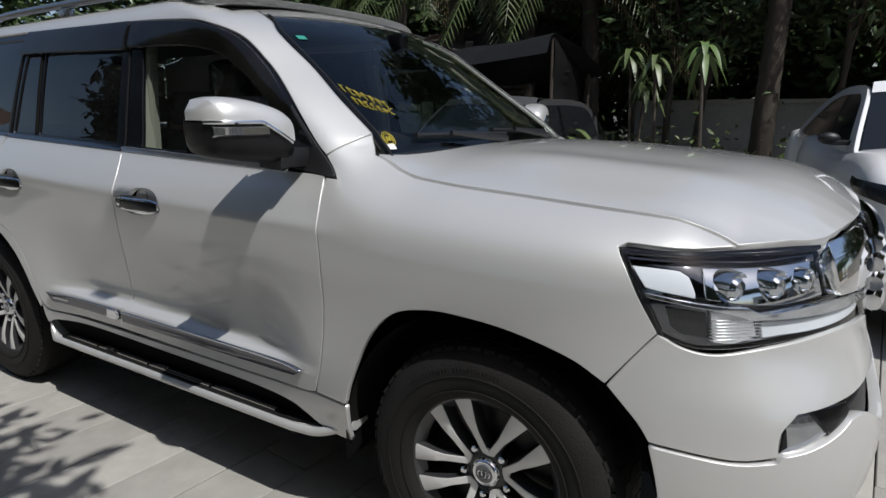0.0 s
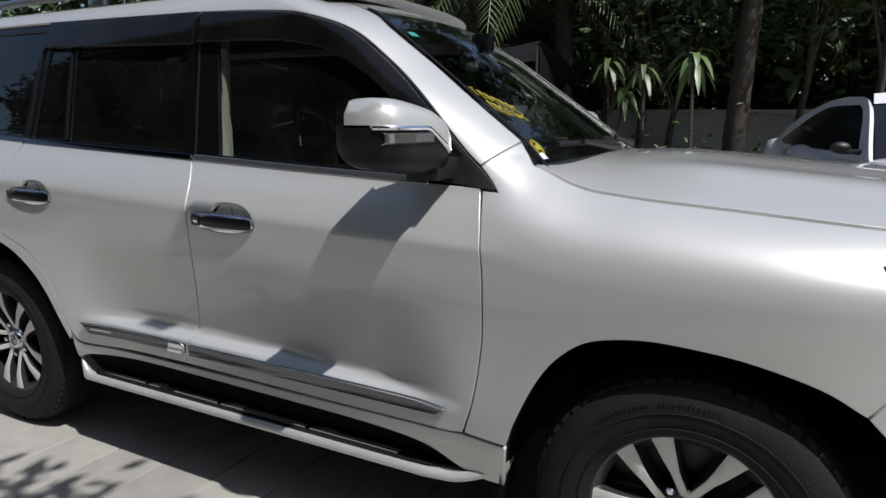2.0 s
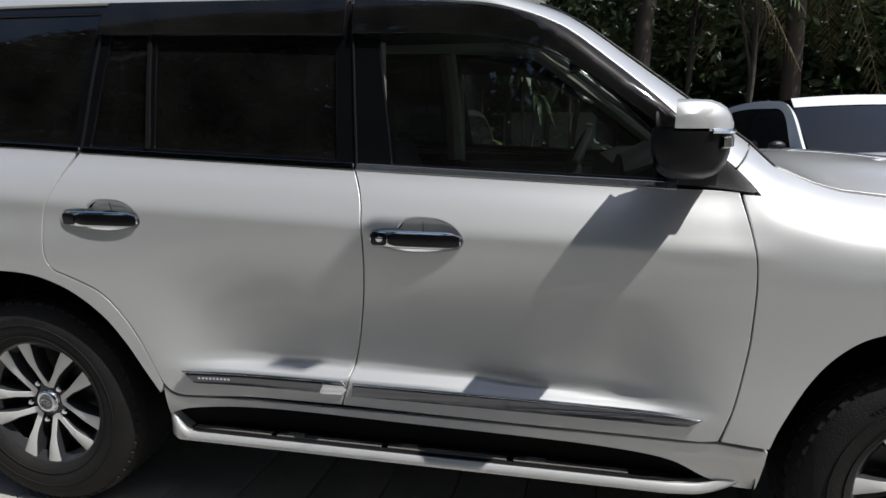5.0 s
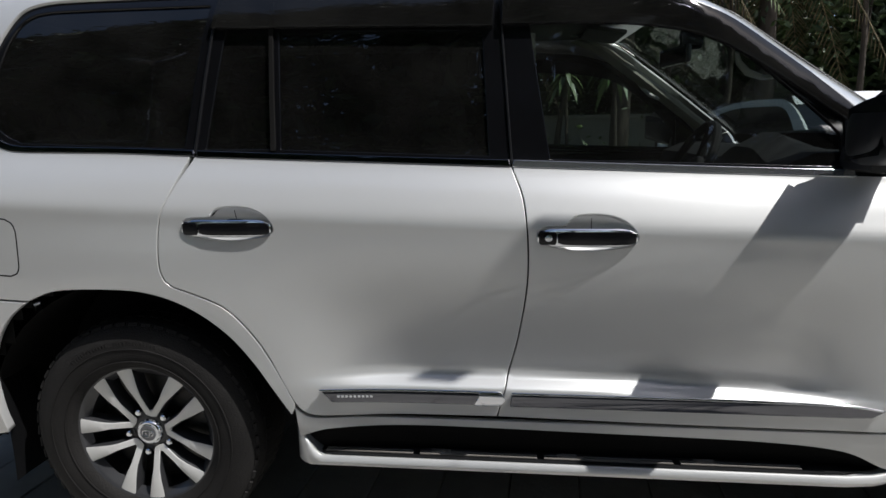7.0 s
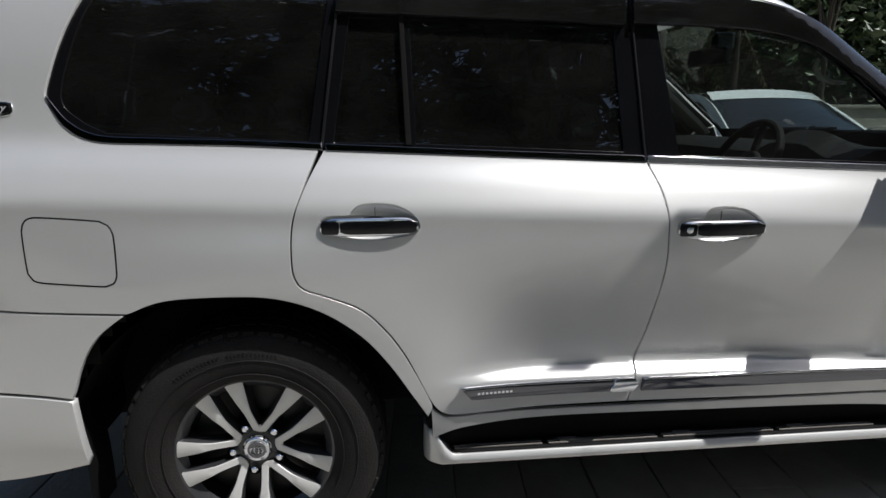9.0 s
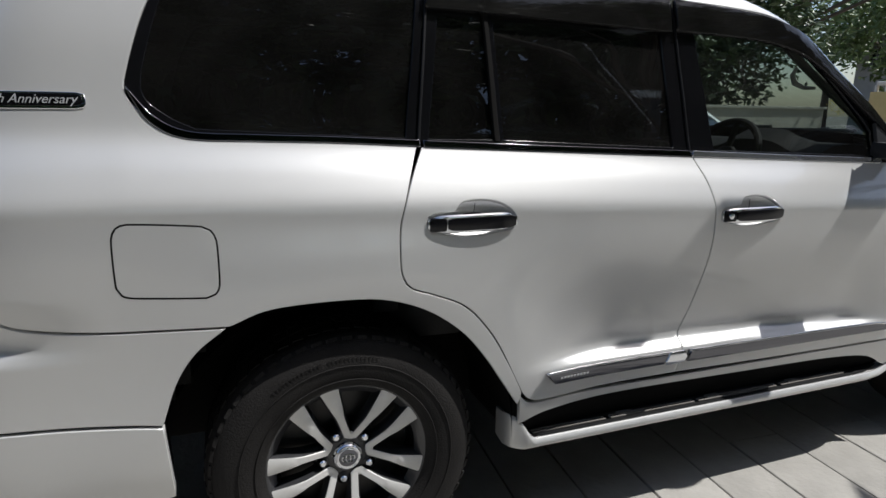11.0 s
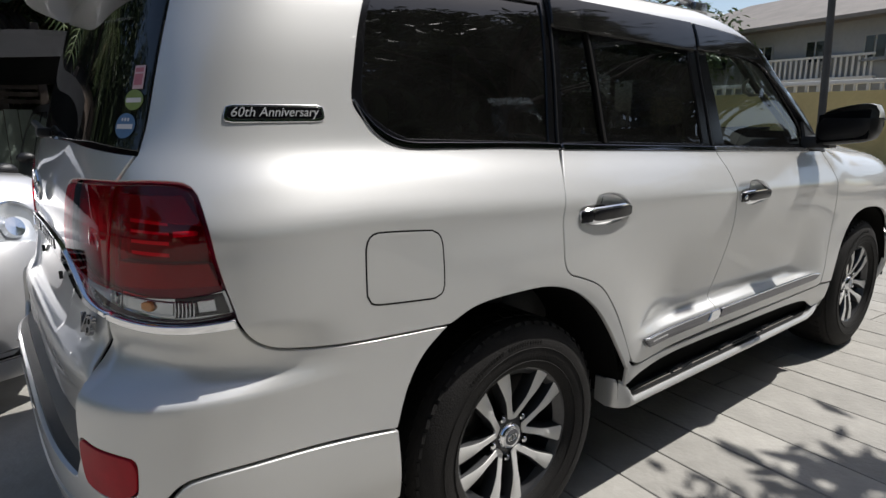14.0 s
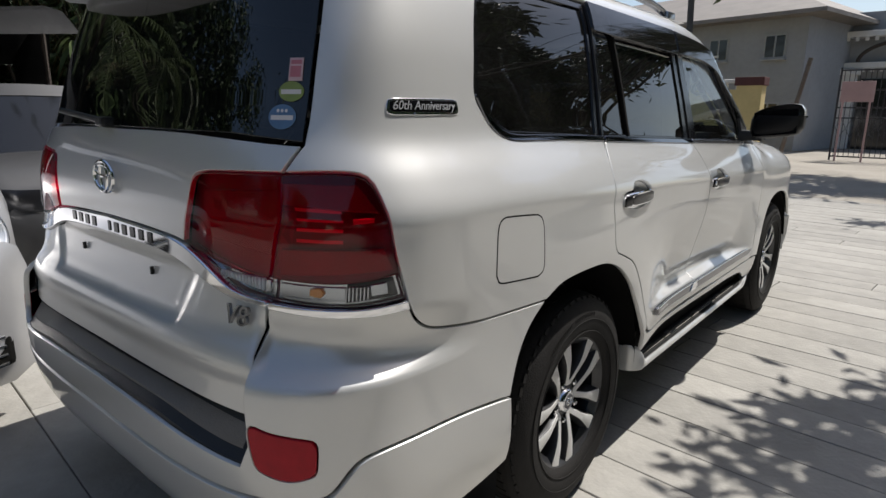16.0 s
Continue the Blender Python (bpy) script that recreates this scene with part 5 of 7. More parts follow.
# ---- wheels ----
def build_wheel():
    w = part("wheel", bmesh.new(), None, suv, "black tyre on a machined ten-spoke alloy wheel")
    bm = bmesh.new()
    prof = [(.228, .115), (.240, .130), (.262, .141), (.300, .147), (.335, .142), (.362, .130), (.376, .116), (.386, .098), (.390, .06), (.391, 0), (.390, -.06), (.386, -.098), (.376, -.116), (.335, -.142), (.262, -.141), (.228, -.115)]
    lathe(bm, prof, 72)
    tyre = part("tyre", bm, RUBBER, w, smooth=True)
    bm = bmesh.new()
    for k in range(56):
        a = 2 * math.pi * k / 56
        for y, tw in ((.100, .12), (.055, -.2), (0, .2), (-.055, -.2), (-.1, .12)):
            m = Matrix.Rotation(-a - (.02 if y in (.055, -.055) else 0), 4, "Y") @ Matrix.Translation((.3865 if abs(y) < .09 else .3765, y, 0)) @ Matrix.Rotation(tw, 4, "X")
            r = bmesh.ops.create_cube(bm, size=1)["verts"]
            bmesh.ops.scale(bm, vec=(.010 if abs(y) < .09 else .010, .046, .0290), verts=r)
            if abs(y) > .09:
                bmesh.ops.transform(bm, matrix=Matrix.Translation((-.010, 0, 0)) @ Matrix.Rotation(radians(-28 if y > 0 else 28), 4, "Z"), verts=r)
            bmesh.ops.transform(bm, matrix=m, verts=r)
    part("tread", bm, RUBBER, tyre)
    bm = bmesh.new()
    for r0, h in ((.305, .1475), (.262, .1425)):
        tube(bm, [(r0 * math.cos(a), h, r0 * math.sin(a)) for a in np.linspace(0, 2 * math.pi, 73)], .0018, 5, caps=False)
    for k in range(26):
        for a0 in (.9,):
            a = a0 + k * .035 + (.05 if k > 12 else 0)
            m = Matrix.Rotation(-a, 4, "Y") @ Matrix.Translation((.322, .145, 0))
            r = bmesh.ops.create_cube(bm, size=1)["verts"]
            bmesh.ops.scale(bm, vec=(.014, .0012, .005), verts=r)
            bmesh.ops.transform(bm, matrix=m, verts=r)
    part("sidewall_lettering", bm, RUBBER, tyre, "raised marks on the sidewall")
    bm = bmesh.new()
    lathe(bm, [(.205, .095), (.222, .112), (.230, .120), (.240, .124), (.243, .120), (.240, .110), (.225, .10), (.215, .06), (.205, -.10)], 72)
    rim = part("rim", bm, ALLOY_DARK, w, smooth=True)
    bm = bmesh.new()
    lathe(bm, [(.234, .1215), (.2365, .1245), (.2405, .1255), (.2430, .1230)], 72)
    part("rim_lip", bm, ALLOY, rim, "bright machined rim edge", smooth=True)

    # spokes in five pairs, each a V that opens outwards
    def spoke(bmf, bms, a0, sg):
        n = 13
        face, wall = [], []
        for i in range(n):
            t = i / (n - 1)
            r = .058 + .174 * t
            ang = a0 + sg * math.asin(min(.9, (.007 + .084 * t) / r))
            half = .0112 + .0165 * max(0.0, (t - .40) / .60)
            y = .118 - .040 * max(0.0, .62 - t) ** 1.3
            c = Vector((r * math.cos(ang), 0, r * math.sin(ang)))
            d = Vector((-math.sin(ang), 0, math.cos(ang)))
            face.append([c - d * half + Vector((0, y - .002, 0)), c - d * half * .82 + Vector((0, y, 0)), c + d * half * .82 + Vector((0, y, 0)), c + d * half + Vector((0, y - .002, 0))])
            wall.append([c - d * (half + .0005) + Vector((0, y - .002, 0)), c - d * (half + .007) + Vector((0, y - .022, 0)), c - d * (half + .004) + Vector((0, y - .05, 0)), c + d * (half + .004) + Vector((0, y - .05, 0)), c + d * (half + .007) + Vector((0, y - .022, 0)), c + d * (half + .0005) + Vector((0, y - .002, 0))])
        grid_faces(bmf, face)
        grid_faces(bms, wall)
    for k in range(5):
        a0 = radians(100 + 72 * k)
        for sg in (-1, 1):
            bf, bs = bmesh.new(), bmesh.new()
            spoke(bf, bs, a0, sg)
            sp = part("spoke", bs, ALLOY_DARK, rim, smooth=True)
            part("spoke_face", bf, ALLOY, rim, "bright machined spoke face", smooth=True)
        bf = bmesh.new()
        web = []
        for t in np.linspace(-1, 1, 9):
            an = a0 + t * .30
            web.append([Vector((r * math.cos(an), y, r * math.sin(an))) for r, y in ((.053 + .006 * t * t, .094), (.056 + .006 * t * t, .0975), (.074 + .010 * t * t, .0985), (.078 + .010 * t * t, .095))])
        grid_faces(bf, web)
        part("spoke_face", bf, ALLOY, rim, "bright machined spoke face", smooth=True)
    bm = bmesh.new()
    lathe(bm, [(.080, .070), (.080, .082), (.068, .090), (.040, .092), (.040, .06)], 40)
    lathe(bm, [(0, .02), (.21, .02), (.212, -.02)], 40)
    part("hub", bm, ALLOY_DARK, rim, smooth=True)
    bm = bmesh.new()
    lathe(bm, [(.205, .005), (.195, .030), (.10, .035), (.09, .0)], 40)
    part("brake_disc", bm, material("brake_disc", (.10, .095, .09), .5, .8, vary=.3), w, smooth=True)
    bm = bmesh.new()
    lathe(bm, [(0, .108), (.028, .108), (.031, .1065), (.036, .1075), (.042, .102), (.046, .088)], 6 * 6)
    cap = part("hub_cap", bm, CHROME, rim, "chrome hub cap", smooth=True)
    bm = bmesh.new()
    lathe(bm, [(0, .1088), (.027, .1088), (.028, .1075)], 30)
    part("cap_field", bm, material("cap_grey", (.16, .16, .17), .35, .6, vary=.1), cap, smooth=True)
    bm = bmesh.new()
    for rx, rz, dz in ((.019, .013, 0), (.007, .012, 0), (.015, .005, .005)):
        tube(bm, [(rx * math.cos(a), .1095, dz + rz * math.sin(a)) for a in np.linspace(0, 2 * math.pi, 25)], .0016, 6, caps=False)
    part("cap_emblem", bm, CHROME, cap, "plain oval rings", smooth=True)
    for k in range(5):
        a = radians(136 + 72 * k)
        c = Vector((.073 * math.cos(a), 0, .073 * math.sin(a)))
        bm = bmesh.new()
        lathe(bm, [(0, .104), (.007, .104), (.0105, .100), (.011, .085)], 12, Matrix.Translation(c))
        nut = part("wheel_nut", bm, CHROME, rim, smooth=True)
        bm = bmesh.new()
        lathe(bm, [(.019, .0925), (.017, .086), (.012, .080), (0, .080)], 16, Matrix.Translation(c))
        part("nut_seat", bm, LINER, rim, smooth=True)
    return w


# the wheel is built facing +y and turned to face outwards on each side
WHEEL = build_wheel()
spin = {(0, -1): 0, (2.85, -1): 4, (0, 1): 30, (2.85, 1): 50}
first = True
for (x, side), a in spin.items():
    m = pose(x, side * .825, .392, 0, 0, 180 if side < 0 else 0) @ Matrix.Rotation(radians(a), 4, "Y")
    if first:
        WHEEL.matrix_basis = m
        first = False
    else:
        copy_thing(WHEEL, m)
# mud flaps
for x, y in ((-.475, .90), (2.372, .905)):
    for side in (-1, 1):
        bm = bmesh.new()
        rows = []
        for t in np.linspace(0, 1, 9):
            z = .66 - .45 * t if x < 0 else .62 - .33 * t
            xx = x + (.0 + .03 * t - .05 * (1 - t) ** 2 * (-1 if x < 0 else 0)) * (-1 if x < 0 else -.3) + (.03 if x < 0 else 0)
            wd = .07 + .03 * t
            rows.append([(xx, side * (y - wd), z), (xx - .004, side * y, z), (xx - .002, side * (y + .055), z)])
        grid_faces(bm, rows)
        bmesh.ops.solidify(bm, geom=bm.faces[:], thickness=.008)
        part("mud_flap", bm, BLACK, suv, smooth=True)



# ---- inside the white car ----
def soft_block(bm, rows_, cap=True):
    vs = grid_faces(bm, rows_, close_v=True)
    if cap:
        bm.faces.new(vs[0]), bm.faces.new(vs[-1])


def ring(cx, cy, cz, hw, hd, hh, k=16, p=.55):
    """A rounded section in the x-y plane."""
    out = []
    for i in range(k):
        a = 2 * math.pi * i / k
        c, s = math.cos(a), math.sin(a)
        out.append((cx + hd * abs(c) ** p * (1 if c > 0 else -1), cy + hw * abs(s) ** p * (1 if s > 0 else -1), cz + hh * 0))
    return out


def seat(x, y, w=.27):
    root = part("seat", bmesh.new(), None, suv, "dark leather seat")
    bm = bmesh.new()
    soft_block(bm, [ring(x + .02, y, .62, w * .95, .24, 0), ring(x + .02, y, .66, w, .26, 0), ring(x + .02, y, .76, w, .26, 0), ring(x + .01, y, .80, w * .9, .24, 0)])
    part("cushion", bm, SEAT, root, smooth=True)
    bm = bmesh.new()
    soft_block(bm, [ring(x - .22, y, .72, w * .9, .07, 0), ring(x - .25, y, .90, w, .075, 0), ring(x - .30, y, 1.15, w * .95, .065, 0), ring(x - .33, y, 1.28, w * .75, .05, 0), ring(x - .335, y, 1.30, w * .6, .03, 0)])
    part("backrest", bm, SEAT, root, smooth=True)
    bm = bmesh.new()
    soft_block(bm, [ring(x - .335, y, 1.335, w * .42, .035, 0), ring(x - .335, y, 1.37, w * .5, .05, 0), ring(x - .345, y, 1.45, w * .5, .05, 0), ring(x - .35, y, 1.49, w * .36, .03, 0)])
    for dy in (-.06, .06):
        tube(bm, [(x - .333, y + dy, 1.26), (x - .335, y + dy, 1.36)], .008, 6)
    part("headrest", bm, SEAT, root, smooth=True)


for x, y in ((1.30, -.38), (1.30, .38), (.42, -.40), (.42, .40), (.42, 0)):
    seat(x, y, .26 if y else .15)
bm = bmesh.new()
rows = []
for y in np.linspace(-.71, .71, 33):
    hump = .060 * math.exp(-((y + .38) / .17) ** 4)
    rows.append([(2.02, y, .70), (1.97, y, .95), (1.96, y, 1.14 + hump * .3), (1.99, y, 1.225 + hump * .8), (2.08, y, 1.262 + hump), (2.20, y, 1.266), (2.32 + .08 * (1 - (y / .74) ** 2), y, 1.236), (2.33, y, .8)])
soft_block(bm, rows)
part("dashboard", bm, DASH, suv, "dark dashboard", smooth=True)
bm = bmesh.new()
for z, x in ((1.105, 1.955), (1.045, 1.957)):
    box(bm, (x, .02, z), (.02, .26, .045), .006)
for y in (-.66, -.14, .16, .66):
    box(bm, (1.956, y, 1.13), (.02, .10, .05), .01)
part("dash_panel", bm, DARK_CHROME, suv)
m = Matrix.Translation((1.80, -.39, 1.185)) @ Matrix.Rotation(radians(-64), 4, "Y")
bm = bmesh.new()
tube(bm, [m @ Vector((.185 * math.cos(a), .185 * math.sin(a), 0)) for a in np.linspace(0, 2 * math.pi, 41)], .015, 9, caps=False)
for a in (0, math.pi, -math.pi / 2 * 0 + math.pi * 1.5):
    tube(bm, [m @ Vector((.05 * math.cos(a), .05 * math.sin(a), -.02)), m @ Vector((.18 * math.cos(a), .18 * math.sin(a), 0))], .014, 7)
r = bmesh.ops.create_uvsphere(bm, u_segments=16, v_segments=8, radius=1)["verts"]
bmesh.ops.transform(bm, matrix=m @ Matrix.Translation((0, 0, -.02)) @ Matrix.Diagonal((.075, .075, .035, 1)), verts=r)
tube(bm, [m @ Vector((0, 0, -.03)), m @ Vector((0, 0, -.30))], .03, 8)
part("steering_wheel", bm, DASH, suv, "dark steering wheel", smooth=True)
for sg in (-1, 1):
    bm = bmesh.new()
    back, w_ = (.105, .034) if sg > 0 else (.040, .018)
    rows = []
    for v in np.linspace(.05, .90, 18):
        q = Vector((float(np.interp(v, _vv, _pp[:, 0])) - back, -sg * float(np.interp(v, _vv, _pp[:, 1])) - sg * .015, float(np.interp(v, _vv, _pp[:, 2])) - .012))
        rows.append([q + Vector((dx * w_, -sg * dy, dx * w_ * .35)) for dx, dy in ((-1, -.01), (-.6, .012), (0, .02), (.6, .014), (1, -.006))])
    grid_faces(bm, rows)
    # the near side's trim gets the darker grey in place of its shade
    part("pillar_trim", bm, BEIGE if sg > 0 else HEADLINING, suv, "pale pillar trim", smooth=True)
    bm = bmesh.new()
    tube(bm, [(1.20, sg * .80, 1.18), (1.19, sg * .775, 1.45), (1.16, sg * .72, 1.74)], [.055, .048, .045], 8)
    part("pillar_trim", bm, BEIGE, suv, "pale pillar trim", smooth=True)
    bm = bmesh.new()
    q = [Vector((x, sg * y, z)) for x, y, z in ((1.845, .680, 1.560), (1.862, .650, 1.535), (1.895, .638, 1.505), (1.935, .650, 1.488), (1.955, .685, 1.487))]
    tube(bm, q, [.006, .009, .011, .009, .006], 8)
    part("grab_handle", bm, GRIP, suv, smooth=True)
    bm = bmesh.new()
    tube(bm, [(1.235, sg * .77, 1.62), (1.24, sg * .79, 1.20), (1.26, sg * .80, .9)], .012, 5)
    part("seat_belt", bm, BEIGE, suv, smooth=True)
    bm = bmesh.new()
    box(bm, (1.70, sg * .74, 1.02), (1.0, .06, .30), .02)
    box(bm, (.70, sg * .76, 1.02), (.9, .06, .30), .02)
    part("door_lining", bm, DASH, suv)
bm = bmesh.new()
rows = []
for x in np.linspace(-.8, 1.62, 14):
    rows.append([(x, y, 1.79 + .03 * (1 - (y / .66) ** 2)) for y in np.linspace(-.66, .66, 9)])
grid_faces(bm, rows)
part("headlining", bm, HEADLINING, suv, "grey headlining", smooth=True)
bm = bmesh.new()
box(bm, (1.84, 0, 1.625), (.03, .25, .075), .016, Matrix.Rotation(radians(10), 4, "Z"))
box(bm, (1.90, 0, 1.69), (.09, .05, .08), .015)
part("rear_view_mirror", bm, GLOSS_BLACK, suv)
for y in (.36, -.36):
    bm = bmesh.new()
    box(bm, (1.60, y, 1.768), (.17, .34, .018), .006, Matrix.Rotation(radians(9), 4, "Y"))
    part("sun_visor", bm, HEADLINING, suv)
# things on the windscreen
def on_screen(v, u, lift=.004):
    p = Vector(screen(v, u))
    n = (Vector(screen(v, u + .01)) - Vector(screen(v, u - .01))).cross(Vector(screen(v + .01, u)) - Vector(screen(v - .01, u))).normalized()
    if n.x < 0:
        n = -n
    return p + n * lift


def stroke(pts, mat, r=.004, name="chalk_mark"):
    bm = bmesh.new()
    tube(bm, [on_screen(v, u) for v, u in pts], r, 5)
    part(name, bm, mat, windscreen, smooth=True)


rng = random.Random(6)
for v0, u0, n, du, dv in ((.330, -.955, 7, .030, -.0105), (.285, -.945, 7, .026, -.0085)):
    for k in range(n):
        u, v = u0 + k * du, v0 + k * dv
        stroke([(v + .012, u), (v - .016, u + du * .12)], YELLOW_PEN, .0012)
        stroke([(v + .010, u + du * .15), (v + rng.uniform(-.012, .012), u + du * .65)], YELLOW_PEN, .0012)
        if rng.random() < .6:
            stroke([(v - .016, u + du * .15), (v - .018, u + du * .65)], YELLOW_PEN, .0012)
for r0 in (.034, .025):
    stroke([(.088 + r0 * math.sin(a), -.945 + r0 * .95 * math.cos(a)) for a in np.linspace(0, 6.4, 26)], YELLOW_PEN, .0012)
for k in range(4):
    stroke([(.088 + (.012 if k % 2 else -.012), -.958 + .008 * k), (.088 + (-.012 if k % 2 else .012), -.951 + .008 * k)], YELLOW_PEN, .0016)
bm = bmesh.new()
grid_faces(bm, [[on_screen(v, u, .005) for u in (-.975, -.935)] for v in (.035, .062)])
part("sticker", bm, STICK_W, windscreen, "small white sticker")
bm = bmesh.new()
grid_faces(bm, [[on_screen(v, u, .003) for u in (-.925, -.865)] for v in (.590, .610)])
part("sticker", bm, material("sticker_teal", (.03, .25, .20), .5, vary=.1), windscreen, "small teal sticker")
# cowl and wipers
bm = bmesh.new()
rows = []
for u in np.linspace(-1, 1, 33):
    p = Vector(screen(0, u * .99))
    q = Vector((2.40 + .075 * (1 - u * u) + .015, p.y * 1.0, float(bonnet(np.array(2.45), np.array(p.y * .98))) - .012))
    rows.append([p + Vector((-.02, 0, .012)), p + Vector((.03, 0, -.005)), p.lerp(q, .6) + Vector((0, 0, -.02)), q + Vector((.05, 0, -.03))])
grid_faces(bm, rows)
part("cowl", bm, BLACK, suv, smooth=True)
for u0, u1, v1 in ((.55, -.12, .085), (-.10, -.78, .085)):
    bm = bmesh.new()
    tube(bm, [on_screen(.015, u0, .03), on_screen(.03, (u0 * 2 + u1) / 3, .035), on_screen(v1 * .8, (u0 + u1 * 2) / 3, .03)], [.014, .012, .009], 6)
    tube(bm, [on_screen(.06, u0 + .1, .012), on_screen(.075, (u0 + u1) / 2, .012), on_screen(v1, u1, .012)], .010, 6)
    part("wiper", bm, BLACK, suv, smooth=True)

# ---- ground: plank-shaped paving slabs, the lane beyond ----
CONCRETE = material("paving_concrete", (.365, .350, .318), .88, bump=.40, scale=38, vary=.40, vary_scale=.8, random_vary=.16, noise_detail=7)
JOINT = material("dusty_joint", (.11, .102, .088), .95, bump=.3, scale=80, vary=.4)
EARTH = material("dusty_lane", (.34, .31, .265), .95, bump=.5, scale=30, vary=.35, vary_scale=.7)
bm = bmesh.new()
bmesh.ops.create_grid(bm, x_segments=60, y_segments=60, size=400, matrix=Matrix.Translation((0, 0, -.02)))
ground = tagged(part("ground", bm, JOINT), "dark earth under pale paving slabs", "ground", kind="structure")


def build_slabs():
    """Slabs laid across the drive in slightly turned rows, joints open between them."""
    rng = random.Random(4)
    pave = thing("pavement", "pale concrete paving slabs with thin dark joints", "pavement", kind="structure")
    meshes = {}
    turn = radians(-4.5)
    c, s = math.cos(turn), math.sin(turn)
    W = .262

    def slab_mesh(key):
        if key not in meshes:
            wv, ln = key
            b = bmesh.new()
            hw, hl, r = wv / 2 - .0022, ln / 2 - .0022, .0035
            top = [(-hw + r, -hl + r, 0), (hw - r, -hl + r, 0), (hw - r, hl - r, 0), (-hw + r, hl - r, 0)]
            low = [(-hw, -hl, -.004), (hw, -hl, -.004), (hw, hl, -.004), (-hw, hl, -.004)]
            bot = [(x, y, -.02) for x, y, z in low]
            v = [[b.verts.new(p) for p in ring] for ring in (top, low, bot)]
            b.faces.new(v[0])
            for k in range(2):
                for i in range(4):
                    j = (i + 1) % 4
                    b.faces.new((v[k][j], v[k][i], v[k + 1][i], v[k + 1][j]))
            me = bpy.data.meshes.new("slab")
            b.to_mesh(me)
            b.free()
            me.materials.append(CONCRETE)
            meshes[key] = me
        return meshes[key]
    verts, faces = [], []
    count = 0
    for i in range(-30, 36):
        x = .363 + W * (i + .5)
        y = -9.0 + rng.choice((0, .6, 1.2, 1.8))
        while y < 9.5:
            ln = rng.choice((4.2, 4.8, 3.6, 5.4))
            px, py = x, y + ln / 2
            wx, wy = px * c - (py + .9) * s, px * s + (py + .9) * c - .9
            z = rng.uniform(-.0012, .0012)
            if -3.2 < wx < 8.5 and -6.5 < wy < 5.0 and count < 290:
                ob = new("slab", slab_mesh((W, ln)))
                ob.matrix_world = Matrix.Translation((wx, wy, z)) @ Matrix.Rotation(turn + rng.uniform(-.0015, .0015), 4, "Z")
                ob.parent = pave
                count += 1
            else:
                m = Matrix.Translation((wx, wy, z)) @ Matrix.Rotation(turn, 4, "Z")
                hw, hl = W / 2 - .0035, ln / 2 - .0035
                k = len(verts)
                verts.extend(tuple(m @ Vector(p)) for p in ((-hw, -hl, 0), (hw, -hl, 0), (hw, hl, 0), (-hw, hl, 0), (-hw - .002, -hl - .002, -.02), (hw + .002, -hl - .002, -.02), (hw + .002, hl + .002, -.02), (-hw - .002, hl + .002, -.02)))
                faces.extend([(k, k + 1, k + 2, k + 3)] + [(k + a, k + 4 + a, k + 4 + (a + 1) % 4, k + (a + 1) % 4) for a in range(4)])
            y += ln
    me = bpy.data.meshes.new("outer_slabs")
    me.from_pydata(verts, [], faces)
    me.materials.append(CONCRETE)
    ob = new("outer_slabs", me)
    ob.parent = pave
    tagged(ob, kind="stuff")


bm = bmesh.new()
rows = []
for x in np.linspace(9.75, 70, 50):
    rows.append([(x, y, -.006 + .01 * noise.noise((x * .4, y * .4, 0))) for y in np.linspace(-40, 40, 40)])
grid_faces(bm, rows)
tagged(part("road", bm, EARTH, smooth=True), "dusty pale lane beyond the yard", "road", kind="structure")

# ---- leaves ----
LEAF = material("dark_green_leaves", (.070, .115, .038), .45, vary=.55, vary_scale=1.3, random_vary=.2)
LEAF_LIGHT = material("light_green_leaves", (.12, .19, .055), .42, vary=.5, vary_scale=2)
PALM = material("palm_leaves", (.11, .15, .050), .45, vary=.5, vary_scale=2)
DRY = material("dry_palm_leaves", (.25, .20, .11), .7, vary=.4, vary_scale=3)
BARK = material("grey_brown_bark", (.085, .068, .052), .9, bump=.8, scale=25, vary=.5, vary_scale=5, stretch=(1, 1, .25))


def leaf_mesh(name, places, sizes, rng, mat, droop=.3, slim=.42):
    """Folded leaves, four points each, at many places."""
    n = len(places)
    d = rng.normal(size=(n, 3))
    d[:, 2] = d[:, 2] * .5 - droop
    d /= np.linalg.norm(d, axis=1, keepdims=True)
    side = np.cross(d, rng.normal(size=(n, 3)))
    side /= np.linalg.norm(side, axis=1, keepdims=True)
    up = np.cross(side, d)
    s = sizes[:, None]
    p = np.asarray(places)
    mid = p + d * s * .5 + up * s * .07
    v = np.stack([p, mid + side * s * slim * .5, p + d * s, mid - side * s * slim * .5], 1).reshape(-1, 3)
    f = [(4 * i, 4 * i + 1, 4 * i + 2, 4 * i + 3) for i in range(n)]
    me = bpy.data.meshes.new(name)
    me.from_pydata(v.tolist(), [], f)
    me.materials.append(mat)
    return me


def clumps(rng, centre, radius, n_clump, per, spread=.32, shell=.55):
    """Points in ragged clumps within an ellipsoid."""
    c = rng.normal(size=(n_clump, 3))
    c /= np.linalg.norm(c, axis=1, keepdims=True)
    c *= (shell + (1 - shell) * rng.random((n_clump, 1)) ** .6)
    c = c * np.array(radius) + np.array(centre)
    q = np.repeat(c, per, 0)
    k = rng.random((n_clump, 1)) * .9 + .4
    return q + rng.normal(size=q.shape) * spread * np.repeat(k, per, 0)


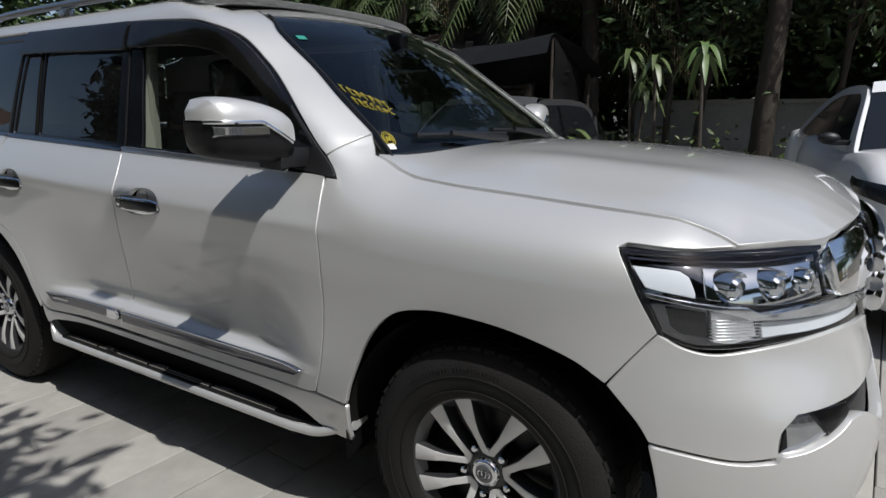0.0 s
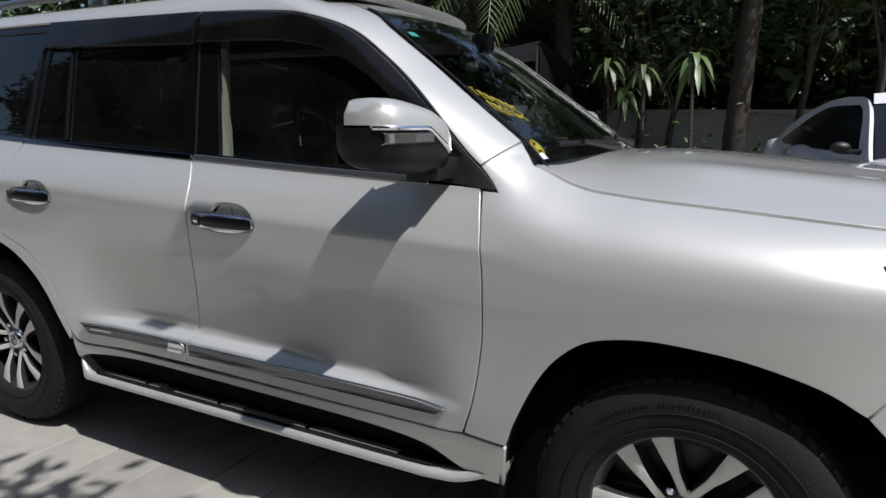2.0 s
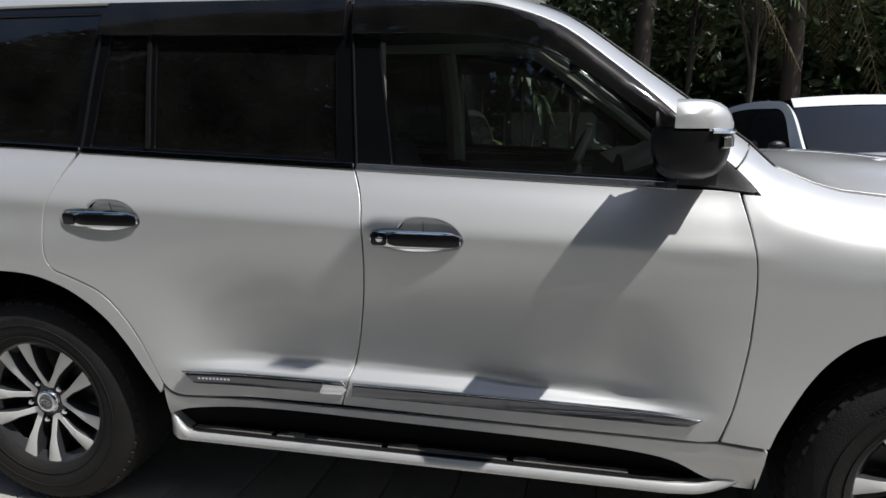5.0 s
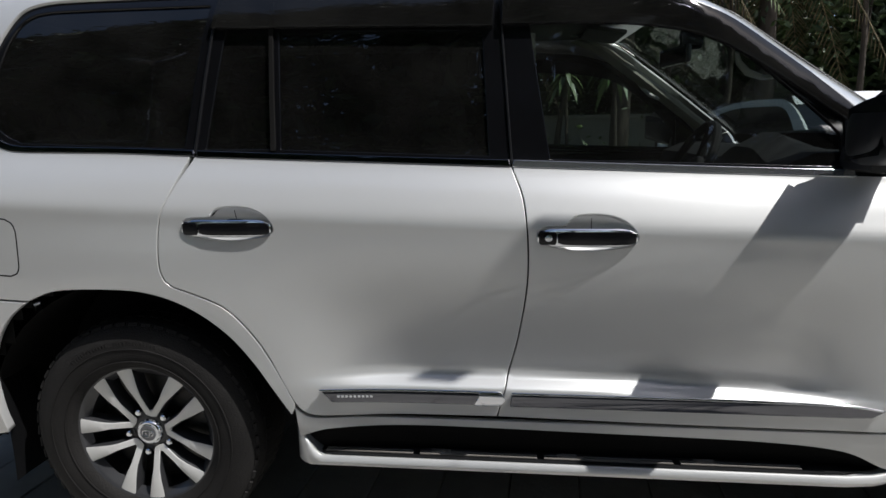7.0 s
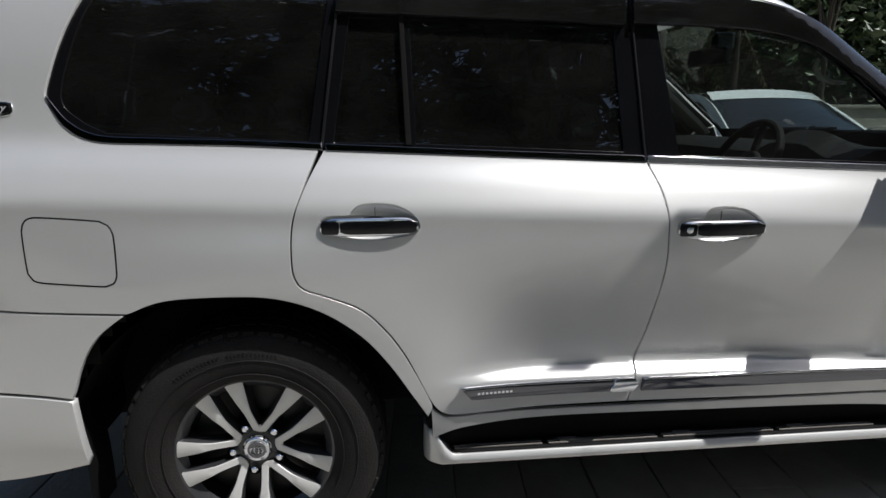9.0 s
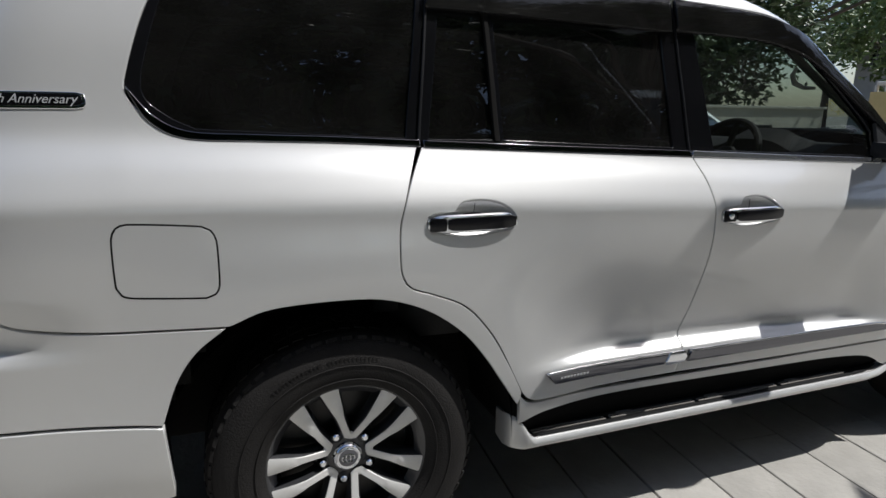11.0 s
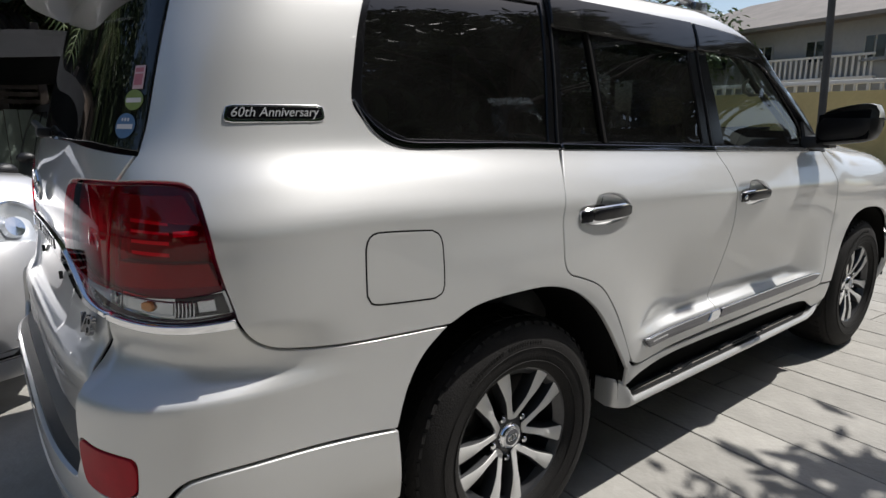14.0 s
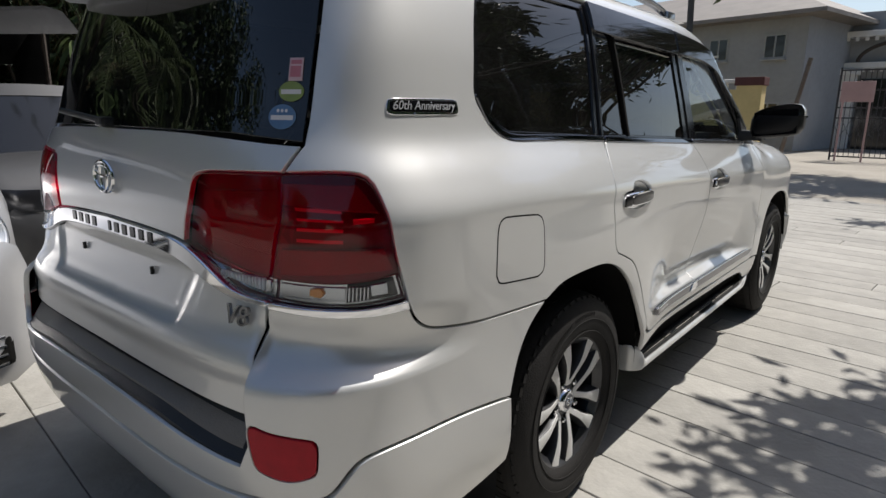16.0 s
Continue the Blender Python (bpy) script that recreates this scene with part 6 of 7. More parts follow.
def tree(name, foot, height, lean, crown_at, radius, n_clump, per, leaf, mat, seed, label, trunk_r=.14, limbs=6, spread=.32):
    rng = np.random.default_rng(seed)
    root = thing(name, label, "tree")
    root.location = foot
    bm = bmesh.new()
    top = Vector(lean) + Vector((0, 0, height))
    pts = [Vector((0, 0, -.1)) + (top - Vector((0, 0, -.1))) * t + Vector((.09 * math.sin(5 * t + seed), .08 * math.cos(4 * t + seed), 0)) * t for t in np.linspace(0, 1, 9)]
    tube(bm, pts, [trunk_r * (1.25 - .75 * t) for t in np.linspace(0, 1, 9)], 10)
    c = Vector(crown_at)
    for k in range(limbs):
        a = rng.random() * 6.28
        e = c + Vector((radius[0] * .75 * math.cos(a), radius[1] * .75 * math.sin(a), radius[2] * (rng.random() - .3)))
        s0 = pts[5 + k % 3]
        m = (s0 + e) / 2 + Vector((0, 0, .25))
        tube(bm, [s0, m, e], [trunk_r * .45, trunk_r * .28, trunk_r * .08], 6)
    part("trunk", bm, BARK, root, smooth=True)
    p = clumps(rng, crown_at, radius, n_clump, per, spread)
    me = leaf_mesh("crown", p, leaf * (.6 + .7 * rng.random(len(p))), rng, mat)
    ob = new("crown", me)
    ob.parent = root
    return root


def frond(bm, base, direction, length, drop, leaflets, width, rng):
    """A feathered palm leaf on an arching rib."""
    d = Vector(direction).normalized()
    flat = Vector((d.x, d.y, 0)).normalized()
    side = Vector((-flat.y, flat.x, 0))
    pts = []
    for t in np.linspace(0, 1, 12):
        pts.append(Vector(base) + d * length * t + Vector((0, 0, -drop * t * t)))
    tube(bm, pts, [.018 * (1 - .8 * t) for t in np.linspace(0, 1, 12)], 5)
    for k in range(leaflets):
        t = .12 + .86 * k / leaflets
        i = min(10, int(t * 11))
        p = pts[i].lerp(pts[i + 1], t * 11 - i)
        run = (pts[i + 1] - pts[i]).normalized()
        for sg in (-1, 1):
            ln = width * (math.sin(math.pi * (.12 + .82 * t)) ** .7) * rng.uniform(.85, 1.1)
            tip = p + (side * sg * .75 + run * .55).normalized() * ln + Vector((0, 0, -ln * rng.uniform(.35, .75)))
            mid = p.lerp(tip, .45) + Vector((0, 0, .05 * ln))
            w = run * .016
            vs = [bm.verts.new(q) for q in (p - w * .5, mid - w, tip, mid + w, p + w * .5)]
            bm.faces.new(vs)


def palm(foot, height, seed, n=13, length=1.9, lean=(0, 0, 0), dry=3):
    rng = random.Random(seed)
    root = thing("palm_tree", "palm with ringed grey trunk and hanging fronds", "palm tree", group="palms by the garden wall")
    root.location = foot
    bm = bmesh.new()
    pts = [Vector((lean[0] * t * t, lean[1] * t * t, -.1 + (height + .1) * t)) for t in np.linspace(0, 1, 26)]
    tube(bm, pts, [.125 * (1.25 - .4 * t) * (1 + .06 * (k % 2)) for k, t in enumerate(np.linspace(0, 1, 26))], 12)
    part("trunk", bm, BARK, root, smooth=True)
    for k in range(n):
        a = 6.283 * k / n + rng.uniform(-.2, .2)
        up = rng.uniform(-.25, .85) if k >= dry else -.5
        bm = bmesh.new()
        frond(bm, pts[-1], (math.cos(a), math.sin(a), up), length * rng.uniform(.8, 1.1), length * rng.uniform(.5, .95), 34, .42, rng)
        part("frond", bm, PALM if k >= dry else DRY, root)
    return root


def rosette_plant(foot, height, seed, leaves=16, size=.42, mat=None, label="tall garden plant with drooping pointed leaves", heads=1):
    rng = random.Random(seed)
    root = thing("garden_plant", label, "plant", group="plants by the garden wall")
    root.location = foot
    for h in range(heads):
        a0 = rng.uniform(0, 6.28)
        top = Vector((.25 * h * math.cos(a0), .25 * h * math.sin(a0), height * (1 - .18 * h)))
        bm = bmesh.new()
        tube(bm, [(0, 0, -.05), top * .5 + Vector((.04, .02, 0)), top], [.028, .022, .016], 7)
        part("stem", bm, BARK, root, smooth=True)
        for k in range(leaves):
            a = 2.4 * k + rng.uniform(-.2, .2)
            t = k / leaves
            ln = size * rng.uniform(.75, 1.1)
            out = Vector((math.cos(a), math.sin(a), 0))
            sd = Vector((-out.y, out.x, 0))
            bm = bmesh.new()
            rows = []
            for u in np.linspace(0, 1, 7):
                p = top + Vector((0, 0, -.10 * t)) + out * ln * (.85 * u) + Vector((0, 0, ln * ((.75 - .9 * t) * u - (1.25 - .2 * t) * u * u)))
                w = .095 * size * math.sin(math.pi * min(1, .12 + u * .88)) ** .8 + .003
                rows.append([p - sd * w, p - Vector((0, 0, .25 * w)), p + sd * w])
            grid_faces(bm, rows)
            part("leaf", bm, mat or LEAF_LIGHT, root, smooth=True)
    return root


def bush(name, centre, radius, n_clump, per, leaf, seed, mat=None, label="dense dark green shrubs along the wall", spread=.25, kind="stuff", category="shrubs"):
    rng = np.random.default_rng(seed)
    p = clumps(rng, centre, radius, n_clump, per, spread, .2)
    p[:, 2] = np.maximum(p[:, 2], .03)
    ob = new(name, leaf_mesh(name, p, leaf * (.6 + .7 * rng.random(len(p))), rng, mat or LEAF))
    return tagged(ob, label, category, kind=kind)


# ---- behind the cars: garden wall, trees, shed ----
PLASTER = material("weathered_plaster", (.44, .42, .37), .9, bump=.3, scale=20, vary=.35, vary_scale=1.2)
bm = bmesh.new()
box(bm, (7.0, 8.1, .74), (12.4, .16, 1.52), .01)
box(bm, (7.0, 8.1, 1.52), (12.5, .24, .06), .01)
tagged(part("wall_garden", bm, PLASTER), "low weathered plaster garden wall", "wall", kind="structure")
palm((2.86, 7.0, 0), 4.6, 3, n=15, length=2.3, lean=(.15, -.1, 0))
palm((-.9, 7.6, 0), 4.3, 8, n=15, length=2.2, lean=(.2, -.2, 0), dry=6)
palm((.35, 7.4, 0), 4.0, 12, n=14, length=2.0, lean=(-.1, -.2, 0), dry=5)
palm((-2.5, 7.9, 0), 4.2, 31, n=16, length=2.2, lean=(.1, -.1, 0), dry=4)
palm((-4.3, 8.6, 0), 4.5, 37, n=16, length=2.3, lean=(.2, -.1, 0), dry=4)
palm((5.2, 7.6, 0), 4.4, 21, n=14, length=2.2, lean=(-.2, -.2, 0), dry=4)
rosette_plant((2.40, 4.75, 0), 2.08, 5, 15, .38)
rosette_plant((1.86, 5.0, 0), 2.0, 6, 13, .30, PALM)
rosette_plant((1.2, 6.4, 0), 2.2, 9, 14, .40, PALM, heads=2)
rosette_plant((.75, 5.2, 0), 1.1, 15, 14, .6, PALM)
for k, (x, y, h) in enumerate(((1.55, 7.3, 3.4), (1.95, 7.4, 3.2), (3.6, 7.7, 3.6), (4.4, 7.2, 4.0), (6.4, 7.4, 4.4), (8.2, 7.6, 4.6), (.9, 7.8, 3.3))):
    tree("garden_tree", (x, y, 0), h * .8, (.1, 0, 0), (0, .3, h), (1.1, .9, 1.2), 46, 34, .17, LEAF, 40 + k, "slender garden tree with dark leaves", .055, 5)
for k, (x, y, z, r) in enumerate(((1.0, 9.6, 3.2, 1.6), (3.4, 9.8, 3.3, 1.8), (6.0, 9.8, 3.4, 1.9), (9.0, 9.6, 3.4, 2.0), (-1.6, 9.6, 3.6, 1.6), (12.0, 9.5, 3.6, 2.0))):
    bush("hedge_growth", (x, y, z), (r, 1.2, 2.0), 130, 40, .22, 70 + k, label="dense dark trees behind the garden wall", spread=.3, category="trees")
for k, (x, y, z, r) in enumerate(((1.5, 10.6, 5.6, 2.0), (5.0, 10.8, 5.9, 2.4), (9.5, 10.8, 5.9, 2.4), (-2.0, 10.6, 5.6, 1.6))):
    bush("hedge_growth", (x, y, z), (r, 1.3, 1.7), 110, 34, .26, 90 + k, label="dense dark trees behind the garden wall", spread=.35, category="trees")
for k, (x, y) in enumerate(((.6, 6.6), (1.3, 6.9), (2.2, 6.6), (3.5, 6.8), (4.6, 6.9))):
    bush("border_shrub", (x, y, .45), (.45, .4, .45), 26, 30, .13, 110 + k, mat=PALM, label="low dark shrub at the wall's foot", kind="", category="shrub")

# leaf mass added above the view, only to throw shade on the garden
for k, (x, y) in enumerate(((1.0, 7.4),)):
    bush("overhanging_growth", (x, y, 6.6), (1.5, 1.2, .5), 60, 34, .36, 300 + k, label="high dark boughs added out of view to shade the garden", spread=.35, category="boughs")

# shed with a corrugated iron roof
IRON = material("rusty_iron_sheet", (.18, .165, .15), .6, .35, bump=.3, scale=30, vary=.5, vary_scale=2, dark=(.12, .075, .05))
GREEN_BOARD = material("faded_green_boards", (.30, .36, .31), .8, bump=.4, scale=30, vary=.35, vary_scale=2.5, stretch=(3, 3, .4), random_vary=.3)
OLD_WOOD = material("old_dark_wood", (.065, .05, .04), .85, bump=.5, scale=30, vary=.4, vary_scale=4, stretch=(.4, 3, 3))
# mostly unseen tree masses, added to keep sky out of the rear window's reflection
for k, (x, y, z) in enumerate(((-5.4, 11.0, 6.2), (-8.6, 10.2, 5.8), (-11.6, 8.0, 5.2), (-13.5, 4.6, 4.4), (-14.5, .6, 4.4), (-3.2, 11.6, 6.4))):
    bush("hedge_growth", (x, y, z), (2.2, 1.9, 3.6), 190, 38, .30, 500 + k, label="dense dark trees around the shed, added for the rear window to reflect", spread=.4, category="trees")
for k, x in enumerate((-6.6, -4.2, -1.8, .6, 3.0, 5.4, 7.8, 10.2)):
    bush("thicket", (x, 9.9, 2.5), (1.7, .6, 2.5), 95, 40, .34, 400 + k, label="dense dark thicket behind the garden wall", spread=.42, category="thicket")
shed = thing("shed", "old shed with corrugated iron roof and faded green boards", "shed")
for x0, x1, y0, z0, y1, z1 in ((-7.0, -.35, 5.9, 2.14, 9.2, 3.0),):
    bm = bmesh.new()
    rows = []
    for x in np.arange(x0, x1, .019):
        w = .013 * math.sin((x - x0) / .076 * 2 * math.pi)
        sag = .03 * math.sin(x * 1.7) + .02 * math.sin(x * 4.1)
        rows.append([(x, y0 + .05 * math.sin(x * 2.3), z0 + w + sag), (x, (y0 + y1) / 2, (z0 + z1) / 2 + w), (x, y1, z1 + w)])
    grid_faces(bm, rows)
    bmesh.ops.solidify(bm, geom=bm.faces[:], thickness=.002)
    part("roof", bm, IRON, shed, "rusty corrugated iron roof", smooth=True)
rng = random.Random(2)
x = -7.0
while x < -.45:
    w = rng.uniform(.14, .20)
    h = 1.52 + rng.uniform(-.03, .04)
    bm = bmesh.new()
    box(bm, (x + w / 2, 6.75 + rng.uniform(-.008, .008), h / 2), (w - .008, .022, h), .003)
    part("board", bm, GREEN_BOARD, shed)
    x += w
for k in range(7):
    bm = bmesh.new()
    box(bm, (-3.7, 6.82, 1.60 + k * .085), (6.6, .02, .05), .003)
    part("batten", bm, OLD_WOOD, shed)
for x in (-6.8, -5.0, -3.1, -1.5, -.42):
    bm = bmesh.new()
    box(bm, (x, 6.68, 1.25), (.09, .09, 2.5), .008)
    part("post", bm, OLD_WOOD, shed)
bm = bmesh.new()
box(bm, (-3.7, 6.66, 2.22), (6.8, .06, .12), .005)
part("beam", bm, OLD_WOOD, shed)
bm = bmesh.new()
box(bm, (-3.7, 9.1, 1.4), (6.7, .06, 2.8), .01)
part("back_wall", bm, OLD_WOOD, shed)
# dark canopy beside the shed
TARP = material("black_tarpaulin", (.016, .016, .017), .6, bump=.5, scale=6, vary=.4, vary_scale=2)
canopy = thing("canopy", "black tarpaulin canopy on thin posts", "canopy")
bm = bmesh.new()
rows = []
for t in np.linspace(0, 1, 20):
    x = -2.2 + 2.75 * t
    ridge = 2.16 + .19 * t ** 1.5
    rows.append([(x, 5.28 + .02 * math.sin(9 * t), ridge + .012 * math.sin(14 * t)), (x + .05, 5.0, ridge - .10 - .04 * math.sin(5 * t)), (x + .1, 4.75, ridge - .28)][::-1] + [(x + .12 * t, 5.8, ridge - .12), (x + .35 * t ** 2, 6.5, ridge - .42 - .06 * t)])
grid_faces(bm, rows)
bmesh.ops.solidify(bm, geom=bm.faces[:], thickness=.006)
part("sheet", bm, TARP, canopy, smooth=True)
bm = bmesh.new()
rows = [[(.53 + .02 * math.sin(6 * v), 5.28 + u * 1.2, 2.33 - .42 * u - (.02 + .85 * v) * (1 - .3 * u)) for u in np.linspace(0, 1, 8)] for v in np.linspace(0, 1, 8)]
grid_faces(bm, rows)
bmesh.ops.solidify(bm, geom=bm.faces[:], thickness=.006)
part("side_sheet", bm, TARP, canopy, smooth=True)
for x, y, z in ((.5, 5.3, 2.3), (.62, 6.4, 1.9), (-2.1, 5.3, 2.1), (-2.0, 6.4, 1.75)):
    bm = bmesh.new()
    tube(bm, [(x, y, -.02), (x, y, z)], .025, 8)
    part("post", bm, OLD_WOOD, canopy, smooth=True)
# bare pale house beyond the shed
CREAM = material("cream_render", (.62, .55, .40), .9, bump=.2, scale=15, vary=.15, vary_scale=.8)
ROOF_BROWN = material("brown_roof_tiles", (.16, .10, .075), .85, bump=.6, scale=18, vary=.4, vary_scale=3)
WINDOW_DARK = material("dark_window", (.012, .013, .015), .08, spec=.5, vary=.2)
FRAME_GREY = material("grey_window_frame", (.32, .33, .33), .6, vary=.2)


def house(name, label, c, d, rz, wall, roof, floors=2, bays=4, rise=1.2, eave=.6, k=1.0):
    """A plain house: walls, storeys of framed windows, hipped roof."""
    root = thing(name, label, "house", at=pose(*c, 0, 0, rz))
    W, D, H = d
    bm = bmesh.new()
    box(bm, (0, 0, H / 2), (W, D, H), .02)
    part("wall", bm, wall, root)
    bm = bmesh.new()
    a = [(-W / 2 - eave, -D / 2 - eave, H), (W / 2 + eave, -D / 2 - eave, H), (W / 2 + eave, D / 2 + eave, H), (-W / 2 - eave, D / 2 + eave, H)]
    r = [(-W / 2 + D * .35, 0, H + rise), (W / 2 - D * .35, 0, H + rise)]
    va = [bm.verts.new(p) for p in a]
    vl = [bm.verts.new((x, y, z - .14)) for x, y, z in a]
    vr = [bm.verts.new(p) for p in r]
    for f in ((va[0], va[1], vr[1], vr[0]), (va[1], va[2], vr[1]), (va[2], va[3], vr[0], vr[1]), (va[3], va[0], vr[0]), tuple(vl[::-1])):
        bm.faces.new(f)
    for i in range(4):
        bm.faces.new((va[(i + 1) % 4], va[i], vl[i], vl[(i + 1) % 4]))
    part("roof", bm, roof, root)
    fh = H / floors
    for f in range(floors):
        for side in (-1, 1):
            for b in range(bays):
                x = -W / 2 + W * (b + .5) / bays
                w = part("window", bmesh.new(), None, root)
                bm = bmesh.new()
                box(bm, (x, side * (D / 2 + .01), fh * (f + .55)), (1.15 * k, .06, 1.25 * k), .01)
                part("frame", bm, FRAME_GREY, w)
                for dx in (-.27 * k, .27 * k):
                    bm = bmesh.new()
                    box(bm, (x + dx, side * (D / 2 + .035), fh * (f + .55)), (.44 * k, .03, 1.08 * k), .005)
                    part("pane", bm, WINDOW_DARK, w)
                bm = bmesh.new()
                box(bm, (x, side * (D / 2 + .07), fh * (f + .55) - .68 * k), (1.3 * k, .18, .06), .01)
                part("sill", bm, FRAME_GREY, w)
    return root


house("house", "plain cream house behind the shed", (-9.5, 16.5, 0), (11, 8, 6.4), 8, CREAM, ROOF_BROWN)

# ---- the lane's far side: yellow wall, gate, house, pole ----
YELLOW = material("ochre_wall_paint", (.62, .50, .24), .85, bump=.2, scale=20, vary=.2, vary_scale=1)
MAROON = material("maroon_coping", (.10, .030, .028), .7, vary=.3)
# pale grey render, its colour lowered to carry the shade on these fronts
GREY_WALL = material("pale_grey_render_shaded", (.31, .32, .33), .9, bump=.2, scale=12, vary=.22, vary_scale=.6)
GREY_ROOF = material("grey_roof_sheets", (.22, .195, .17), .7, bump=.5, scale=8, vary=.3, vary_scale=1.5)
WHITE_PAINT = material("white_paint", (.72, .71, .68), .6, vary=.15)
STEEL = material("dark_steel_paint", (.045, .045, .05), .5, .4, vary=.3)
bm = bmesh.new()
box(bm, (19.6, 7.2, 1.05), (.22, 8.4, 2.1), .01)
tagged(part("wall_yellow", bm, YELLOW), "ochre painted yard wall beside the lane", "wall", kind="structure")
pier = thing("gate_pier", "ochre gate pier with maroon cap", "gate pier")
bm = bmesh.new()
box(bm, (19.55, 3.28, 1.15), (.55, .75, 2.3), .01)
part("pier", bm, YELLOW, pier)
bm = bmesh.new()
box(bm, (19.55, 3.28, 2.34), (.66, .86, .26), .02)
part("cap", bm, MAROON, pier, "maroon cap")
bm = bmesh.new()
for k in range(24):
    box(bm, (19.6, 3.7 + k * .33, 2.2), (.10, .09, .22), .02)
box(bm, (19.6, 7.3, 2.36), (.24, 7.9, .12), .03)
tagged(part("wall_coping", bm, WHITE_PAINT), "white balustrade on the ochre wall", "balustrade", kind="structure")
house("house", "two-storey pale grey house with grey roof", (29.5, 9.0, 0), (15, 9, 4.85), 78, GREY_WALL, GREY_ROOF, 2, 7, 1.9, .8, .68)
rail = thing("balcony_rail", "white balcony rail on the grey house", "railing")
for k in range(22):
    bm = bmesh.new()
    box(bm, (24.2 + .02 * k, 5.8 + k * .2, 3.1), (.05, .08, .75), .01)
    part("baluster", bm, WHITE_PAINT, rail)
bm = bmesh.new()
box(bm, (24.4, 7.9, 3.52), (.12, 4.6, .08), .01, Matrix.Rotation(radians(-5), 4, "Z"))
box(bm, (24.4, 7.9, 2.70), (.5, 4.6, .12), .01, Matrix.Rotation(radians(-5), 4, "Z"))
part("rail", bm, WHITE_PAINT, rail)
# ornate entrance beyond the gate
hall = thing("entrance_building", "pale entrance building with arch and cornice", "building")
bm = bmesh.new()
box(bm, (30.5, -3.0, 2.6), (6, 11, 5.2), .03)
part("wall", bm, GREY_WALL, hall)
for z, dd in ((4.35, .35), (3.20, .25)):
    bm = bmesh.new()
    box(bm, (27.35, -3.0, z), (dd * 2, 11.2, .22), .03)
    for k in range(36):
        box(bm, (27.2 - dd * .3, -8.4 + k * .31, z - .18), (.10, .12, .14), .01)
    part("cornice", bm, WHITE_PAINT, hall)
for y in (-7.5, -4.6, -1.6, 1.6):
    bm = bmesh.new()
    box(bm, (27.2, y, 1.5), (.5, .5, 3.0), .03)
    box(bm, (27.2, y, 2.95), (.7, .7, .22), .03)
    part("column", bm, WHITE_PAINT, hall)
# flat dark panels stand in for the shade inside the entrance
for y in (-6.0, -3.1, 0):
    bm = bmesh.new()
    box(bm, (27.44, y, 1.35), (.12, 2.5, 2.7), .02)
    part("doorway_shade", bm, WINDOW_DARK, hall)
bm = bmesh.new()
tube(bm, [(27.0, -.2 + 1.6 * math.cos(a), 3.32 + .75 * math.sin(a)) for a in np.linspace(0, math.pi, 24)], .07, 8)
part("arch", bm, OLD_WOOD, hall, smooth=True)
sign = thing("sign_board", "faded pink board on two thin legs", "sign")
bm = bmesh.new()
box(bm, (19.6, .45, 2.0), (.05, .82, .58), .01)
for y in (.12, .78):
    box(bm, (19.62, y, .98), (.05, .05, 2.0), .005)
part("board", bm, material("faded_pink_board", (.50, .33, .33), .7, vary=.2), sign)
gate = thing("metal_gate", "dark steel lattice gate standing open", "gate")
bm = bmesh.new()
for z in (.12, 1.25, 1.55, 2.05, 2.62):
    box(bm, (19.9, -.9, z), (.04, 3.7, .04), .004)
for y in (-2.75, .95):
    box(bm, (19.9, y, 1.35), (.05, .05, 2.7), .004)
part("gate_frame", bm, STEEL, gate)
for k in range(28):
    bm = bmesh.new()
    box(bm, (19.9, -2.65 + k * .13, 1.37), (.018, .018, 2.5), 0)
    part("bar", bm, STEEL, gate)
for k in range(14):
    for sg in (-1, 1):
        bm = bmesh.new()
        tube(bm, [(19.9, -2.6 + k * .26, .7), (19.9, -2.6 + k * .26 + sg * .13, .95), (19.9, -2.6 + k * .26, 1.22)], .008, 5)
        part("scroll", bm, STEEL, gate)
pole = thing("utility_pole", "leaning grey utility pole with wires", "pole")
bm = bmesh.new()
tube(bm, [(14, 3.38, -.2), (14.05, 3.55, 4.2), (14.1, 3.72, 8)], [.085, .075, .06], 12)
part("pole", bm, material("weathered_pole", (.10, .095, .09), .85, bump=.4, scale=20, vary=.3), pole, smooth=True)
for k, z in enumerate((5.4, 5.8, 6.3, 6.8)):
    bm = bmesh.new()
    tube(bm, [(14.06 + (t - .5) * 3, 3.6 + (t - .5) * 50, z + .9 * (2 * t - 1) ** 2 + .2 * k * t) for t in np.linspace(0, 1, 24)], .012, 5)
    part("wire", bm, STEEL, pole, smooth=True)
strut = thing("leaning_post", "thin rusty post leaning at the pier", "post")
bm = bmesh.new()
tube(bm, [(18.4, 2.05, -.05), (18.4, 1.55, 2.9)], .06, 8)
part("post", bm, IRON, strut, smooth=True)
for k, (x, y, z, r) in enumerate(((23, 13, 4.5, 2.6), (26, 18, 5.5, 3))):
    tree("street_tree", (x, y, 0), z, (0, 0, 0), (0, 0, z), (r, r, 1.6), 110, 40, .3, LEAF_LIGHT, 140 + k, "leafy street tree beside the lane", .16)

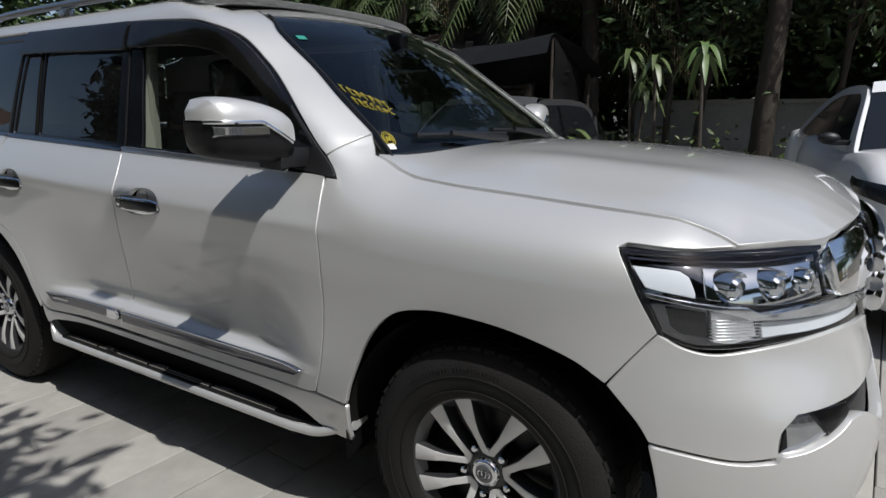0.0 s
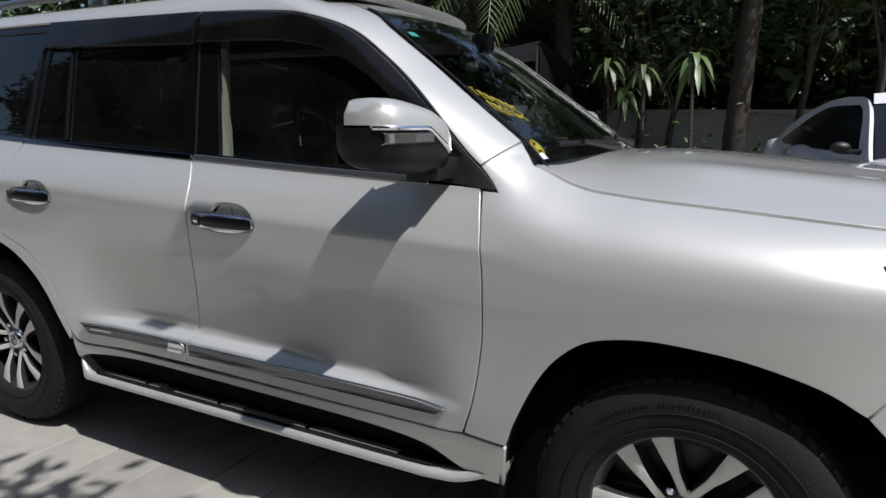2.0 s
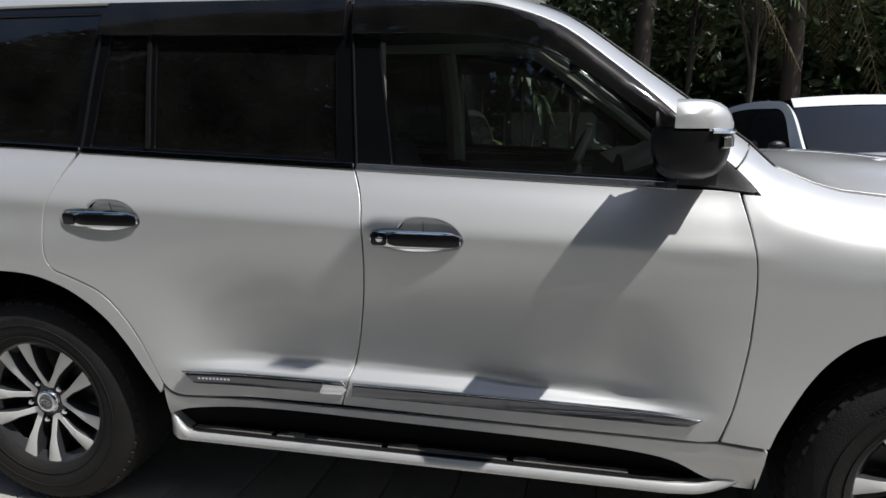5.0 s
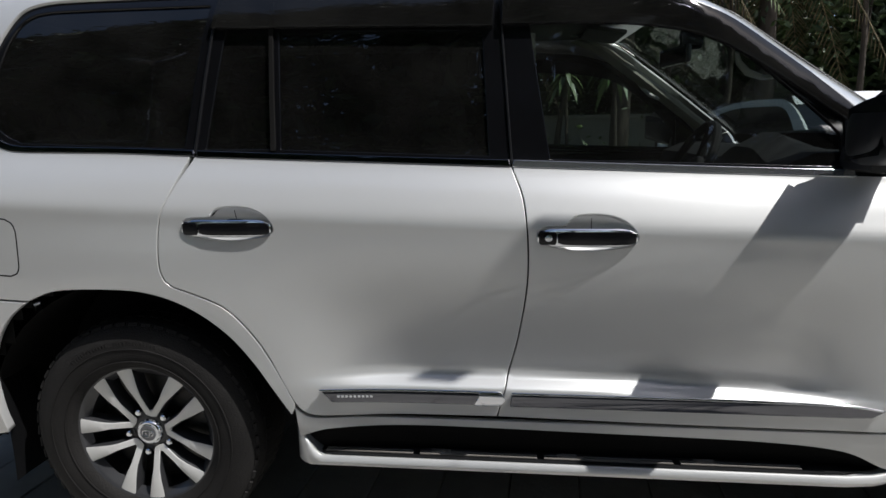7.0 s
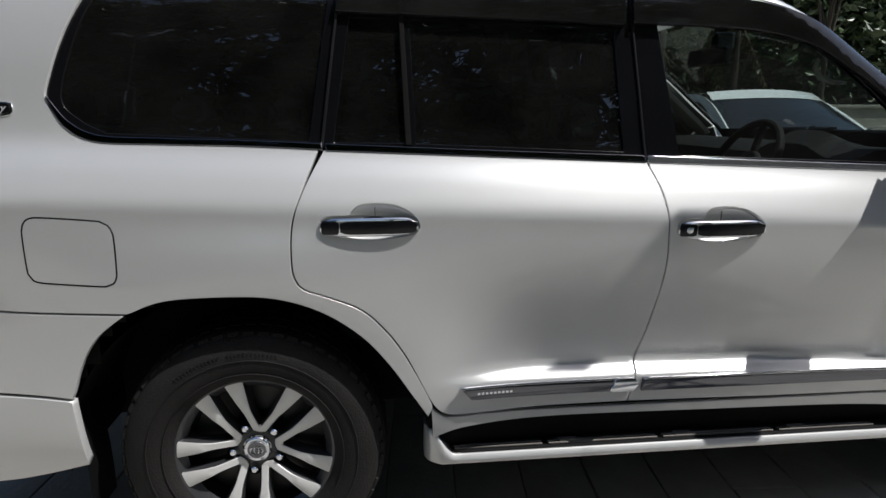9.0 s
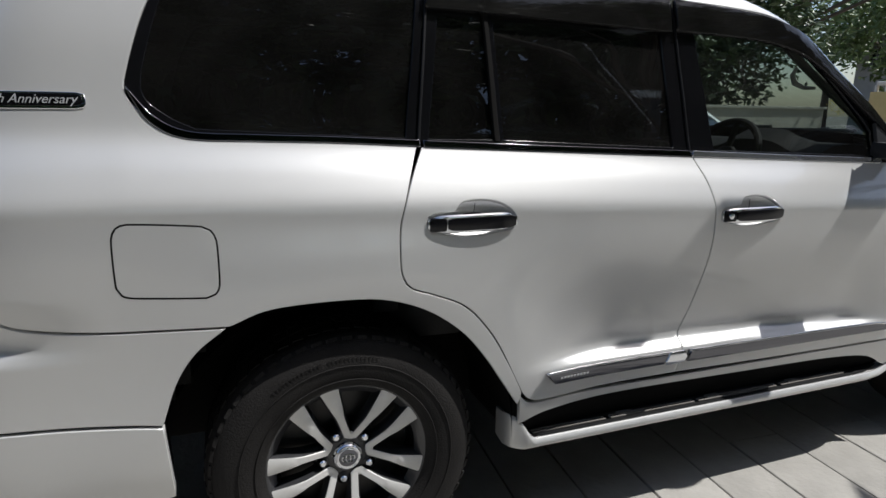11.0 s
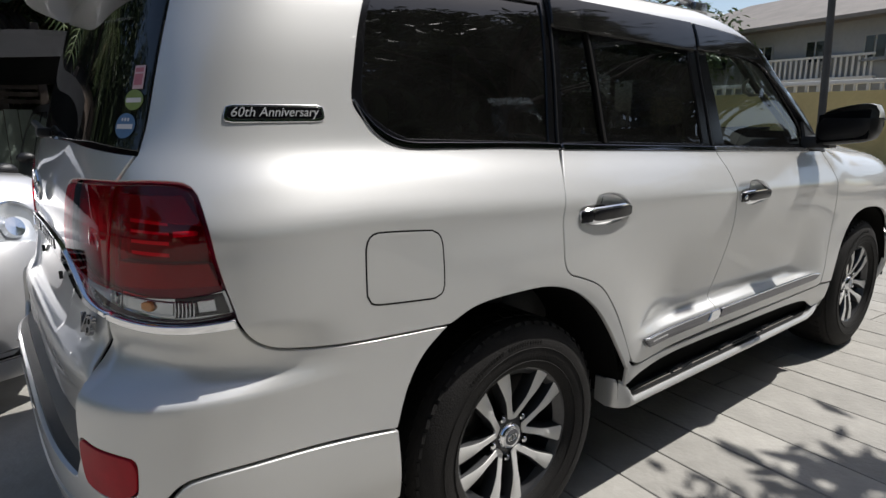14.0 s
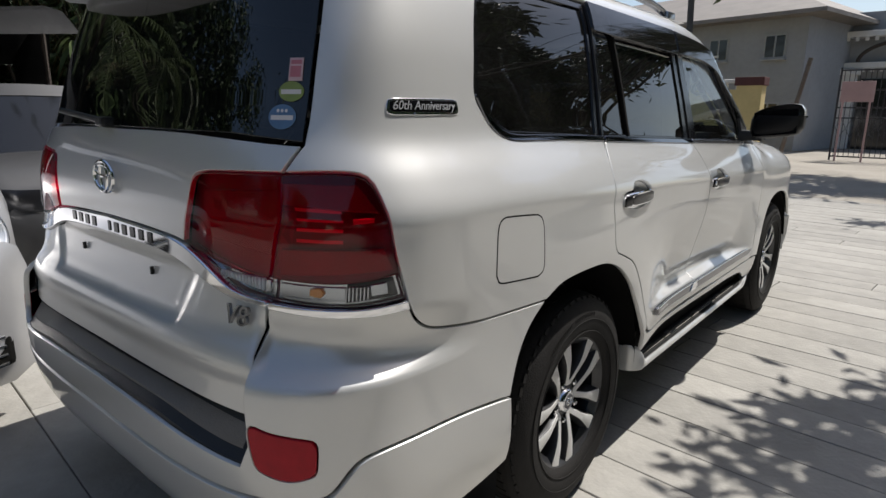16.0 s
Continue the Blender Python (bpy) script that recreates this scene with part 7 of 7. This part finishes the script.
# ---- the drive's open side: shade trees, and a house farther off, all seen in the car's glass ----
for k, (x, y, z, r) in enumerate(((-6.0, -9.0, 5.2, 2.5), (-2.2, -9.5, 5.8, 2.7), (1.6, -9.4, 6.0, 2.7), (5.4, -10.0, 5.8, 2.7), (9.6, -9.8, 5.6, 2.6), (14.0, -9.5, 5.5, 2.6), (-9.8, -10.6, 6.2, 2.8), (-13.6, -12.4, 6.4, 3.0), (-19.0, -13.5, 6.4, 3.2))):
    tree("shade_tree", (x, y, 0), z * .8, (.2, .1, 0), (0, 0, z + 1.6), (r, 1.9, 5.4), 290, 46, .42, LEAF, 160 + k, "shade tree with a dense dark crown", .16)
for k in range(7):
    bush("hedge", (-6.5 + k * 3.4, -8.6, .9), (1.9, .7, 1.0), 70, 40, .17, 190 + k, label="dark hedge along the drive", spread=.28, category="hedge")
house("house", "pale house with deep brown eaves down the drive", (-17, -7.5, 0), (11, 7, 3.0), 68, CREAM, ROOF_BROWN, 1, 4, 1.5, .9)
# the branch that throws leaf shadows on the slabs
rng = np.random.default_rng(77)
SH = np.array((.585, -.20, 1.0))
mango = thing("mango_tree", "tree whose leafy bough overhangs the drive", "tree")
mango.location = (6.6, -7.2, 0)
bm = bmesh.new()
tube(bm, [(0, 0, -.1), (-.1, .1, 1.4), (-.25, .4, 2.8), (-.5, .9, 3.9)], [.22, .18, .15, .11], 12)
tips = []
for gx, gy, h in ((.42, -1.36, 3.5), (.80, -1.44, 3.6), (1.10, -1.56, 3.8), (1.45, -1.60, 3.7), (1.72, -1.78, 4.0), (.72, -1.72, 3.9), (1.22, -1.88, 3.8), (2.1, -2.15, 4.2), (.2, -2.3, 3.8), (-.6, -2.6, 3.7), (7.6, -1.2, 4.2), (6.8, -2.6, 4.4)):
    e = Vector((gx, gy, 0)) + h * Vector(SH) - Vector((6.6, -7.2, 0))
    s0 = Vector((-.5, .9, 3.9))
    tube(bm, [s0, s0.lerp(e, .5) + Vector((0, 0, .35)), e], [.06, .035, .01], 7)
    tips.append(e)
part("trunk", bm, BARK, mango, smooth=True)
pts = []
for k, e in enumerate(tips):
    c = clumps(rng, tuple(e), (.26, .22, .20), 4 if k == 0 else 10, 6 if k == 0 else 11, .11, .3)
    pts.append(c)
p = np.concatenate(pts)
ob = new("crown", leaf_mesh("crown", p, .19 * (.7 + .6 * rng.random(len(p))), rng, LEAF, slim=.36))
ob.parent = mango
# high boughs added above the view to shade the lane's near part
for k, (gx, gy, h) in enumerate(((12.2, .5, 6.0), (12.4, -2.6, 6.2), (12.0, 3.2, 6.0), (13.0, -5.5, 6.0))):
    e = np.array((gx, gy, 0)) + h * SH
    t = tree("lane_tree", (e[0] + .5, -11.5 if k != 2 else 15.0, 0), h - 1.2, (-.2, 1.4 if k != 2 else -1.2, 0), (-.5, e[1] + 11.5 if k != 2 else e[1] - 15.0, h), (1.9, 1.9, .8), 90, 36, .3, LEAF, 210 + k, "spreading tree added to shade the lane", .15)

# ---- the other parked cars ----
def plain_car(label, paint, at, L=4.3, W=1.75, H=1.5, hood=.95, belt_z=.95, screen_x=(.35, 1.05), back_x=(-1.0, -1.75), tail=1.0, round_lamp=False, tyre_r=.32, nose_z=.62, group="cars parked in a row"):
    """A parked car, nose along +x: skinned body, cabin, glass, lamps, wheels."""
    root = thing("car", label, "car", group, at=at)
    hx, w = L / 2, W / 2
    st = [(-hx, .55, tail - .12, .62), (-hx + .06, .35, tail - .02, .82), (-hx + .35, .26, tail + .02, .95), (-hx * .45, .22, belt_z + .03, 1), (0, .21, belt_z, 1), (screen_x[1] - .25, .21, belt_z - .01, 1), (screen_x[1] + .05, .22, hood + .035, .985),
          ((screen_x[1] + hx) / 2, .23, hood - .02, .97), (hx - .32, .22, hood - .14, .90), (hx - .12, .22, nose_z + .06, .78), (hx - .02, .28, nose_z - .04, .60), (hx, .42, nose_z - .12, .45)]
    sx = np.array([s[0] for s in st])
    fine = np.unique(np.concatenate((np.linspace(-hx, hx, 44), sx)))
    zb, zt, ws = (np.interp(fine, *spline_table([(s[0], s[i]) for s in st])) for i in (1, 2, 3))
    rows = []
    for x, b, t, k in zip(fine, zb, zt, ws):
        m = w * k
        row = [(0, b), (m * .80, b), (m * .95, b + .05), (m * .985, b + (t - b) * .3), (m, b + (t - b) * .55), (m * .985, b + (t - b) * .8), (m * .94, t - .035), (m * .86, t - .005), (m * .70, t + .012), (m * .35, t + .025), (0, t + .03)]
        rows.append([(x, -y, z) for y, z in row] + [(x, y, z) for y, z in row[-2:0:-1]])
    bm = bmesh.new()
    vs = grid_faces(bm, rows, close_v=True)
    bm.faces.new(vs[0]), bm.faces.new(vs[-1])
    part("body", bm, paint, root, smooth=True, sharp=60)
    # cabin
    rz = H - .03
    yb, yr = w * .905, w * .72

    def side(x, z):
        t = np.clip((z - belt_z) / (rz - belt_z), 0, 1.1)
        return np.stack([x, -(yb + (yr - yb) * (t * .75 + t * t * .25)), z], -1)

    def side_n(x, z):
        n = np.stack([0 * x, -np.ones_like(x), np.full_like(x, (yb - yr) / (rz - belt_z))], -1)
        return n / np.linalg.norm(n, axis=-1, keepdims=True)
    fx0, fx1, bx0, bx1 = screen_x[0], screen_x[1], back_x[0], back_x[1]
    dz = rz - belt_z
    frame_ = [hard((fx1, belt_z - .03)), (fx0 + .30, belt_z + dz * .62), (fx0, rz - .035), (fx0 - .25, rz), (bx0 + .5, rz), (bx0, rz - .06), ((bx0 + bx1) / 2, belt_z + dz * .55), hard((bx1, belt_z - .03))]
    win = [hard((fx1 - .28, belt_z + .015)), (fx0 + .16, belt_z + dz * .60), (fx0 - .06, rz - .085), (fx0 - .3, rz - .07), (bx0 + .45, rz - .075), (bx0 + .02, rz - .15), hard((bx1 + .42, belt_z + .05)), (bx1 + .7, belt_z + .015)]
    for L_ in (False, True):
        panel("cabin_side", frame_, paint, root, surf=side, normal=side_n, left=L_, step=.06, depth=.03)
        glass = panel("side_window", win, WINDOW_DARK, root, "dark side window", surf=side, normal=side_n, left=L_, inset=-.003, depth=.005, step=.08)
        for xm in (.02,):
            panel("door_pillar", [hard((xm, belt_z + .02)), hard((xm - .05, rz - .075)), hard((xm - .14, rz - .075)), hard((xm - .09, belt_z + .02))], GLOSS_BLACK, glass, surf=side, normal=side_n, left=L_, inset=-.006, depth=.004, gap=0, step=.1)
    bm = bmesh.new()
    grid_faces(bm, [[(x + .10 * (1 - (y / yr) ** 2) * (1 if x > (fx0 + bx0) / 2 else -1) * abs((x - (fx0 + bx0) / 2) / ((fx0 - bx0) / 2)) ** 4, y, rz + .03 * (1 - (y / yr) ** 2) - .05 * max(0, (bx0 + .5 - x)) ** 1.5) for y in np.linspace(-yr, yr, 13)] for x in np.linspace(bx0, fx0, 20)])
    part("roof", bm, paint, root, smooth=True)
    bm = bmesh.new()
    grid_faces(bm, [[(fx1 + (fx0 - fx1) * t + (.16 - .05 * t) * (1 - u * u), u * (yb + (yr - yb) * t) * .97, belt_z - .02 + (rz - belt_z + .02) * t + .03 * (1 - u * u) * t) for u in np.linspace(-1, 1, 15)] for t in np.linspace(0, .86, 8)])
    part("windscreen", bm, WINDOW_DARK, root, "dark windscreen", smooth=True)
    bm = bmesh.new()
    grid_faces(bm, [[(fx1 + (fx0 - fx1) * t + (.16 - .05 * t) * (1 - u * u) + .004, u * (yb + (yr - yb) * t) * .975, belt_z - .016 + (rz - belt_z + .02) * t + .03 * (1 - u * u) * t) for u in np.linspace(-1, 1, 15)] for t in np.linspace(.85, 1.02, 4)])
    part("roof_header", bm, paint, root, smooth=True)
    bm = bmesh.new()
    grid_faces(bm, [[(bx1 + (bx0 - bx1) * t - .08 * (1 - u * u), u * (yb + (yr - yb) * t) * .97, belt_z - .02 + (rz - belt_z + .02) * t + .03 * (1 - u * u) * t) for u in np.linspace(-1, 1, 15)] for t in np.linspace(0, 1, 8)])
    part("rear_window", bm, WINDOW_DARK, root, "dark rear window", smooth=True)
    for sg in (-1, 1):
        bm = bmesh.new()
        r = bmesh.ops.create_uvsphere(bm, u_segments=16, v_segments=10, radius=1)["verts"]
        bmesh.ops.transform(bm, matrix=Matrix.Translation((screen_x[1] - .28, sg * (w + .03), belt_z + .07)) @ Matrix.Diagonal((.045, .072, .045, 1)), verts=r)
        mr = part("door_mirror", bm, BLACK, root, smooth=True)
        bm = bmesh.new()
        box(bm, (screen_x[1] - .28, sg * (w - .04), belt_z + .04), (.06, .14, .035), .01)
        part("mirror_arm", bm, BLACK, mr)
        # lamps
        bm = bmesh.new()
        if round_lamp:
            m = Matrix.Translation((hx - .27, sg * (w - .26), nose_z + .10)) @ Matrix.Rotation(radians(-90), 4, "Z") @ Matrix.Rotation(radians(sg * 18), 4, "Z") @ Matrix.Rotation(radians(24), 4, "X")
            lathe(bm, [(.145, -.06), (.150, .0), (.140, .012), (.132, .006), (.09, -.03), (0, -.05)], 32, m)
            hl = part("headlamp", bm, LAMP_SILVER, root, "round clear headlamp", smooth=True)
            bm = bmesh.new()
            lathe(bm, [(.134, .008), (.10, .030), (.05, .045), (0, .050)], 32, m)
            part("lamp_cover", bm, LENS_CLEAR, hl, smooth=True)
            bm = bmesh.new()
            lathe(bm, [(.136, .004), (.141, .018), (.150, .012), (.152, .0)], 32, m)
            part("lamp_ring", bm, CHROME, hl, smooth=True)
            bm = bmesh.new()
            lathe(bm, [(.0, .0), (.05, -.005), (.06, -.03)], 24, m @ Matrix.Translation((0, 0, .02)))
            part("projector", bm, CHROME, hl, smooth=True)
            bm = bmesh.new()
            box(bm, (0, 0, 0), (.12, .01, .035), .005)
            bmesh.ops.transform(bm, matrix=m @ Matrix.Translation((0, -.005, -.095)), verts=bm.verts)
            part("indicator", bm, AMBER, hl)
        else:
            rows = []
            for t in np.linspace(0, 1, 12):
                x = hx - .06 - .62 * t ** 1.3
                y = w * (.52 + .46 * min(1, t * 1.25) ** .6)
                zc = nose_z + .08 + .08 * t
                hh = .075 * (1 - .55 * t)
                rows.append([(x + .02, sg * (y + .012), zc - hh), (x + .01, sg * (y + .022), zc), (x - .02, sg * (y + .008), zc + hh)])
            grid_faces(bm, rows)
            part("headlamp", bm, LAMP_DARK, root, "slim dark headlamp", smooth=True)
    bm = bmesh.new()
    for z, ww, hh in ((nose_z - .02, W * .28, .10), (.36, W * .55, .12)):
        for k in range(4):
            box(bm, (hx - .005 - .02 * (z < .4), 0, z - hh / 2 + hh * k / 3), (.03, ww, .012), .004)
    gr = part("grille", bm, CHROME, root, "bright grille bars")
    bm = bmesh.new()
    box(bm, (hx - .03, 0, nose_z - .02), (.05, W * .30, .13), .02)
    box(bm, (hx - .04, 0, .36), (.05, W * .6, .16), .03)
    part("grille_back", bm, LINER, gr)
    for x in (-hx + .80, hx - .85):
        for sg in (-1, 1):
            bm = bmesh.new()
            m = Matrix.Translation((x, sg * (w - .10), tyre_r))
            lathe(bm, [(tyre_r * .62, .10), (tyre_r * .8, .115), (tyre_r * .96, .09), (tyre_r, .05), (tyre_r, -.09)], 36, m if sg > 0 else m @ Matrix.Rotation(math.pi, 4, "Z"))
            wh = part("wheel", bm, RUBBER, root, "black tyre on alloy wheel", smooth=True)
            bm = bmesh.new()
            mm = m if sg > 0 else m @ Matrix.Rotation(math.pi, 4, "Z")
            lathe(bm, [(tyre_r * .64, .10), (tyre_r * .58, .085), (tyre_r * .2, .09), (0, .095)], 30, mm)
            part("rim", bm, ALLOY, wh, smooth=True)
            bm = bmesh.new()
            lathe(bm, [(tyre_r * 1.0, .105), (tyre_r * 1.16, .104), (tyre_r * 1.2, .08), (tyre_r * 1.0, .06)], 28, mm, arc=(-.3, math.pi + .3))
            part("wheel_arch", bm, LINER, root, smooth=True)
    return root


WHITE_CAR = material("solid_white_paint", (.78, .78, .78), .3, 0, 1.0, vary=.03)
SILVER = material("silver_metallic_paint", (.55, .55, .56), .32, .55, 1.0, vary=.05)
# gunmetal base is darkened in place of the shade over that car
GUNMETAL = material("dusty_gunmetal_shaded", (.045, .045, .047), .5, .2, .25, vary=.2, vary_scale=2)
plain_car("white coupe-roofed car with dark glass parked nose out", WHITE_CAR, pose(4.456, 4.083, 0, 0, 0, -82), 4.75, 1.93, 1.62, 1.10, 1.12, (.45, 1.22), (-.9, -2.15), 1.12, tyre_r=.36, nose_z=.80)
plain_car("silver small car with round headlamps parked nose out", SILVER, pose(-2.21, 2.83, 0, 0, 0, -70), 3.9, 1.68, 1.55, 1.00, 1.02, (.50, 1.20), (-1.0, -1.6), 1.05, True, .31, .75)
plain_car("dusty gunmetal car parked in the shade", GUNMETAL, pose(.05, 4.95, 0, 0, 0, -90), 4.3, 1.74, 1.56, .98, 1.00, (.45, 1.15), (-1.2, -1.8), 1.02, tyre_r=.32, nose_z=.68)
build_slabs()
